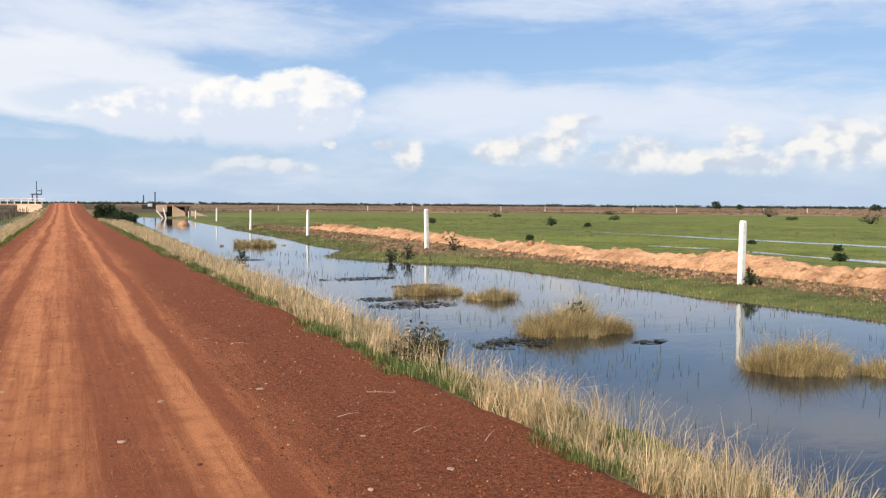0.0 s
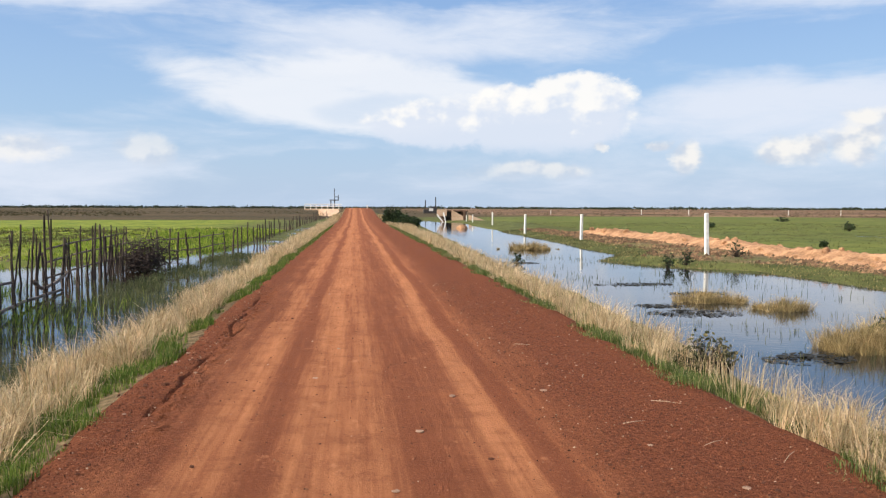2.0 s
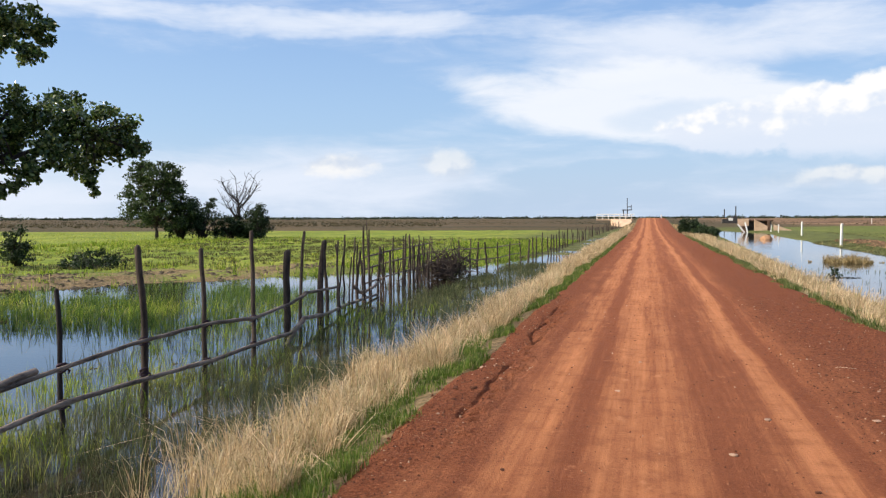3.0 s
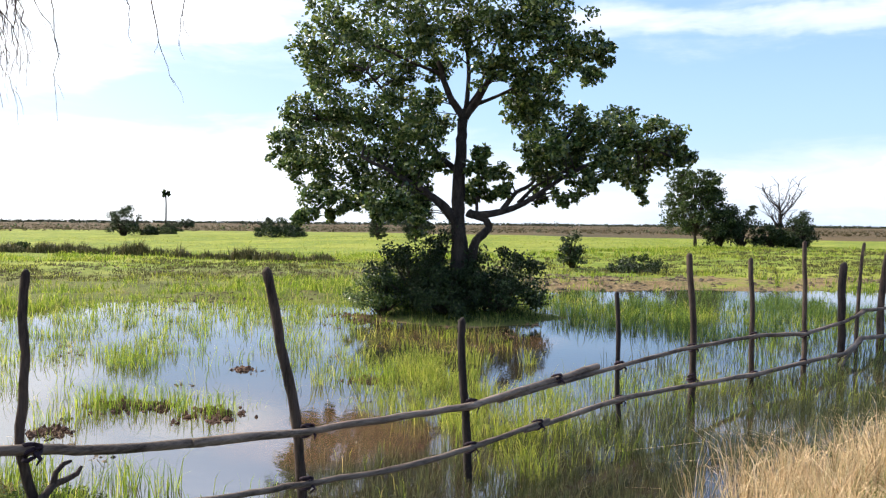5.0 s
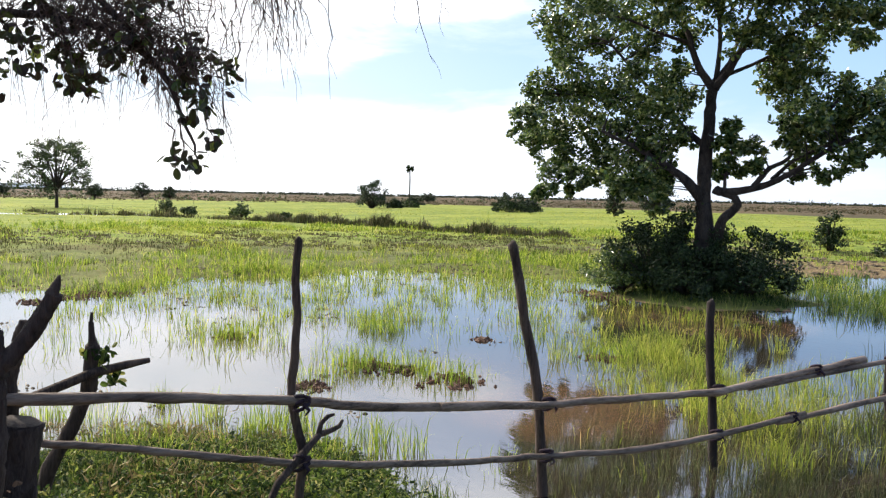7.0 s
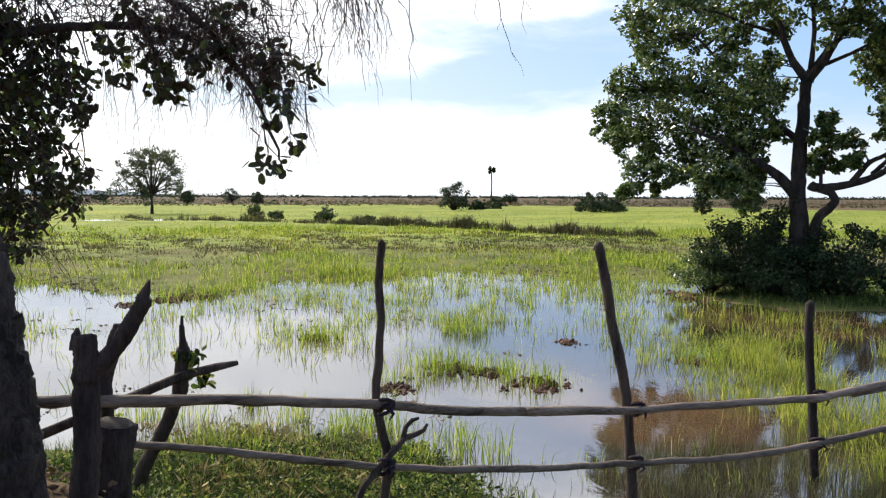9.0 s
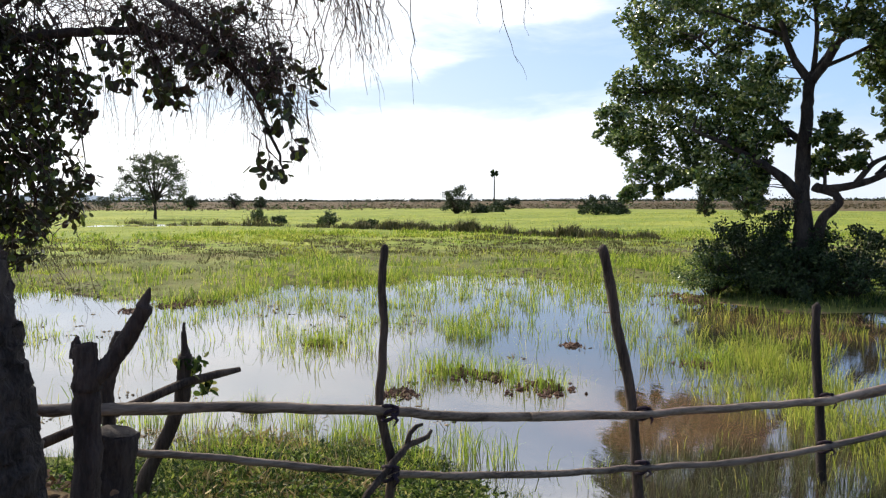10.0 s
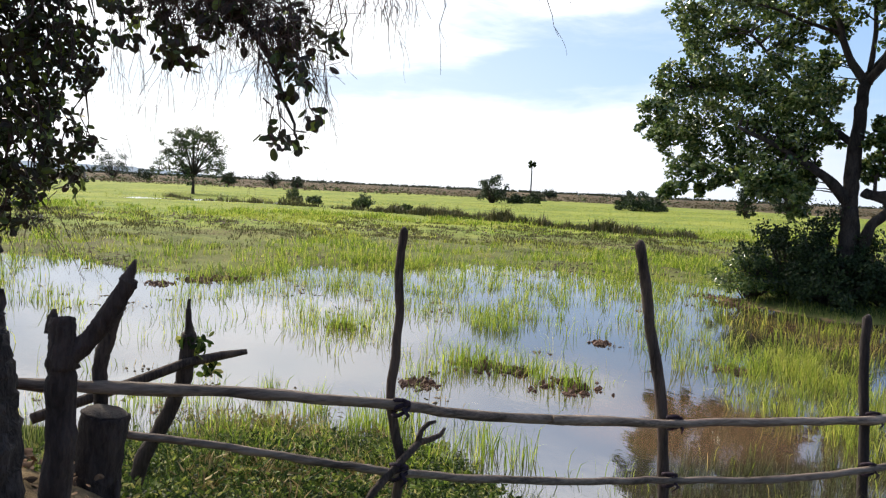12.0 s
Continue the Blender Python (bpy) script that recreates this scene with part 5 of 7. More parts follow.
def plain_tree(name, label, x, y, h, w, stem, seed, count, leaf, mat, group="", rz=0.0, lean=0.0):
    """A field tree: trunk that forks into limbs, crown of uneven clumps."""
    r = random.Random(seed)
    limbs = [([(0, 0, -0.3), (0.02 * h, 0, stem * 0.5), (lean * 0.4, 0, stem), (lean, 0, h * 0.8)], 0.028 * h, 0.008 * h)]
    clumps = []
    for i in range(26):
        a = 2.4 * i + r.uniform(-0.3, 0.3)
        up = (i + 0.5) / 26
        rad, top = w * 0.5 * r.uniform(0.5, 0.85) * (1 - 0.45 * up * up), stem + (h - stem) * (0.02 + 0.85 * up)
        end = (math.cos(a) * rad + lean * 0.5, math.sin(a) * rad, top)
        limbs.append(([(lean * 0.3, 0, stem * r.uniform(0.75, 1.1)), (end[0] * 0.5, end[1] * 0.5, (stem + top) * 0.5 + 0.05 * h), end], 0.013 * h, 0.003 * h))
        clumps.append((*end, w * r.uniform(0.12, 0.2), h * r.uniform(0.07, 0.13)))
    clumps += [(lean, 0, h * 0.86, w * 0.22, h * 0.12), (lean * 0.7, 0, h * 0.7, w * 0.26, h * 0.12)]
    return crowned_tree(name, label, "tree", x, y, -0.33, rz, limbs, clumps, leaf, count, mat, seed, 0.9, 0.004 * h, 9, group)


plain_tree("field_tree", "bushy tree beside a scrub thicket in the field", -39.9, 61.4, 7.0, 6.0, 1.5, 41, 17000, 0.19, m_leaf_mid, lean=0.2)
plain_tree("field_tree", "lone open-crowned tree in the green field", -93.0, -0.7, 7.4, 8.4, 1.9, 43, 9000, 0.20, m_leaf_mid)
plain_tree("field_tree", "low dark tree far behind the big tree", -70.7, 56.1, 6.6, 5.2, 1.0, 44, 8000, 0.20, m_leaf_dark)
plain_tree("field_tree", "slender dark tree far behind the big tree", -73.0, 52.7, 3.6, 1.9, 0.5, 45, 3000, 0.18, m_leaf_dark)
for i, (x, y, w, h) in enumerate(((-37.6, 64.8, 4.0, 3.9), (-39.0, 63.9, 2.6, 4.8), (-33.6, 67.0, 2.3, 3.0), (-36.0, 66.8, 3.4, 2.2), (-34.6, 67.6, 2.8, 2.0))):
    shrub("thicket", "dark scrub thicket at the foot of field trees", x, y, -0.33, w, h, 4500, 0.17, m_leaf_dark, 120 + i, group="scrub thicket")
# leafless tree behind the thicket
bare_t = thing("bare_tree", "leafless grey tree rising from scrub", "tree", -35.7, 67.8, -0.33)
br = random.Random(77)
lines = [limb([(0, 0, 0), (0.1, 0, 2), (0, 0, 3.6)], 0.16, 0.09, 1)]
for i in range(20):
    a, s0, e = br.uniform(0, 6.28), br.uniform(1.6, 3.6), br.uniform(1.2, 2.4)
    q = [Vector((0, 0, s0)), Vector((math.cos(a) * e * 0.45, math.sin(a) * e * 0.45, s0 + e * 0.45)), Vector((math.cos(a) * e * 0.75, math.sin(a) * e * 0.75, s0 + e * 0.95))]
    lines.append(limb(q, 0.055, 0.02, i + 5, 0.12, 5, 4))
    for j in range(7):
        p0 = lines[-1][0][br.randint(2, 8)] if j < 7 and len(lines[-1][0]) > 8 else q[1]
        d = Vector((br.gauss(0, 0.4), br.gauss(0, 0.4), br.uniform(0.1, 0.7)))
        lines.insert(0, limb([p0, p0 + d * 0.6 + Vector((0, 0, 0.05)), p0 + d * 1.1 + Vector((br.gauss(0, 0.12), 0, 0.05))], 0.022, 0.010, i * 9 + j, 0.06, 4, 3))
part("trunk", join_tubes("trunk", lines, m_bark), bare_t)


def palm(x, y, h, seed, label):
    t = thing("palm_tree", label, "palm tree", x, y, -0.4)
    pts = [(0, 0, 0), (0.02 * h, 0, h * 0.5), (0.01 * h, 0, h * 0.9)]
    part("trunk", join_tubes("trunk", [limb(pts, 0.022 * h, 0.016 * h, seed)], m_bark), t)
    g = np.random.default_rng(seed)
    v, f = [], []
    for i in range(40):
        a, e = g.uniform(0, 6.28), math.asin(g.uniform(-0.7, 1.0))
        d = Vector((math.cos(a) * math.cos(e), math.sin(a) * math.cos(e), math.sin(e)))
        s = d.cross(Vector(g.normal(size=3))).normalized()
        o, ln = Vector((0.01 * h, 0, h * (0.88 + 0.05 * g.random()))), h * g.uniform(0.09, 0.155)
        base = len(v)
        v.append(o + d * ln * 0.05)
        for j in range(7):
            b = (j / 6 - 0.5) * 2.2
            v.append(o + d * ln * (0.55 + 0.5 * math.cos(b)) + s * ln * 0.30 * math.sin(b) + Vector((0, 0, -0.02 * h * abs(b))))
            if j:
                f.append((base, base + j, base + j + 1))
    part("fronds", mesh_from("fronds", v, f, m_leaf_dark), t)
    return t


palm(-261.0, 106.0, 12.2, 3, "tall sugar palm above the far field")

# brush pile in the line of the stake fence
brush = thing("brush_pile", "heap of cut dry branches against the stake fence", "brush pile", -6.85, 27.0, -0.4)
lines = []
for i in range(420):
    yy = br.gauss(0.1, 0.8)
    c = Vector((br.gauss(0, 0.35), yy, abs(br.gauss(0.25, 0.22)) * (1.0 + 0.35 * math.sin(yy * 2.3)) + 0.05))
    d = Vector((br.gauss(0, 0.5), br.gauss(0, 1), br.gauss(0.1, 0.4))).normalized() * br.uniform(0.25, 0.8)
    lines.append(([c - d, c + Vector((0, 0, br.uniform(-0.08, 0.12))), c + d + Vector((0, 0, br.uniform(-0.1, 0.15)))], [0.014, 0.011, 0.005], 4))
part("branchwork", join_tubes("branchwork", lines, m_wood), brush, kind="stuff")


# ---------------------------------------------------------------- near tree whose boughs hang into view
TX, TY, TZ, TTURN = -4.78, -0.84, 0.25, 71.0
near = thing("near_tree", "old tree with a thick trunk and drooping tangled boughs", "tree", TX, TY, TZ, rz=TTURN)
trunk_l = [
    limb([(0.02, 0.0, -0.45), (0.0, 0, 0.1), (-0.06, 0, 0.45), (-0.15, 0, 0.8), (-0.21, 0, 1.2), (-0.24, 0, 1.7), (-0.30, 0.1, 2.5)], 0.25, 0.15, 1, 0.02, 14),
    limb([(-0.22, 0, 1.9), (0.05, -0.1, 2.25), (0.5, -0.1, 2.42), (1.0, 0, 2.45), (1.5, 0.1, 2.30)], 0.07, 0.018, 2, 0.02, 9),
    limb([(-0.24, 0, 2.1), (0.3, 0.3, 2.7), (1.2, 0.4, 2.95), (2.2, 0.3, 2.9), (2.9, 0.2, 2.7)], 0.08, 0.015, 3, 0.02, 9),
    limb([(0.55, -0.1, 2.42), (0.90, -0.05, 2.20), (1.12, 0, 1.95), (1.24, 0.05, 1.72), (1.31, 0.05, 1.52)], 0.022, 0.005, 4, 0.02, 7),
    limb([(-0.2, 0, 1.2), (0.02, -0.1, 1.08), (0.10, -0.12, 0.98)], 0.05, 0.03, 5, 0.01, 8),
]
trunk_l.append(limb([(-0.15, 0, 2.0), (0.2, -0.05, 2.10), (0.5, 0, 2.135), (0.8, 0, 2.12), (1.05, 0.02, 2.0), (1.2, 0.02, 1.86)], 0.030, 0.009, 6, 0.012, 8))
for ln_ in trunk_l[1:]:
    part("limb", join_tubes("limb", [ln_], m_bark), near)
nr = random.Random(31)
cs, sp, lines = [], [], []
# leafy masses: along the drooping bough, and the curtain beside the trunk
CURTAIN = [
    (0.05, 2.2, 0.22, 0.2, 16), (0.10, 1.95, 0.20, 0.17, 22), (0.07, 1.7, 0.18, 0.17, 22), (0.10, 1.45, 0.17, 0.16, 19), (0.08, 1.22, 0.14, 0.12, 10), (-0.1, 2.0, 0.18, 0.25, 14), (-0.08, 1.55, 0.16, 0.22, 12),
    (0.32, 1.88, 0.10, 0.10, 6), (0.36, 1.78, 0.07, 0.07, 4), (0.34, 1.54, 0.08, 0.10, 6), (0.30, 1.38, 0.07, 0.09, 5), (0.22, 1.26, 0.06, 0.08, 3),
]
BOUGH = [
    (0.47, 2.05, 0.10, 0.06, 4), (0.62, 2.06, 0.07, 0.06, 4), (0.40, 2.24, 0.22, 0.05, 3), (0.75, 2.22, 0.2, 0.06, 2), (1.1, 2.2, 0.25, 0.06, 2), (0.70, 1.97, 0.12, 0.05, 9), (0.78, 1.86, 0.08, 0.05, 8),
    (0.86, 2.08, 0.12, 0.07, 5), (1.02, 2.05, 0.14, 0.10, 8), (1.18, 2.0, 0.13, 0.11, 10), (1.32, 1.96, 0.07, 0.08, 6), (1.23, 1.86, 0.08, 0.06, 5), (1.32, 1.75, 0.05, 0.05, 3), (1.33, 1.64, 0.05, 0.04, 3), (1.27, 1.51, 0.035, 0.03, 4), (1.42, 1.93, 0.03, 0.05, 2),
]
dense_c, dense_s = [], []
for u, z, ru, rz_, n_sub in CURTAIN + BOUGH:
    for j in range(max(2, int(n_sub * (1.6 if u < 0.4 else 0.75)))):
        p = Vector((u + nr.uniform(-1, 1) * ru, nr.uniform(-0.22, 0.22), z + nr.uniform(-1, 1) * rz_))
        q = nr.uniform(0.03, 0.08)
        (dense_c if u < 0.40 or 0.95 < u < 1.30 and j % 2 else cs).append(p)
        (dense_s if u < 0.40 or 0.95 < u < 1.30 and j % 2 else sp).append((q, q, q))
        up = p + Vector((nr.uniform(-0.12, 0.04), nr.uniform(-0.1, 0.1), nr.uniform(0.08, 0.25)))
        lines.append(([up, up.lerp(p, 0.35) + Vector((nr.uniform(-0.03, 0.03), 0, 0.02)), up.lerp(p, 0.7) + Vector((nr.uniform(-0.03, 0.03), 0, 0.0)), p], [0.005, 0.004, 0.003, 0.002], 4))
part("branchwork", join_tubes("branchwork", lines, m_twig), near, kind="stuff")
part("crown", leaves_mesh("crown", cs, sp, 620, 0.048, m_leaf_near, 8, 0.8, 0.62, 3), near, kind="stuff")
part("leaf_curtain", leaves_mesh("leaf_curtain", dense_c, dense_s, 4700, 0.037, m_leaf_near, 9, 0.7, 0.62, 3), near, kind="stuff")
# unseen rest of its crown, over the trunk towards the field, shading the stumps
top_limbs, cs, sp = [], [], []
for i in range(9):
    a_ = 2 * math.pi * i / 9
    e_ = Vector((-1.25 + 1.5 * math.cos(a_), 1.3 + 1.5 * math.sin(a_), 3.4 + nr.uniform(-0.3, 0.6)))
    top_limbs.append(limb([(-0.3, 0.1, 2.4), ((e_.x - 0.5) * 0.5, e_.y * 0.5, 3.1), e_], 0.06, 0.015, 30 + i, 0.02, 7))
    for j in range(12):
        cs.append(e_ + Vector((nr.gauss(0, 0.55), nr.gauss(0, 0.55), nr.gauss(0.1, 0.35))))
        sp.append((0.35, 0.35, 0.25))
part("bough", join_tubes("bough", top_limbs, m_bark), near, kind="stuff")
part("upper_crown", leaves_mesh("upper_crown", cs, sp, 9000, 0.085, m_leaf_near, 18, 0.4, 0.66, 1), near, kind="stuff")
# hanging dry twigs: drooping sprays with fine side shoots, and thin creepers
hang = []


def spray(u, ztop, ln, drift, thick, shoots):
    v = nr.uniform(-0.25, 0.25)
    pts = [Vector((u, v, ztop))]
    turn = drift
    for s in range(7):
        turn += nr.gauss(0, 0.10)
        pts.append(pts[-1] + Vector((turn * ln / 7 + nr.gauss(0, 0.010), nr.gauss(0, 0.014), -ln / 7 * nr.uniform(0.7, 1.2))))
    hang.append((pts, [thick * (1.0 - 0.11 * k) for k in range(8)], 5))
    for j in range(shoots):
        p = pts[nr.randint(1, 6)]
        q, d, l2 = [p], nr.gauss(drift, 0.28), ln * nr.uniform(0.15, 0.45)
        for s in range(4):
            q.append(q[-1] + Vector((d * l2 / 4 + nr.gauss(0, 0.006), nr.gauss(0, 0.01), -l2 / 4 * nr.uniform(0.5, 1.1))))
            d *= 0.7
        hang.append((q, [thick * 0.5 * (1.0 - 0.15 * k) for k in range(5)], 4))


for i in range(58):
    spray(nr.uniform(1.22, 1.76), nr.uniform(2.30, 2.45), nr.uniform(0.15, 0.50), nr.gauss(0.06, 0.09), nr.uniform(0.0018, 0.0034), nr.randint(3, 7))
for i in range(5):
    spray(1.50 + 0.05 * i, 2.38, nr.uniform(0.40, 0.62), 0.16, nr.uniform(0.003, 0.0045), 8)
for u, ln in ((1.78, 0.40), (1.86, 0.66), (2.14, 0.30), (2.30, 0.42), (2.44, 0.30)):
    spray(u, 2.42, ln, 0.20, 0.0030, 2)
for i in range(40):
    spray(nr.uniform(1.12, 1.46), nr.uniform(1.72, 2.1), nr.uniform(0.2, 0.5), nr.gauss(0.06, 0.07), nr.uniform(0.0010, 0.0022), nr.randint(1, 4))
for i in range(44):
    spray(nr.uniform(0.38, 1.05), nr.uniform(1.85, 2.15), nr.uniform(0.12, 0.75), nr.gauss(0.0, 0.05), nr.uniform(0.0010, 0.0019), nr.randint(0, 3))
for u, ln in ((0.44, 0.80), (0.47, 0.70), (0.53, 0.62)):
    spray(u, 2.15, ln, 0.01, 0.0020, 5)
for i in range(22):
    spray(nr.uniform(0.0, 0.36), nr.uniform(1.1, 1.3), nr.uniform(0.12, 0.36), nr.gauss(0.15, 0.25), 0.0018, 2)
part("twig_curtain", join_tubes("twig_curtain", hang, m_twig), near, "hanging dry twigs", kind="stuff")
tang = []
for i in range(1150):
    a = nr.random()
    c = Vector((0.70 + 0.62 * a + nr.gauss(0, 0.07), nr.uniform(-0.2, 0.25), 2.18 - 0.24 * a * a + nr.gauss(0, 0.075)))
    q, d = [c], Vector((nr.gauss(0, 1), nr.gauss(0, 0.5), nr.gauss(-0.5, 0.8))).normalized() * nr.uniform(0.015, 0.045)
    for s in range(4):
        d = d + Vector((nr.gauss(0, 0.012), nr.gauss(0, 0.012), nr.gauss(-0.004, 0.012)))
        q.append(q[-1] + d)
    tang.append((q, [0.0018, 0.0018, 0.0016, 0.0013, 0.0008], 3))
for i in range(450):
    c = Vector((nr.uniform(-0.05, 1.25), nr.uniform(-0.2, 0.25), nr.gauss(2.25, 0.05)))
    q, d = [c], Vector((nr.gauss(0, 1), nr.gauss(0, 0.5), nr.gauss(-0.2, 0.6))).normalized() * nr.uniform(0.015, 0.05)
    for s in range(4):
        d = d + Vector((nr.gauss(0, 0.012), nr.gauss(0, 0.012), nr.gauss(-0.006, 0.012)))
        q.append(q[-1] + d)
    tang.append((q, [0.0022, 0.0022, 0.0018, 0.0014, 0.0008], 3))
part("tangle", join_tubes("tangle", tang, m_twig), near, "tangled dead creeper", kind="stuff")

# forked stump, cut stump and broken stakes by the trunk
def gnarled(name, lines, mat, amount, size, seed):
    """Old wood: limbs whose surface is knotted and furrowed."""
    me = join_tubes(name, lines, mat)
    for v in me.vertices:
        n_ = v.normal.copy()
        furrow = noise.noise(Vector((v.co.x * 3, v.co.y * 3, v.co.z * 0.5)) * size + Vector((seed, 0, 0)))
        knob = noise.noise(v.co * size * 0.5 + Vector((0, seed, 0)))
        v.co += n_ * (furrow * 0.6 + knob) * amount
    return me


part("trunk", gnarled("trunk", [limb([(0.31, -0.72, -0.6), (0.285, -0.71, 0.1), (0.275, -0.71, 0.38), (0.268, -0.71, 0.60), (0.243, -0.71, 0.78), (0.222, -0.71, 1.0), (0.16, -0.66, 1.25), (0.02, -0.45, 1.7), (-0.22, -0.1, 2.2), (-0.30, 0.1, 2.6)], 0.265, 0.15, 1, 0.006, 40, 9)], m_bark_near, 0.016, 20.0, 21), near)
stump = thing("forked_stump", "forked grey dead stump beside the pole fence", "stump", -3.595, -0.382, 0.245, rz=TTURN)
part("stem", gnarled("stem", [
    limb([(-0.03, 0, -0.25), (-0.02, 0, 0.25), (0.0, 0, 0.50), (0.002, 0, 0.70), (0.0, 0, 0.80)], 0.047, 0.041, 3, 0.005, 18, 9),
    limb([(0.0, 0, 0.74), (0.0, 0.0, 0.80), (0.0, 0, 0.86), (0.005, 0, 0.885)], 0.052, 0.034, 9, 0.004, 16, 5),
    limb([(-0.03, 0, 0.84), (-0.026, 0, 0.89), (-0.022, 0, 0.918)], 0.020, 0.008, 12, 0.002, 9, 4)], m_stump, 0.012, 20.0, 4), stump)
part("arm", gnarled("arm", [limb([(0.01, 0, 0.76), (0.06, 0.01, 0.80), (0.115, 0.02, 0.865), (0.172, 0.02, 0.95), (0.205, 0.02, 1.02)], 0.036, 0.028, 4, 0.003, 15, 7), limb([(0.195, 0.02, 1.01), (0.213, 0.02, 1.05), (0.224, 0.02, 1.082)], 0.028, 0.004, 5, 0.002, 10, 4)], m_stump, 0.008, 18.0, 7), stump)
bent = thing("bent_stake", "bent dark stake standing behind the forked stump", "stake", -4.695, -0.365, 0.0, rz=TTURN)
part("stem", gnarled("stem", [limb([(-0.00, 0, -0.3), (-0.00, 0, 0.45), (-0.01, 0, 0.55), (-0.02, 0, 0.71), (-0.00, 0, 0.81), (0.02, 0, 0.89), (0.04, 0, 0.96), (0.06, 0, 1.01)], 0.034, 0.030, 6, 0.003, 12, 6)], m_wood, 0.007, 18.0, 9), bent)
cut = thing("cut_stump", "short sawn-off dark stump at the fence's foot", "stump", -4.44, -0.36, 0.05, rz=TTURN)
part("stem", gnarled("stem", [limb([(-0.075, 0.02, -0.3), (-0.045, 0.02, 0.1), (-0.012, 0.02, 0.3), (0.022, 0.02, 0.545)], 0.118, 0.094, 8, 0.004, 20, 10), limb([(0.085, -0.03, -0.2), (0.095, -0.03, 0.1), (0.098, -0.02, 0.28)], 0.034, 0.008, 15, 0.003, 9, 5)], m_stump, 0.012, 15.0, 14), cut)
part("cut_face", join_tubes("cut_face", [([Vector((0.016, 0.02, 0.50)), Vector((0.022, 0.02, 0.546)), Vector((0.023, 0.02, 0.552))], [0.080, 0.091, 0.086], 20)], m_dark), cut, "dark weathered sawn top")
broken = thing("broken_stake", "broken leaning stake with a pole lashed across it", "stake", -5.30, -0.10, WATER)
part("stem", gnarled("stem", [limb([(-0.09, -0.26, -0.1), (-0.05, -0.15, 0.45), (-0.01, -0.03, 0.71), (0.02, 0.065, 0.96), (0.03, 0.085, 1.19)], 0.042, 0.038, 4, 0.004, 12, 7), limb([(0.03, 0.09, 1.17), (0.028, 0.085, 1.24), (0.026, 0.078, 1.32)], 0.034, 0.011, 6, 0.002, 9, 4), limb([(0.026, 0.08, 1.31), (0.027, 0.082, 1.345), (0.027, 0.085, 1.37)], 0.007, 0.010, 7, 0.001, 7, 3)], m_wood, 0.010, 18.0, 3), broken)
part("crossbar", pole_mesh("crossbar", [(0.35, -0.60, 0.85), (0.2, -0.28, 0.935), (0.07, 0.08, 1.045), (0.0, 0.26, 1.065), (-0.04, 0.385, 1.075)], [0.026, 0.027, 0.026, 0.022, 0.014], m_wood, 8, 5), broken)
part("sprout", leaves_mesh("sprout", [(0.0, 0.12, 1.09), (-0.02, 0.17, 1.02), (0.03, 0.12, 1.14)], [(0.06, 0.08, 0.07)] * 3, 80, 0.052, m_weed, 6, 0.3, 0.6, 3), broken, "small green leaves")


# ---------------------------------------------------------------- grass
def blades(name, pts, height, width, mat, label, seed, lean=0.35, wind=(0.0, 0.0), kind="stuff", category="grass", head=0.0, away=None):
    """Separate bent grass blades on given points: root, middle and tip."""
    g = np.random.default_rng(seed)
    pts = np.asarray(pts, float)
    n = len(pts)
    h = np.broadcast_to(np.asarray(height, float), (n,)) * g.uniform(0.35, 1.30, n)
    a = g.uniform(0, 2 * np.pi, n)
    ln = g.uniform(0.05, 1.0, n) * lean
    dx, dy = np.cos(a) * ln + wind[0], np.sin(a) * ln + wind[1]
    if away is not None:
        dx, dy = dx + away[0], dy + away[1]
    b = g.uniform(0, 2 * np.pi, n)
    w = np.broadcast_to(np.asarray(width, float), (n,)) * g.uniform(0.7, 1.3, n)
    sx, sy = np.cos(b) * w / 2, np.sin(b) * w / 2
    x, y, z = pts.T
    mid_x, mid_y, mid_z = x + dx * h * 0.35, y + dy * h * 0.35, z + h * 0.58
    tip_z = z + h * np.clip(1.0 - 0.35 * np.hypot(dx, dy), 0.4, 1)
    m = 0.8 + head
    v = np.stack([np.stack([x - sx, y - sy, z - 0.04], 1), np.stack([x + sx, y + sy, z - 0.04], 1), np.stack([mid_x + sx * m, mid_y + sy * m, mid_z], 1), np.stack([mid_x - sx * m, mid_y - sy * m, mid_z], 1), np.stack([x + dx * h, y + dy * h, tip_z], 1)], 1).reshape(-1, 3)
    i = np.arange(n) * 5
    loops = np.stack([i, i + 1, i + 2, i + 3, i + 3, i + 2, i + 4], 1).ravel()
    sizes = np.tile([4, 3], n)
    return tagged(new(name, mesh_arrays(name, v, loops, sizes, mat)), label, category, kind=kind)


def scatter(n, x0, x1, y0, y1, seed, power=1.0):
    """Random places; power over 1 crowds them towards y0."""
    g = np.random.default_rng(seed)
    return g.uniform(x0, x1, n), y0 + (y1 - y0) * g.random(n) ** power


def on_land(x, y, lift=0.0):
    return np.stack([x, y, land(x, y) + lift], 1)


def tuft_weights(x, y, scale, seed, lo, hi):
    u, v = 0.8 * x + 0.6 * y, 0.8 * y - 0.6 * x
    return sstep(0.7 * vnoise(u, v, scale, seed, 4) + 0.3 * vnoise(x, y, scale * 0.31, seed + 9), lo, hi)


g = np.random.default_rng(17)


def tufts(cx, cy, per, radius, seed):
    """Blade roots gathered in tufts: places, and the outward lean of each blade."""
    q = np.random.default_rng(seed)
    n = len(cx) * per
    k = np.repeat(np.arange(len(cx)), per)
    r, a = radius * np.sqrt(q.random(n)) * q.uniform(0.6, 1.4, len(cx))[k], q.uniform(0, 2 * np.pi, n)
    return cx[k] + r * np.cos(a), cy[k] + r * np.sin(a), k


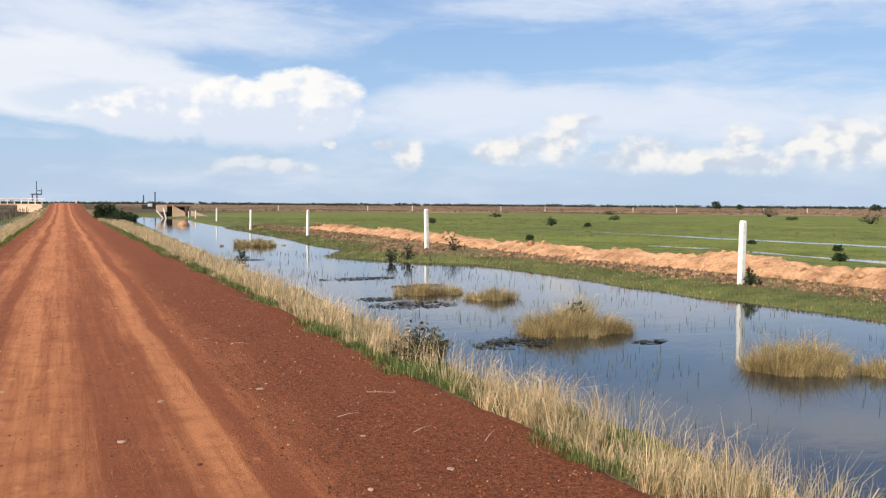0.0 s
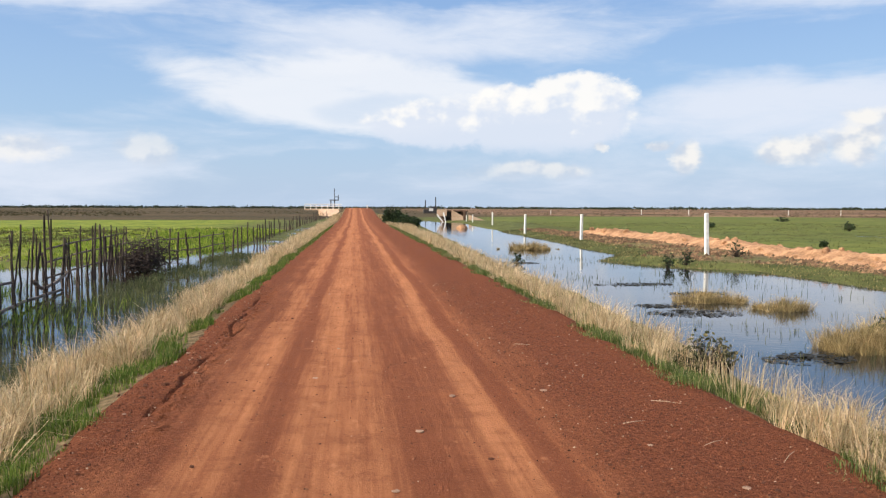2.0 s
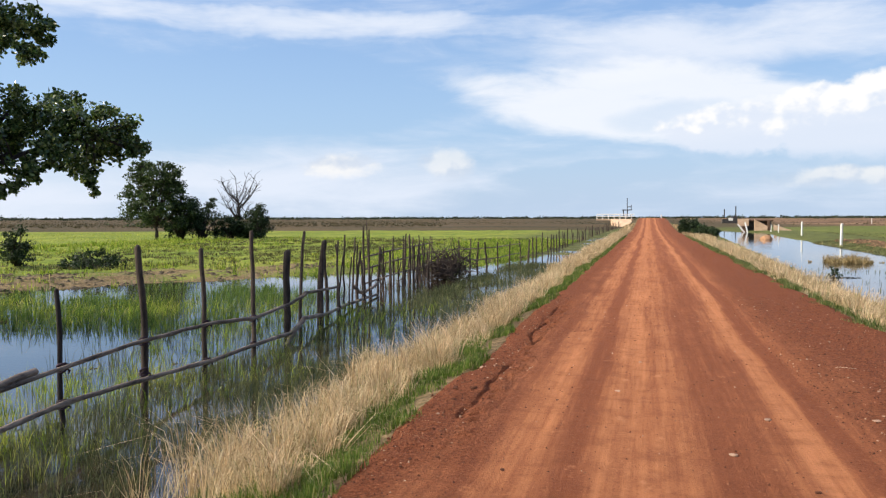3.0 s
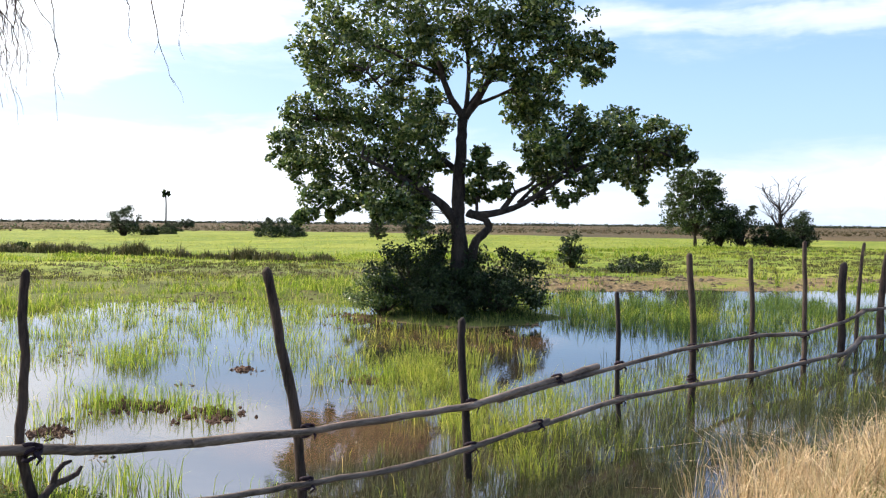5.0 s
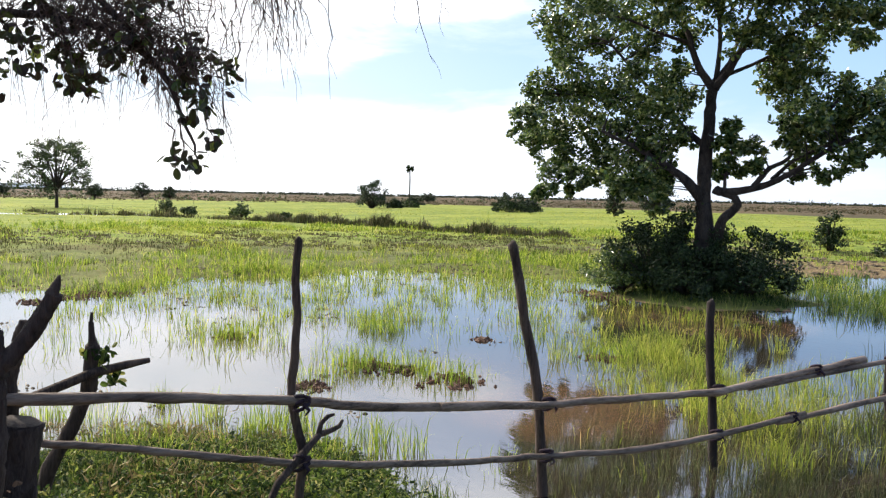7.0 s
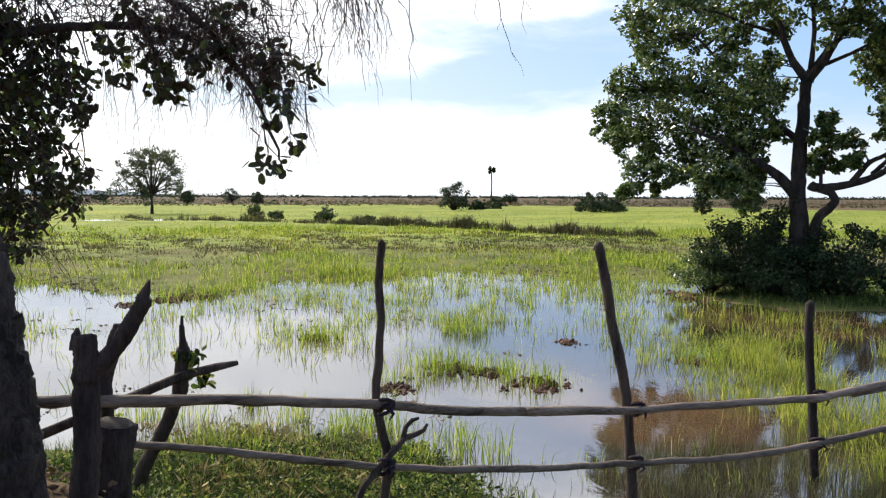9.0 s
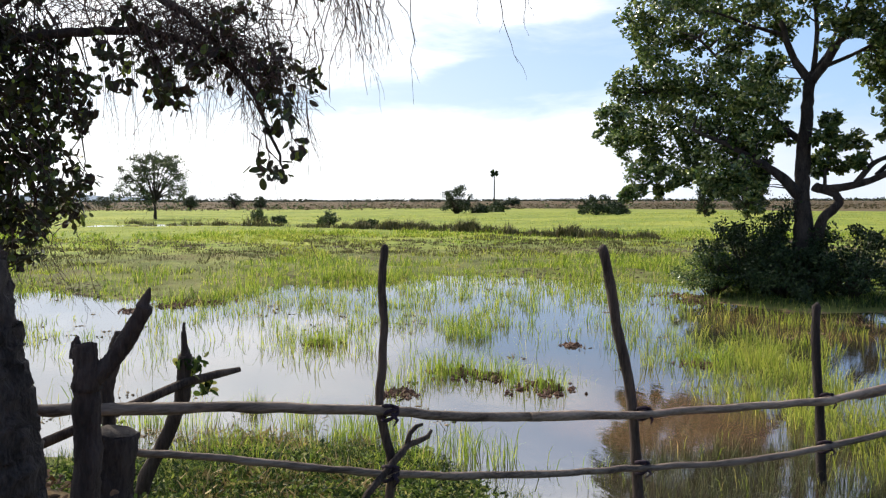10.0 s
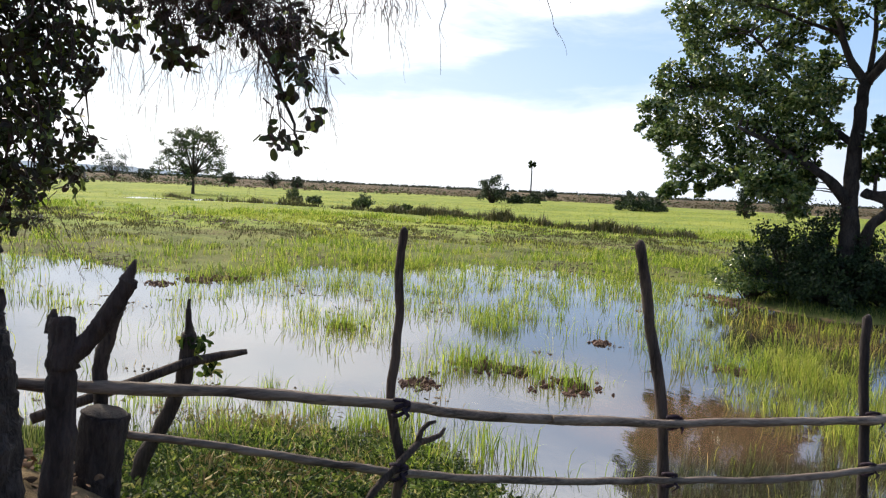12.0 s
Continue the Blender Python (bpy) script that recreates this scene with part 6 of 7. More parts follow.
# dry blond verge along both sides of the road
for side, seed in ((1, 1), (-1, 2)):
    cx, cy = scatter(1500 if side > 0 else 2500, 0, 1, 0.5, 130, 300 + seed, 1.9)
    if side > 0:
        cx = 3.12 + (np.minimum(shore_right(cy) - 0.15, 4.05 + 0.014 * cy) - 3.12) * cx ** 1.2
    else:
        cx = -2.45 + (np.maximum(near_shore_left(cy), -3.9) - 0.05 + 2.45) * cx
    keep = g.random(len(cx)) < 0.04 + 0.96 * tuft_weights(cx, cy, 0.9, 310 + seed, 0.46, 0.54)
    if side < 0:
        keep &= cy > 4.5
    cx, cy = cx[keep], cy[keep]
    x, y, k = tufts(cx, cy, 38, 0.085, 315 + seed)
    size = g.uniform(0.35, 1.4, len(cx))[k]
    tall = (0.17 + 0.38 * vnoise(x, y, 1.1, 320 + seed)) * size * (0.82 if side > 0 else 1.1)
    blades("dry_grass", on_land(x, y), tall, 0.0024 + 0.00034 * y, m_straw, "dry blond grass along the road's edge", 330 + seed, 0.9, (0.12, 0.0), head=0.3, away=((x - cx[k]) * 4.5 + g.normal(0, 0.36, len(cx))[k], (y - cy[k]) * 4.5 + g.normal(0, 0.36, len(cx))[k]))
    x, y = scatter(7000, 0, 1, 0.5, 60, 335 + seed, 2.0)
    x = 3.2 + (np.minimum(shore_right(y), 4.2 + 0.014 * y) - 0.05 - 3.2) * x if side > 0 else -2.6 + (np.maximum(near_shore_left(y), -4.0) + 2.6) * x
    blades("dry_grass_stalks", on_land(x, y)[(y > 4.5) | (side > 0)], 0.42, 0.0014 + 0.00032 * y[(y > 4.5) | (side > 0)], m_straw, "thin pale seed stalks above the verge", 337 + seed, 0.5, (0.15, 0.03))
    x, y = scatter(70000, 0, 1, 0.5, 75, 340 + seed, 2.2)
    x = (2.72 + 1.0 * x ** 1.3 + 0.48 * sstep(vnoise(0, y, 0.6, 350, 4), 0.40, 0.66)) if side > 0 else (-2.02 - 0.75 * x ** 1.3 - 0.40 * sstep(vnoise(0, y, 0.6, 351, 4), 0.40, 0.66))
    keep = g.random(len(x)) < 0.25 + 0.75 * tuft_weights(x, y, 0.30, 353, 0.38, 0.56)
    x, y = x[keep], y[keep]
    blades("verge_grass", on_land(x, y, 0.01 + 0.06 * ((x < 3.12) & (x > -2.18))), 0.02 + 0.15 * vnoise(x, y, 0.5, 352) ** 1.3, 0.0036 + 0.0005 * y, m_verge if side > 0 else m_lush, "short green grass at the road's edge", 360 + seed, 1.3)

# marsh tussocks standing in the ditch
for i, (x0, y0, rx_, ry_, n_, h_) in enumerate(((7.25, 11.2, 0.85, 0.55, 3400, 0.42), (7.9, 11.0, 0.45, 0.35, 1200, 0.36), (7.4, 17.3, 0.65, 0.45, 1800, 0.36), (8.3, 15.8, 0.55, 0.45, 1300, 0.34), (8.35, 7.55, 0.75, 0.50, 3600, 0.42), (9.0, 6.9, 0.4, 0.3, 900, 0.34), (8.3, 40.2, 1.2, 0.9, 1800, 0.42), (7.9, 17.0, 0.2, 0.2, 300, 0.3), (8.2, 12.3, 0.3, 0.3, 500, 0.5))):
    m_ = max(10, n_ // 30)
    r2, a = np.sqrt(g.random(m_)), g.uniform(0, 6.283, m_)
    lump = 0.35 + 1.25 * vnoise(np.cos(a) * 3 + i, np.sin(a) * 3, 1.0, 400 + i)
    x, y, k = tufts(x0 + rx_ * r2 * np.cos(a) * lump, y0 + ry_ * r2 * np.sin(a) * lump, 52, 0.11, 405 + i)
    n_, r2 = len(x), r2[k] * g.uniform(0.7, 1.2, m_)[k]
    blades("marsh_tussock", np.stack([x, y, np.full(n_, WATER - 0.02)], 1), h_ * (1.1 - 0.6 * r2 ** 2) * (0.45 + 1.0 * vnoise(x, y, 0.38, 408 + i)) * g.uniform(0.4, 1.25, m_)[k], 0.0026 + 0.0003 * y0, m_tan, "tan marsh grass tussock standing in the ditch water", 410 + i, 1.5, (0.25, 0.0), away=((x - x0) * 0.7, (y - y0) * 0.5), kind="", category="tussock")["group"] = "tussocks in the ditch"

# sprigs through the ditch water
x, y = scatter(5200, 5.0, 12.6, 3.5, 34, 431, 1.5)
keep = (x > shore_right(y) + 0.3) & (x < far_shore_right(y)) & (g.random(len(x)) < tuft_weights(x, y, 1.3, 433, 0.42, 0.7))
blades("water_sprigs", np.stack([x, y, np.full(len(x), WATER)], 1)[keep], 0.11, 0.005 + 0.0003 * y[keep], m_murky, "sparse grass sprigs rising from the ditch water", 434, 0.5)
# far bank of the ditch, green at the water and dull above
x, y = scatter(40000, 0, 1, 3, 70, 441, 1.7)
x = far_shore_right(y) - 0.35 + 3.4 * x ** 1.3
top = 1 - sstep(x, far_shore_right(y) + 1.2, far_shore_right(y) + 2.6)
green_ = g.random(len(x)) < 0.12 + 0.5 * top
blades("bank_grass", on_land(x, y)[green_], 0.04 + 0.07 * vnoise(x, y, 0.9, 443)[green_], 0.004 + 0.0004 * y[green_], m_ditchside, "rank green grass on the ditch bank", 444, 0.9)
dull_ = ~green_ & (vnoise(x, y, 0.8, 442) > 0.5)
blades("bank_stubble", on_land(x, y)[dull_], 0.05, 0.004 + 0.0004 * y[dull_], m_tan, "dry stubble on the ditch bank", 445, 0.8)
# broken brown soil between the grass and the clay ridge
n_ = 9000
y = 4 + 66 * g.random(n_) ** 1.5
x = far_shore_right(y) + 1.5 + (15.9 - far_shore_right(y) - 1.5) * g.random(n_) ** 0.8
keep = (vnoise(x, y, 0.9, 446) > 0.42) & (x > far_shore_right(y) + 0.9) & (x < 16.4)
x, y = x[keep], y[keep]
o_ = np.array([(1, 0, 0), (0.3, 0.9, 0), (-0.8, 0.6, 0), (-0.9, -0.5, 0), (0.2, -1, 0), (0, 0, 0.8), (0.4, 0.2, 0.6)], float)
k_ = np.array([(0, 1, 6), (1, 5, 6), (1, 2, 5), (2, 3, 5), (3, 4, 5), (4, 0, 6), (4, 6, 5)])
s_ = g.uniform(0.02, 0.09, len(x)) * (1 + y / 90)
v = o_[None] * (s_[:, None] * g.uniform(0.6, 1.4, (len(x), 7)))[:, :, None] + on_land(x, y, -0.005)[:, None, :]
tagged(new("soil_rubble", mesh_arrays("soil_rubble", v.reshape(-1, 3), (k_[None] + (np.arange(len(x)) * 7)[:, None, None]).ravel(), np.full(len(x) * 7, 3), m_soil)), "broken brown soil on the slope of the ditch bank", "soil", kind="stuff")
# wet meadow beyond
x, y = scatter(28000, 19, 62, 8, 110, 451, 1.5)
keep = g.random(len(x)) < 0.2 + 0.8 * tuft_weights(x, y, 2.4, 452, 0.35, 0.6)
blades("meadow_grass", on_land(x, y)[keep], 0.07, 0.014 + 0.0006 * y[keep], m_bank, "short green grass of the wet meadow", 453, 0.7)

# flooded paddy: shoots in tufts that stand in the water
def paddy(name, n, per, box_, seed, mat, h, wdt, scale, lo, hi, label, radius=0.16):
    cx, cy = scatter(n, *box_, seed)
    keep = (cx < near_shore_left(cy) + 0.2) & (cx > far_shore_left(cy) - 0.6) & (g.random(n) < tuft_weights(cx, cy, scale, seed + 1, lo, hi))
    keep &= np.hypot(cx + 14.0, cy - 12.4) > 2.0
    cx, cy = cx[keep], cy[keep]
    x, y, k = tufts(cx, cy, per, radius, seed + 5)
    z = np.maximum(land(x, y), WATER) - 0.01
    size = g.uniform(0.6, 1.3, len(cx))[k] if len(cx) else 1.0
    return blades(name, np.stack([x, y, z], 1), h * size, (wdt + 0.00030 * np.hypot(x, y)) * g.uniform(0.6, 1.2, len(x)), mat, label, seed + 3, 0.75, (0.10, 0.04), away=((x - cx[k]) / radius * 0.45, (y - cy[k]) / radius * 0.45))


# where the shoots stand thick or leave the water open: bearing, distance, half widths, amount
THICK = [(80.0, 12.6, 3.8, 1.6, 0.9), (67.6, 13.4, 2.3, 1.8, 1.0), (70.7, 13.0, 6.2, 1.1, 0.5), (71.4, 9.8, 1.7, 0.5, 0.9), (66.9, 9.3, 1.9, 0.6, 0.5), (58.4, 12.4, 2.2, 2.0, 0.6), (56.1, 10.7, 2.2, 0.7, 0.4), (48.8, 14.2, 5.0, 1.8, 0.55), (49.8, 11.0, 4.6, 1.7, 0.50), (46.0, 8.3, 3.6, 1.4, 0.4), (38.6, 8.8, 5.5, 1.6, 0.3), (33.9, 10.4, 6.1, 1.9, 0.45), (90.6, 11.2, 1.2, 1.4, 0.7), (69.2, 6.0, 5.5, 0.5, 0.6), (78.1, 11.1, 1.9, 0.8, 0.5)]
OPEN = [(82.6, 9.5, 6.2, 1.1, -0.35), (67.2, 7.7, 6.0, 1.1, -1.0), (63.1, 10.8, 2.1, 1.2, -0.4), (94.4, 17.7, 4.6, 2.7, -0.7), (57.0, 8.2, 3.6, 1.0, -0.7), (39.0, 13.6, 5.5, 2.6, -0.9), (44.0, 10.6, 2.0, 1.0, -0.5)]


def paddy_cover(x, y):
    b, d = np.degrees(np.arctan2(-(x + 0.5), y + 0.1)), np.hypot(x + 0.5, y + 0.1)
    out = 0.10 + 0.24 * sstep(vnoise(x, y, 1.5, 590, 3), 0.46, 0.62) + 0.30 * sstep(d, 14.0, 17.0)
    for b0, d0, wb, wd, amount in THICK + OPEN:
        out = out + amount * np.exp(-(((b - b0) / wb) ** 2 + ((d - d0) / wd) ** 2) ** 1.5)
    return np.clip(out, 0, 1) * (0.14 + 0.86 * tuft_weights(x, y, 0.6, 592, 0.45, 0.60))


def paddy_shoots(n, per, box_, seed, mat, h, wdt, label, radius, share):
    cx, cy = scatter(n, *box_, seed)
    keep = (cx < near_shore_left(cy) + 0.1) & (cx > far_shore_left(cy) - 0.8) & (g.random(n) < share * paddy_cover(cx, cy)) & (np.hypot(cx + 14.0, cy - 12.4) > 2.2)
    cx, cy = cx[keep], cy[keep]
    x, y, k = tufts(cx, cy, per, radius, seed + 5)
    size = g.uniform(0.45, 1.35, len(cx))[k]
    lean_ = g.normal(0, 0.25, (len(cx), 2))[k]
    return blades("paddy_grass", np.stack([x, y, np.maximum(land(x, y), WATER) - 0.01], 1), h * size, (wdt + 0.00046 * np.hypot(x, y)) * g.uniform(0.6, 1.25, len(x)), mat, label, seed + 3, 0.7, (0.08, 0.03), away=((x - cx[k]) / radius * 0.35 + lean_[:, 0], (y - cy[k]) / radius * 0.35 + lean_[:, 1]))


paddy_shoots(26000, 9, (-24, -4.5, -8, 18), 500, m_green, 0.25, 0.0022, "thin green shoots standing in the flooded paddy", 0.16, 0.62)
paddy_shoots(9000, 8, (-24, -4.5, -8, 18), 505, m_lime, 0.27, 0.0026, "pale green shoots standing in the flooded paddy", 0.20, 0.40)
paddy_shoots(7000, 4, (-24, -4.5, -8, 18), 508, m_murky, 0.15, 0.0022, "thin dull shoots standing in the flooded paddy", 0.22, 0.40)
paddy("paddy_grass", 300, 11, (-7.6, -4.8, 4.6, 9.5), 515, m_lime, 0.22, 0.0030, 1.0, 0.40, 0.58, "lush green shoots standing in the water by the fence", 0.22)
paddy("paddy_reeds", 2300, 14, (-5.9, -3.3, 4.2, 36), 520, m_murky, 0.18, 0.0026, 0.9, 0.36, 0.56, "dark green reeds standing in water along the fence", 0.2)
paddy("paddy_reeds", 1350, 13, (-6.0, -3.5, 3.0, 11.0), 522, m_murky, 0.20, 0.0026, 0.9, 0.32, 0.52, "dull green reeds in the dark water below the verge", 0.18)
paddy("paddy_reeds", 420, 12, (-8.2, -5.4, 6.0, 30), 525, m_murky, 0.26, 0.003, 1.4, 0.42, 0.60, "green shoots standing in water along the fence", 0.2)
paddy("paddy_reeds", 1200, 14, (-16.0, -8.0, 13.0, 22), 530, m_reed, 0.32, 0.004, 1.8, 0.42, 0.56, "dark green reeds in the water beyond the tree", 0.25)
for i, (x0, y0, n_) in enumerate(((-9.75, 3.05, 260), (-9.45, 3.5, 150), (-8.75, 3.75, 160), (-9.3, 2.5, 60), (-12.4, 2.1, 200), (-12.2, 4.2, 220), (-9.2, 6.3, 160), (-7.4, 1.6, 200), (-6.6, 2.2, 160))):
    r2, a = 0.32 * np.sqrt(g.random(n_)), g.uniform(0, 6.283, n_)
    blades("paddy_tuft", np.stack([x0 + r2 * np.cos(a) * 1.3, y0 + r2 * np.sin(a), np.full(n_, WATER)], 1), 0.27, 0.007, m_green, "bright green tuft on a mud lump in the paddy", 535 + i, 0.7, kind="", category="tuft")["group"] = "tufts in the paddy"
# sunlit yellow-green tufts crowded in the shallows between the tree and the fence
b_, d_ = np.radians(np.concatenate([g.normal(50.5, 3.4, 58), g.normal(43.0, 2.6, 26)])), np.concatenate([g.normal(10.8, 1.1, 58), g.normal(8.0, 0.7, 26)])
cx, cy = -0.5 - np.sin(b_) * d_, -0.1 + np.cos(b_) * d_
x, y, k = tufts(cx, cy, 34, 0.17, 551)
blades("paddy_grass", np.stack([x, y, np.full(len(x), WATER - 0.01)], 1), 0.26 * g.uniform(0.5, 1.3, len(cx))[k], 0.0075, m_lime, "sunlit yellow-green tufts in the shallows by the fence", 553, 0.8, away=((x - cx[k]) * 2.6, (y - cy[k]) * 2.6))
# grown-over bank at the near trunk
x, y = scatter(20000, -7.6, -4.6, -1.6, 2.2, 541)
keep = (g.random(len(x)) < tuft_weights(x, y, 0.5, 542, 0.3, 0.6)) & (np.hypot(x + 4.3, y + 0.75) > 0.7)
blades("bank_weeds", on_land(x, y)[keep], 0.08 + 0.20 * vnoise(x, y, 0.6, 544)[keep] ** 1.5, 0.0045, m_weed, "lush weeds on the bank below the tree", 543, 0.8)
cc = [(float(px), float(py), land_at(px, py) + 0.09) for px, py in zip(*scatter(330, -6.9, -4.75, -0.9, 1.9, 546))]
tagged(new("bank_creeper", leaves_mesh("bank_creeper", cc, [(0.14, 0.14, 0.07)] * len(cc), 30000, 0.036, m_weed, 547, 0.1, 0.42, 2)), "low dark leafy creeper covering the bank", "creeper", kind="stuff")
cc = [(float(px), float(py), land_at(px, py) + 0.05) for px, py in zip(*scatter(60, -6.3, -4.9, 0.0, 1.2, 548))]
tagged(new("dead_litter", leaves_mesh("dead_litter", cc, [(0.16, 0.16, 0.08)] * len(cc), 1700, 0.11, m_tan, 549, 0.0, 0.05, 1)), "dead brown stems among the bank weeds", "litter", kind="stuff")
cc = [(float(px), float(py), land_at(px, py) + 0.02) for px, py in zip(*scatter(90, -4.6, -3.2, -1.4, 0.1, 573))]
tagged(new("leaf_litter", leaves_mesh("leaf_litter", cc, [(0.12, 0.12, 0.02)] * len(cc), 900, 0.04, m_soil, 574, 0.0, 0.6, 2, 0.7)), "dry brown leaves and twigs on the mound under the tree", "litter", kind="stuff")
# bright grass clumps among the weeds at the water's edge
# dead brown stalks trodden down behind the lower rail
cc = [(float(px), float(py), max(land_at(px, py), WATER) + 0.03) for px, py in zip(-7.0 + g.normal(0, 0.32, 60), 0.7 + g.normal(0, 0.38, 60))]
tagged(new("dead_litter", leaves_mesh("dead_litter", cc, [(0.16, 0.16, 0.05)] * len(cc), 2600, 0.10, m_tan, 577, 0.0, 0.06, 1)), "dead brown stalks trodden into the water's edge", "litter", kind="stuff")
cx, cy = np.array([-6.6, -6.3, -6.9, -7.0, -6.2, -6.0, -7.3, -6.5, -7.75, -7.45, -8.4, -7.9, -8.2, -7.5, -8.0, -8.6]), np.array([0.45, 0.75, 1.0, 0.2, 1.3, 1.7, 0.7, 1.6, 0.6, 1.35, -0.3, 1.0, 0.1, 0.3, -0.6, 0.7])
x, y, k = tufts(cx, cy, 90, 0.19, 571)
blades("waterside_grass", np.maximum(on_land(x, y), (-1e3, -1e3, WATER - 0.01)), 0.27 * g.uniform(0.6, 1.25, len(cx))[k], 0.006, m_green, "bright green grass clumps at the water's edge", 572, 0.5, away=((x - cx[k]) * 2.0, (y - cy[k]) * 2.0))
# field behind the paddy
x, y = scatter(150000, 0, 1, -26, 70, 551)
x = far_shore_left(y) + 0.6 - 28 * x ** 1.7
keep = g.random(len(x)) < 0.05 + 0.95 * tuft_weights(x * 0.5, y, 1.1, 552, 0.44, 0.62)
x, y = x[keep], y[keep]
out_ = far_shore_left(y) - x
keep = (g.random(len(x)) > 0.92 * sstep(-x, 11, 14) * (1 - sstep(-x, 27, 33)) * sstep(y, 16, 19) * (1 - sstep(y, 33, 42)))
x, y, out_ = x[keep], y[keep], out_[keep]
weedy = vnoise(x * 0.4, y, 2.2, 555) + 0.35 * sstep(out_, 4.0, 7.0) * (1 - sstep(out_, 14, 19)) > 0.62
fresh = ~weedy
away_ = np.hypot(x, y)
blades("bank_grass", on_land(x, y)[fresh], (0.10 + 0.22 * vnoise(x, y, 1.2, 553) ** 2)[fresh], (0.004 + 0.00045 * away_)[fresh], m_green, "fresh grass on the paddy's far bank", 556, 0.9, (0.1, 0.05))
blades("bank_weeds", on_land(x, y)[weedy], (0.06 + 0.12 * vnoise(x, y, 1.2, 557) ** 2)[weedy], (0.005 + 0.0005 * away_)[weedy], m_bank, "dull weeds on the paddy's far bank", 558, 1.1)
# ragged tufts over the far bank: fresh by the water, dull and weedy behind
cx, cy = scatter(15000, 0, 1, -30, 62, 595)
cx = far_shore_left(cy) + 0.3 - 32 * cx ** 1.25
out_ = far_shore_left(cy) - cx
corner = sstep(-cx, 11, 14) * (1 - sstep(-cx, 27, 33)) * sstep(cy, 16, 19) * (1 - sstep(cy, 33, 42)) * (1 - sstep(out_, 4.0, 7.5))
keep = g.random(len(cx)) < (0.10 + 0.90 * tuft_weights(cx * 0.6, cy, 1.6, 596, 0.42, 0.58)) * (1 - 0.9 * corner)
cx, cy, out_ = cx[keep], cy[keep], out_[keep]
band = vnoise(cx * 0.35, cy, 2.4, 597) + 0.5 * sstep(out_, 5.5, 8.5) * (1 - sstep(out_, 22, 27))
for pick, mat_, hh, name_, label_, sd in ((band < 0.62, m_green, 0.30, "bank_tufts", "bright ragged grass tufts on the paddy's far bank", 1), ((band >= 0.62) & (band < 0.86), m_lime, 0.17, "bank_tufts", "yellowish grass tufts on the paddy's far bank", 2), (band >= 0.74, m_bank, 0.14, "weed_tufts", "dull brown-green weed tufts on the field bank", 3)):
    x, y, k = tufts(cx[pick], cy[pick], 13, 0.24, 598 + sd)
    away_ = np.hypot(x, y)
    blades(name_, on_land(x, y), hh * g.uniform(0.4, 1.3, pick.sum())[k], 0.004 + 0.0006 * away_, mat_, label_, 602 + sd, 0.9, (0.1, 0.05), away=((x - cx[pick][k]) * 2.0, (y - cy[pick][k]) * 2.0))
x, y = scatter(17000, 0, 1, -45, 90, 567)
x = -44 - 60 * x ** 1.3
blades("field_grass", on_land(x, y), 0.05 + 0.12 * vnoise(x * 0.4, y, 3.0, 568) ** 2, 0.006 + 0.0006 * np.hypot(x, y), m_lime, "bright green grass of the open field", 569, 1.2)
x, y = scatter(26000, -17.2, -11.4, 9.4, 15.2, 565)
keep = (land(x, y) > WATER + 0.01) & (g.random(len(x)) < tuft_weights(x, y, 0.6, 568, 0.40, 0.6)) & (np.hypot(x + 14.2, y - 12.2) < 3.0)
blades("island_grass", on_land(x, y)[keep], 0.15, 0.008, m_weed, "grass on the low island round the tree", 566, 0.8)
# dark tussock rows along the old bund
n_ = 19000
t = g.random(n_)
x = np.interp(t, (0, 0.25, 0.5, 0.8, 1.0), (-34.5, -41.2, -48.2, -59.5, -78.0)) + g.normal(0, 0.45, n_)
y = np.interp(t, (0, 0.25, 0.5, 0.8, 1.0), (23.0, 19.9, 17.6, 11.4, -3.0)) + g.normal(0, 0.35, n_)
lump = vnoise(x, y, 0.8, 561, 4) * (0.6 + 0.85 * vnoise(x, y, 6.0, 563))
keep = lump > 0.46
blades("bund_tussocks", on_land(x, y)[keep], (0.14 + 1.6 * (lump - 0.44))[keep], 0.040, m_bund, "row of dark rank tussocks on an old bund", 562, 0.8)
# churned mud clods before the bund and on the bank's rim
def clod_strip(name, label, cx, cy, size, seed, mat):
    q = np.random.default_rng(seed)
    m = len(cx)
    o = np.array([(1, 0, 0), (0.3, 0.9, 0), (-0.8, 0.6, 0), (-0.9, -0.5, 0), (0.2, -1, 0), (0, 0, 0.8), (0.4, 0.2, 0.6)], float)
    t = np.array([(0, 1, 6), (1, 5, 6), (1, 2, 5), (2, 3, 5), (3, 4, 5), (4, 0, 6), (4, 6, 5)])
    s_ = size * q.uniform(0.4, 1.5, m)
    v = o[None] * (s_[:, None] * q.uniform(0.6, 1.4, (m, 7)))[:, :, None] * np.array((1.0, 1.0, 0.6)) + on_land(cx, cy, -0.01)[:, None, :]
    return tagged(new(name, mesh_arrays(name, v.reshape(-1, 3), (t[None] + (np.arange(m) * 7)[:, None, None]).ravel(), np.full(m * 7, 3), mat)), label, "clods", kind="stuff")


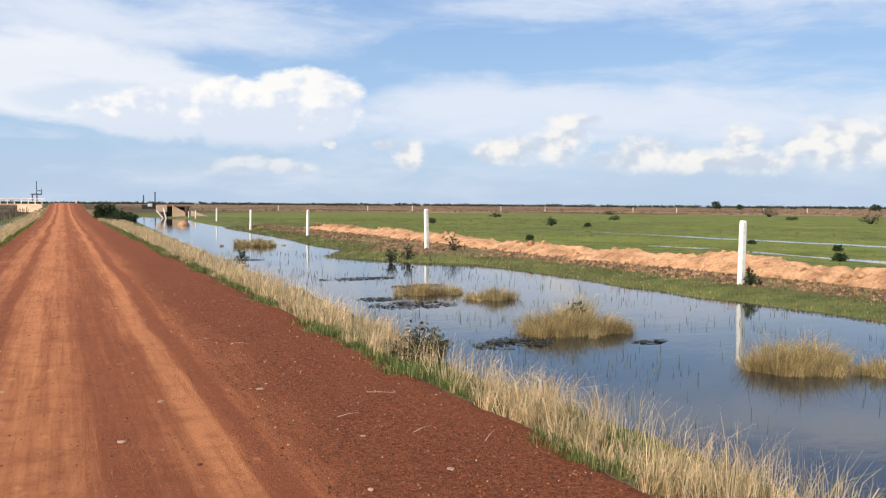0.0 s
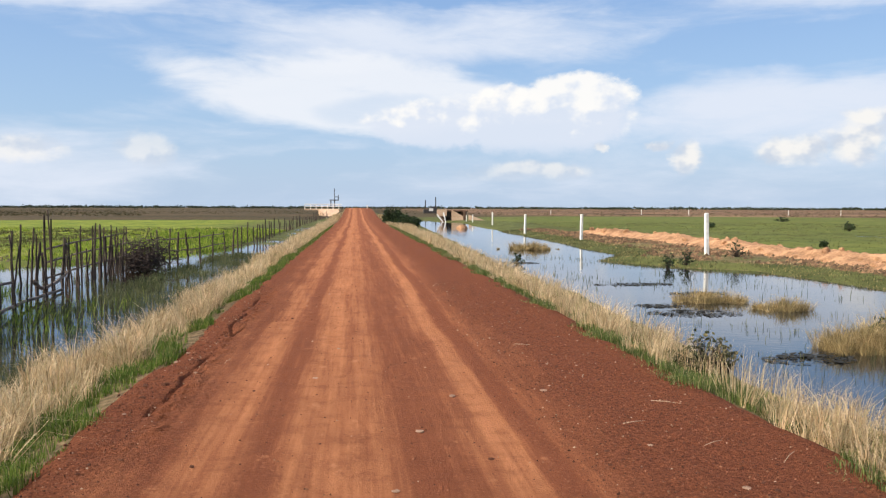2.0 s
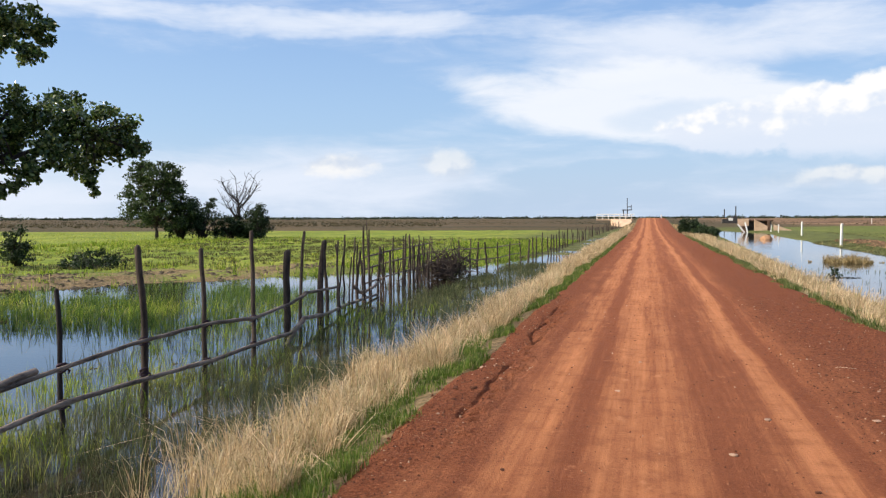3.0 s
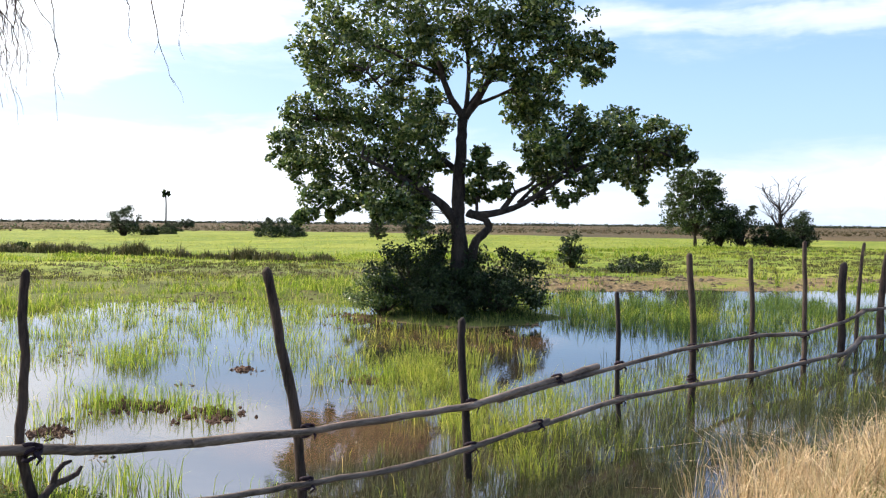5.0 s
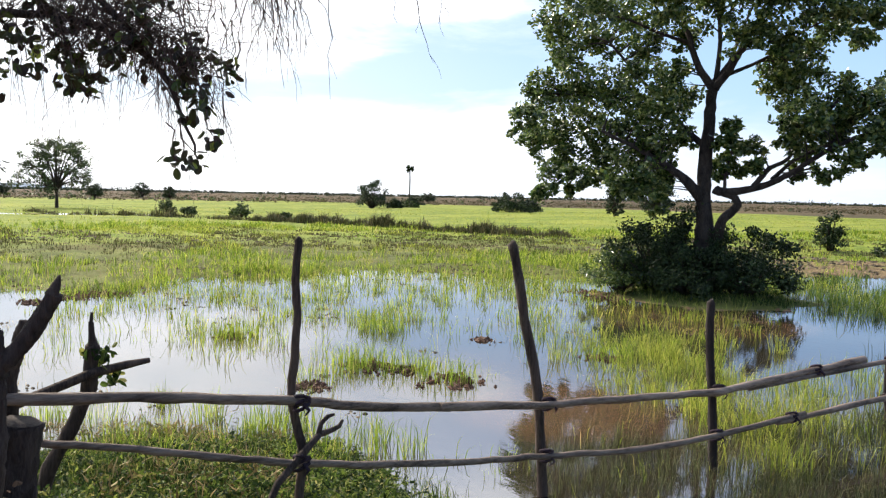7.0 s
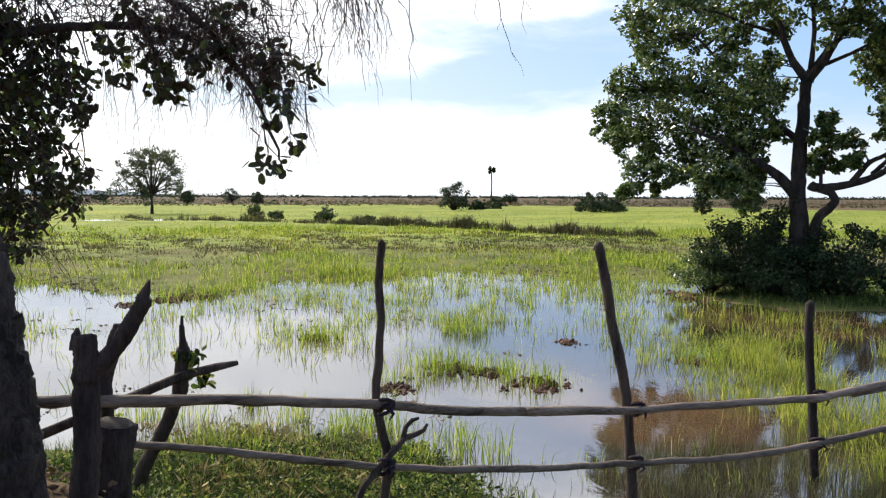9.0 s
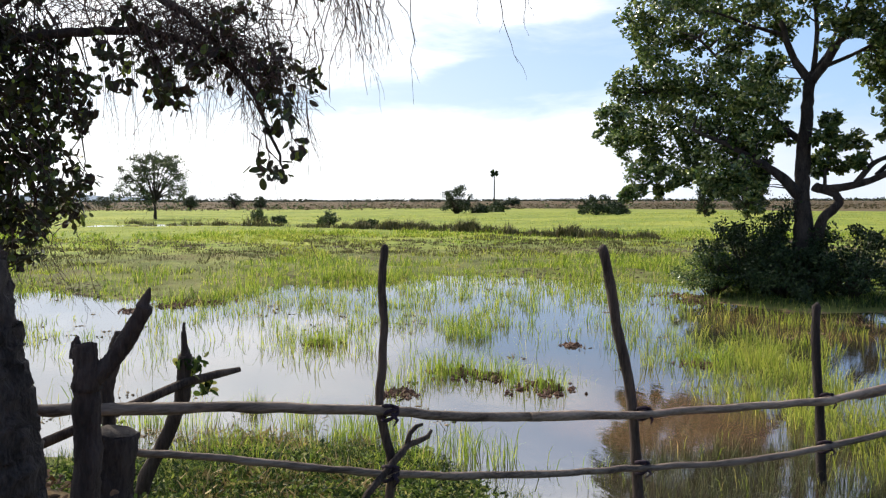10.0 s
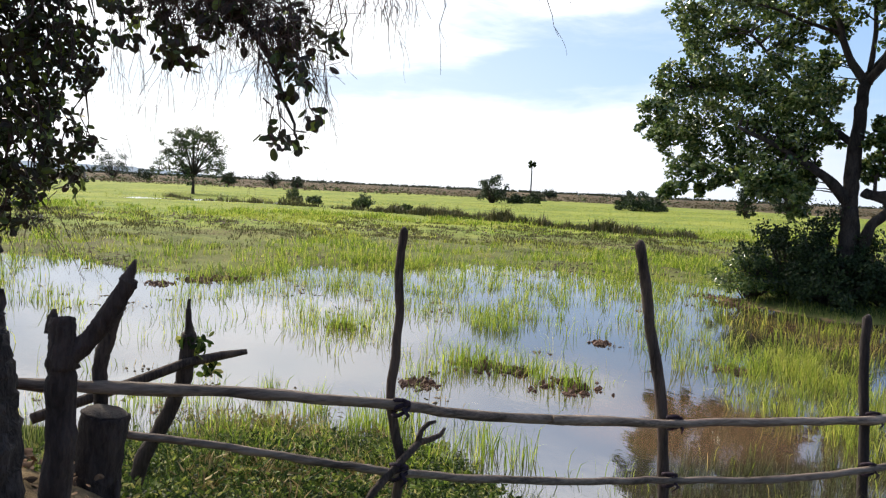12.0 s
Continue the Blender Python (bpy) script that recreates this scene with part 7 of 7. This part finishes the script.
t = g.random(5000)
x = np.interp(t, (0, 0.5, 1.0), (-25.5, -31.5, -42.0)) + g.normal(0, 2.6, 5000)
y = np.interp(t, (0, 0.5, 1.0), (27.0, 14.0, -4.0)) + g.normal(0, 2.2, 5000)
keep = (vnoise(x * 0.6, y, 1.6, 581) > 0.52) & (x < far_shore_left(y) - 5.0)
clod_strip("mud_clods", "churned brown clods on the field bank", x[keep], y[keep], 0.075, 582, m_churn)
x, y = scatter(3600, -27, -12, 17, 33, 585)
keep = (vnoise(x, y, 1.5, 586) > 0.45) & (x < far_shore_left(y) + 0.2) & (x > far_shore_left(y) - 6.5)
clod_strip("mud_clods", "churned tan clods on the wet field's corner", x[keep], y[keep], 0.10, 587, m_churn)
y = g.uniform(-6, 18, 2600)
x = far_shore_left(y) + g.normal(-0.6, 0.8, 2600)
keep = (vnoise(x, y, 1.4, 583) > 0.56)
clod_strip("mud_clods", "wet brown clods along the paddy's far rim", x[keep], y[keep], 0.06, 584, m_churn)


a = g.uniform(0, 2 * np.pi, 900)
x, y = -14.1 + (2.45 + g.normal(0, 0.16, 900)) * np.cos(a), 12.3 + (2.35 + g.normal(0, 0.16, 900)) * np.sin(a)
keep = vnoise(x, y, 0.9, 588) > 0.40
clod_strip("mud_clods", "crumbled brown earth along the island's rim", x[keep], y[keep], 0.075, 589, m_soil)


# ---------------------------------------------------------------- floating weed, clods, stones, straws
def clod(seed, rough=0.35):
    r = random.Random(seed)
    bm = bmesh.new()
    bmesh.ops.create_icosphere(bm, subdivisions=2, radius=1.0)
    for v in bm.verts:
        v.co *= 1 + rough * (noise.noise(v.co * 1.4 + Vector((seed, 0, 0))) + 0.5 * r.uniform(-1, 1))
        v.co.z *= 0.6
    me = bpy.data.meshes.new("clod")
    bm.to_mesh(me)
    return me


clod_meshes = []
for k, m in enumerate((m_stone, m_dirt, m_stone, m_dirt, m_mud, m_mud)):
    c = clod(k + 3)
    c.materials.append(m)
    clod_meshes.append(c)
sr_ = random.Random(9)
for x, y, s in ((1.51, 7.08, 0.026), (0.33, 5.83, 0.026), (0.69, 6.93, 0.024), (2.11, 4.5, 0.020), (1.05, 4.3, 0.018), (0.1, 4.6, 0.020), (-0.5, 7.8, 0.022)):
    ob = tagged(new("road_stone", clod_meshes[0]), "pale stone lying on the red road", "stone", "stones on the road")
    ob.matrix_basis = pose(x, y, on_road(x, y) + s * 0.2, 0, 0, sr_.uniform(0, 360)) @ Matrix.Diagonal((s * 1.3, s, s * 0.7, 1))
for i in range(150):
    x, y = sr_.choice((sr_.uniform(-2.1, 2.8), sr_.gauss(-1.85, 0.15), sr_.uniform(1.4, 2.8))), 2.5 + 14 * sr_.random() ** 1.5
    s = sr_.uniform(0.006, 0.016) * (1.5 if x < -1.6 else 1.0)
    ob = tagged(new("road_clod", clod_meshes[sr_.choice((1, 1, 3, 0))]), "small loose clod of earth on the road", "clod", "clods on the road")
    ob.matrix_basis = pose(x, y, on_road(x, y) + s * 0.25, 0, 0, sr_.uniform(0, 360)) @ Matrix.Diagonal((s * 1.4, s, s, 1))
MUD = ((-9.7, 3.1, 0.20), (-9.35, 3.45, 0.14), (-8.9, 2.2, 0.12), (-8.6, 3.75, 0.20), (-9.2, 6.2, 0.14), (-18.1, 0.6, 0.34), (-17.5, 0.1, 0.26), (-12.3, 2.0, 0.14), (-16.9, -0.6, 0.2), (-15.6, 10.3, 0.3), (-14.6, 9.9, 0.3), (-10.9, 5.3, 0.1))
for i, (x0, y0, s) in enumerate(MUD):
    m_ = int(30 + 160 * s)
    cx, cy = x0 + g.normal(0, s * 1.1, m_), y0 + g.normal(0, s * 0.9, m_)
    o = np.array([(1, 0, 0), (0.3, 0.9, 0), (-0.8, 0.6, 0), (-0.9, -0.5, 0), (0.2, -1, 0), (0, 0, 0.8), (0.4, 0.2, 0.6)], float)
    k_ = np.array([(0, 1, 6), (1, 5, 6), (1, 2, 5), (2, 3, 5), (3, 4, 5), (4, 0, 6), (4, 6, 5)])
    s_ = g.uniform(0.025, 0.09, m_) * (0.8 + s) * np.exp(-np.hypot(cx - x0, cy - y0) / (2.2 * s))
    v = o[None] * (s_[:, None] * g.uniform(0.6, 1.4, (m_, 7)))[:, :, None] + np.stack([cx, cy, np.full(m_, WATER + 0.004)], 1)[:, None, :]
    ob = tagged(new("mud_islet", mesh_arrays("mud_islet", v.reshape(-1, 3), (k_[None] + (np.arange(m_) * 7)[:, None, None]).ravel(), np.full(m_ * 7, 3), m_mud)), "low lump of broken red mud rising out of the paddy water", "mud lump", kind="stuff")
# crumbs of mud and rotten stalks standing just out of the paddy water
cx, cy = scatter(240, -20, -6.4, -4, 11, 621)
keep = (vnoise(cx, cy, 1.8, 622) > 0.50) & (cx > far_shore_left(cy) + 0.3) & (cx < near_shore_left(cy) - 0.3) & (np.hypot(cx + 14.0, cy - 12.4) > 3.0)
x, y, k = tufts(cx[keep], cy[keep], 7, 0.10, 623)
m_ = len(x)
o = np.array([(1, 0, 0), (0.3, 0.9, 0), (-0.8, 0.6, 0), (-0.9, -0.5, 0), (0.2, -1, 0), (0, 0, 0.8), (0.4, 0.2, 0.6)], float)
k_ = np.array([(0, 1, 6), (1, 5, 6), (1, 2, 5), (2, 3, 5), (3, 4, 5), (4, 0, 6), (4, 6, 5)])
v = o[None] * (g.uniform(0.010, 0.032, m_)[:, None] * g.uniform(0.6, 1.4, (m_, 7)))[:, :, None] * np.array((1.0, 1.0, 0.7)) + np.stack([x, y, np.full(m_, WATER - 0.002)], 1)[:, None, :]
tagged(new("mud_crumbs", mesh_arrays("mud_crumbs", v.reshape(-1, 3), (k_[None] + (np.arange(m_) * 7)[:, None, None]).ravel(), np.full(m_ * 7, 3), m_churn)), "scattered crumbs of mud standing out of the paddy water", "mud", kind="stuff")
x, y, k = tufts(cx[keep], cy[keep], 6, 0.18, 625)
blades("dead_stalks", np.stack([x, y, np.full(len(x), WATER)], 1), 0.14, 0.005, m_tan, "dead bent stalks in the paddy water", 626, 2.2)
# loose gravel over the road, thickest on its right side and along the left rim
n_ = 9000
q = g.random(n_)
px_ = np.where(q < 0.6, g.uniform(1.2, 2.95, n_), np.where(q < 0.8, g.normal(-1.9, 0.16, n_), g.uniform(-2.1, 2.9, n_)))
py_ = 2.6 + 15 * g.random(n_) ** 1.7
jx, jy = np.clip(np.searchsorted(rx, px_), 0, len(rx) - 1), np.clip(np.searchsorted(ry, py_), 0, len(ry) - 1)
pz_ = RZ[jy, jx]
sz = g.uniform(0.003, 0.0095, n_) * (1 + py_ * 0.02)
octa = np.array([(1, 0, 0), (0, 1, 0), (-1, 0, 0), (0, -1, 0), (0, 0, 0.8), (0, 0, -0.8)], float)
tri = np.array([(0, 1, 4), (1, 2, 4), (2, 3, 4), (3, 0, 4), (1, 0, 5), (2, 1, 5), (3, 2, 5), (0, 3, 5)])
vv = octa[None] * (sz[:, None] * g.uniform(0.6, 1.4, (n_, 6)))[:, :, None] + np.stack([px_, py_, pz_ + sz * 0.3], 1)[:, None, :]
tagged(new("gravel", mesh_arrays("gravel", vv.reshape(-1, 3), (tri[None] + (np.arange(n_) * 6)[:, None, None]).ravel(), np.full(n_ * 8, 3), m_pebble)), "loose red-brown gravel strewn over the road", "gravel", kind="stuff")
for i, (x, y, ln, a) in enumerate(((1.83, 5.88, 0.20, 20), (2.3, 6.6, 0.25, -30), (2.2, 5.3, 0.22, 35), (2.55, 4.9, 0.3, 50), (-1.45, 8.6, 0.25, 85), (2.0, 7.6, 0.16, 70), (1.7, 9.5, 0.2, -20))):
    ob = tagged(new("straw", pole_mesh("straw", [(0, 0, 0), (ln * 0.5, 0.004, 0.004), (ln, -0.003, 0)], [0.0016, 0.0019, 0.0010], m_pale, 5, i)), "pale dry straw lying on the road", "straw", "straws on the road")
    ob.matrix_basis = pose(x, y, on_road(x, y) + 0.012, 0, 0, a)
mat_i = 0
for x0, y0, rx_, ry_ in ((5.9, 10.5, 0.62, 0.35), (6.4, 15.4, 0.95, 0.55), (6.1, 16.6, 0.5, 0.3), (7.2, 21.4, 1.1, 0.4), (8.0, 19.0, 0.7, 0.3), (5.6, 30.0, 1.0, 0.4), (7.9, 9.9, 0.3, 0.12), (6.15, 10.65, 0.5, 0.40)):
    v, f = [], []
    for k in range(int(420 * rx_)):
        r2, a = sr_.random() ** 0.5, sr_.uniform(0, 6.283)
        if vnoise(r2 * math.cos(a) * rx_ * 4 + x0, r2 * math.sin(a) * ry_ * 4 + y0, 1.0, 610) < 0.42:
            continue
        px, py = x0 + rx_ * r2 * math.cos(a), y0 + ry_ * r2 * math.sin(a)
        s, b = sr_.uniform(0.02, 0.055), sr_.uniform(0, 6.283)
        base = len(v)
        v += [(px + s * math.cos(b + q), py + s * math.sin(b + q) * 0.7, WATER + sr_.uniform(0.002, 0.022)) for q in (0, 1.5, 3.2, 4.6)]
        f.append((base, base + 1, base + 2, base + 3))
    tagged(new("floating_weed", mesh_from("floating_weed", v, f, m_peat)), "dark mat of rotting weed floating on the ditch", "water weed", kind="stuff")
# leafy twig standing in the ditch
for i, (x, y, h) in enumerate(((5.6, 29.2, 0.45), (7.95, 12.0, 0.42), (11.2, 27.6, 0.5), (10.3, 27.0, 0.5), (13.9, 29.5, 0.5), (14.5, 14.6, 0.4))):
    shrub("ditch_plant", "dark leafy water plant standing in the ditch", x, y, max(land_at(x, y), WATER) - 0.02, h * (0.9 if i != 4 else 1.8), h, 120, 0.08, m_leaf_dark, 640 + i, 4)


# ---------------------------------------------------------------- far end: sluice, walls, dredger, skyline
def box(bm, x0, x1, y0, y1, z0, z1, bevel=0.03):
    m = Matrix.Translation(((x0 + x1) / 2, (y0 + y1) / 2, (z0 + z1) / 2)) @ Matrix.Diagonal((x1 - x0, y1 - y0, z1 - z0, 1))
    made = bmesh.ops.create_cube(bm, size=1.0, matrix=m)["verts"]
    if bevel:
        edges = {e for v in made for e in v.link_edges}
        bmesh.ops.bevel(bm, geom=list(edges), offset=bevel, segments=1, affect="EDGES")


def boxes(name, mat, *dims, bevel=0.03):
    bm = bmesh.new()
    for d in dims:
        box(bm, *d, bevel=bevel)
    me = bpy.data.meshes.new(name)
    bm.to_mesh(me)
    bm.free()
    me.materials.append(mat)
    return me


sluice = thing("sluice_bridge", "cream concrete sluice bridge with white railings across the canal", "bridge", -3.4, 182.0, 0.0)
part("deck", boxes("deck", m_cream, (-7.6, 0.0, -1.6, 1.6, 1.0, 1.3)), sluice)
part("abutment", boxes("abutment", m_cream, (-4.6, -0.4, -1.9, -1.6, -0.6, 1.3)), sluice)
wing = bmesh.new()
pr = [(-4.6, -1.7, 1.3), (-0.4, -1.7, 1.3), (0.1, -9.0, -0.1), (-2.6, -9.0, -0.6)]
top_ = [wing.verts.new(p) for p in pr]
bot_ = [wing.verts.new((p[0], p[1], -0.8)) for p in pr]
wing.faces.new(top_)
for i in range(4):
    wing.faces.new((top_[i], bot_[i], bot_[(i + 1) % 4], top_[(i + 1) % 4]))
bmesh.ops.recalc_face_normals(wing, faces=wing.faces)
wing_me = bpy.data.meshes.new("wing_wall")
wing.to_mesh(wing_me)
wing_me.materials.append(m_cream)
part("wing_wall", wing_me, sluice, "sloping cream concrete apron")
rail_me = boxes("railing_post", m_concrete, (-0.09, 0.09, -0.09, 0.09, 1.3, 2.2))
for i in range(7):
    part("railing_post", rail_me, sluice, m=Matrix.Translation((-7.5 + i * 1.2, -1.5, 0)))
for z in (1.75, 2.2):
    part("railing_bar", boxes("railing_bar", m_concrete, (-7.5, 0.3, -1.57, -1.43, z, z + 0.16)), sluice)
hoist = thing("gate_hoist", "dark iron gate hoist with a platform and mast on the bridge", "gate hoist", -4.6, 182.0, 1.3)
part("frame", boxes("frame", m_iron, (-0.9, -0.7, -0.3, 0.3, 0, 1.9), (-0.1, 0.1, -0.3, 0.3, 0, 1.9), (-1.1, 0.9, -0.6, 0.6, 1.8, 2.0), (0.0, 0.9, -0.5, 0.5, 2.5, 2.65), (0.75, 0.88, -0.1, 0.1, 1.9, 3.0)), hoist)
part("mast", boxes("mast", m_iron, (-0.1, 0.04, -0.07, 0.07, 1.8, 4.4), bevel=0), hoist)
marker_me = boxes("road_marker", m_concrete, (-0.14, 0.14, -0.12, 0.12, -0.2, 0.8))
for x, y, z in ((2.4, 181.0, 1.35),):
    ob = tagged(new("road_marker", marker_me), "short white concrete marker beside the road", "marker post", "road markers")
    ob.matrix_basis = pose(x, y, z, 0, 0, 0)
walls = thing("culvert", "old concrete culvert walls and dark openings at the ditch's end", "culvert", 14.0, 120.0, -0.5)


def slanted(name, mat, x0, x1, y0, y1, top0, top1):
    """A wall whose top falls from one end to the other."""
    v = [(x0, y0, -0.2), (x1, y0, -0.2), (x1, y1, -0.2), (x0, y1, -0.2), (x0, y0, top0), (x1, y0, top1), (x1, y1, top1), (x0, y1, top0)]
    return mesh_from(name, v, [(3, 2, 1, 0), (4, 5, 6, 7), (0, 1, 5, 4), (1, 2, 6, 5), (2, 3, 7, 6), (3, 0, 4, 7)], mat)


part("headwall", boxes("headwall", m_cream, (-2.4, -1.0, 0.0, 0.4, 0.9, 1.85)), walls)
# near-black back wall: the shade inside the openings is put into its colour
part("back_wall", boxes("back_wall", m_iron, (-1.6, 2.2, 2.2, 2.5, -0.2, 1.6)), walls)
part("roof_slab", boxes("roof_slab", m_brick, (-1.0, 2.2, 0.3, 2.5, 1.55, 1.75)), walls)
part("wing_wall", slanted("wing_wall", m_cream, -0.3, 1.35, -0.4, 0.0, 1.8, 0.9), walls, "sloping cream concrete wall")
part("side_wall", boxes("side_wall", m_brick, (-1.7, -1.35, 0.2, 2.4, -0.2, 1.5)), walls)
part("side_wall", boxes("side_wall", m_brick, (1.4, 1.75, 0.0, 2.4, -0.2, 1.6)), walls)
part("apron", slanted("apron", m_cream, 2.1, 4.3, -1.0, -0.6, 1.1, 0.35), walls, "low sloping cream concrete wall")
stick_me = boxes("marker_stick", m_concrete, (-0.09, 0.09, -0.09, 0.09, -0.2, 1.5))
for x, tilt in ((12.55, -14), (12.2, -38)):
    ob = tagged(new("marker_stick", stick_me), "white concrete post tipped over at the ditch's end", "post", "posts along the ditch")
    ob.matrix_basis = pose(x, 117.0, -0.5, 0, tilt, 0)
dredger = thing("pump_barge", "distant dark pump barge with two upright pipes", "barge", 24.6, 285.0, -0.4)
part("hull", boxes("hull", m_iron, (-1.6, 4.4, -1.5, 1.5, 0, 1.5), (1.0, 3.0, -1.0, 1.0, 1.5, 2.3)), dredger)
for x_, h_ in ((-0.9, 4.6), (2.6, 5.6)):
    part("pipe", boxes("pipe", m_iron, (x_ - 0.16, x_ + 0.16, -0.16, 0.16, 2.0, h_)), dredger)
part("cabin", boxes("cabin", m_concrete, (0.2, 1.6, -1.6, -1.5, 0.9, 1.8)), dredger)
lump = tagged(new("clay_heap", clod(55, 0.25)), "rounded heap of orange clay on the ditch bank", "earth heap")
lump.data.materials.append(m_clay)
lump.matrix_basis = pose(10.2, 80.5, -0.4, 0, 0, 20) @ Matrix.Diagonal((0.55, 0.5, 0.62, 1))

# low hills beyond the plain, with haze painted into their grey-blue colour
m_hill = simple("haze_painted_hill", (0.16, 0.20, 0.24), (0.22, 0.26, 0.30), 0.004, 1.0, 0.0, object_space=False, vary=0.0, spec=0.0)
ha = np.radians(np.linspace(86, 132, 70))
hills = []
for k, dist_ in enumerate((3000.0, 3300.0)):
    top_h = 34 * (0.25 + vnoise(ha * 14, ha * 0 + 9 * k, 1.0, 711 + k)) * sstep(np.degrees(ha), 86, 96)
    hills.append(np.stack([-np.sin(ha) * dist_, np.cos(ha) * dist_, (top_h if k == 0 else top_h * 0) - 2.0], 1))
k = np.arange(len(ha) - 1)
hill_loops = np.stack([k, k + 1, k + 1 + len(ha), k + len(ha)], 1)
foot = hills[0] * np.array((0.93, 0.93, 0.0)) - np.array((0, 0, 2.0))
hill_v = np.concatenate([foot, hills[0], hills[1]])
tagged(new("backdrop", mesh_arrays("backdrop", hill_v, np.concatenate([hill_loops, hill_loops + len(ha)]).ravel(), np.full(2 * len(k), 4), m_hill, True)), "low hills with painted grey-blue haze beyond the plain", "hills", kind="structure")

# woods along the skyline
def skyline(name, label, a0, a1, dist, h, n, seed, mat, gap, deep=0.06):
    g = np.random.default_rng(seed)
    a = np.radians(g.uniform(a0, a1, n))
    keep = vnoise(a * 40, a * 0, 1.0, seed) > gap
    a = a[keep]
    d = dist * g.uniform(1 - deep, 1 + deep, len(a))
    cx, cy = -np.sin(a) * d, np.cos(a) * d
    hh = h * (0.4 + 0.9 * vnoise(a * 90, a * 0 + 3, 1.0, seed + 1)) * g.uniform(0.6, 1.2, len(a))
    cen = np.stack([cx, cy, hh * 0.5], 1)
    sp_ = np.stack([hh * 0.7 + 1, hh * 0.7 + 1, hh * 0.5], 1)
    return tagged(new(name, leaves_mesh(name, cen, sp_, len(cen) * 7, dist * 0.0016, mat, seed, 0.2, 0.9, 1)), label, "woodland", kind="stuff")


skyline("far_woods", "dark line of far woods along the horizon", -75, 115, 1500, 3.6, 6500, 701, m_far, 0.12)
skyline("far_woods", "scattered far trees along the horizon", -75, 115, 900, 3.2, 900, 702, m_far, 0.55)

skyline("far_woods", "loose row of small far trees along the horizon", 38, 112, 700, 5.0, 420, 706, m_far, 0.48, 0.2)


def plain_scrub(label, a0, a1, d0, d1, n, h, seed, mat, gap):
    """Low scrub that stands on the plain, crowded in drifts."""
    q = np.random.default_rng(seed)
    a = np.radians(q.uniform(a0, a1, n))
    d = d0 * (d1 / d0) ** q.random(n)
    x, y = -np.sin(a) * d, np.cos(a) * d
    keep = vnoise(x * 0.7, y * 0.7, d0 * 0.09, seed) > gap
    x, y, d = x[keep], y[keep], d[keep]
    hh = h * q.uniform(0.25, 1.0, len(x)) ** 1.5 * (0.5 + vnoise(x, y, d0 * 0.05, seed + 1))
    z = land(x, y)
    c = np.stack([x, y, z + hh * 0.4], 1)
    sp_ = np.stack([hh * 1.5, hh * 1.5, hh * 0.5], 1)
    return tagged(new("far_scrub", leaves_mesh("far_scrub", c, sp_, len(c) * 9, h * 0.42, mat, seed, 0.2, 0.8, 1)), label, "scrub", kind="stuff")


plain_scrub("olive brown scrub across the distant plain", 14, 116, 170, 800, 11500, 0.6, 703, m_plain, 0.16)
plain_scrub("dark low bushes at the far edge of the green field", 25, 116, 160, 420, 700, 1.5, 705, m_leaf_mid, 0.56)
plain_scrub("red-brown scrub across the distant plain", -70, 14, 215, 800, 4200, 0.5, 704, m_plain, 0.34)
plain_tree("far_tree", "dark rounded tree alone on the plain", 288.0, 314.0, 4.8, 5.4, 1.0, 131, 1800, 0.35, m_leaf_dark)
plain_tree("far_tree", "small dark tree on the distant plain", 296.0, 306.0, 3.2, 3.2, 0.8, 132, 900, 0.35, m_leaf_dark)
plain_tree("far_tree", "low dark tree on the distant plain", 335.0, 263.0, 3.6, 6.5, 0.6, 133, 1400, 0.35, m_leaf_dark)
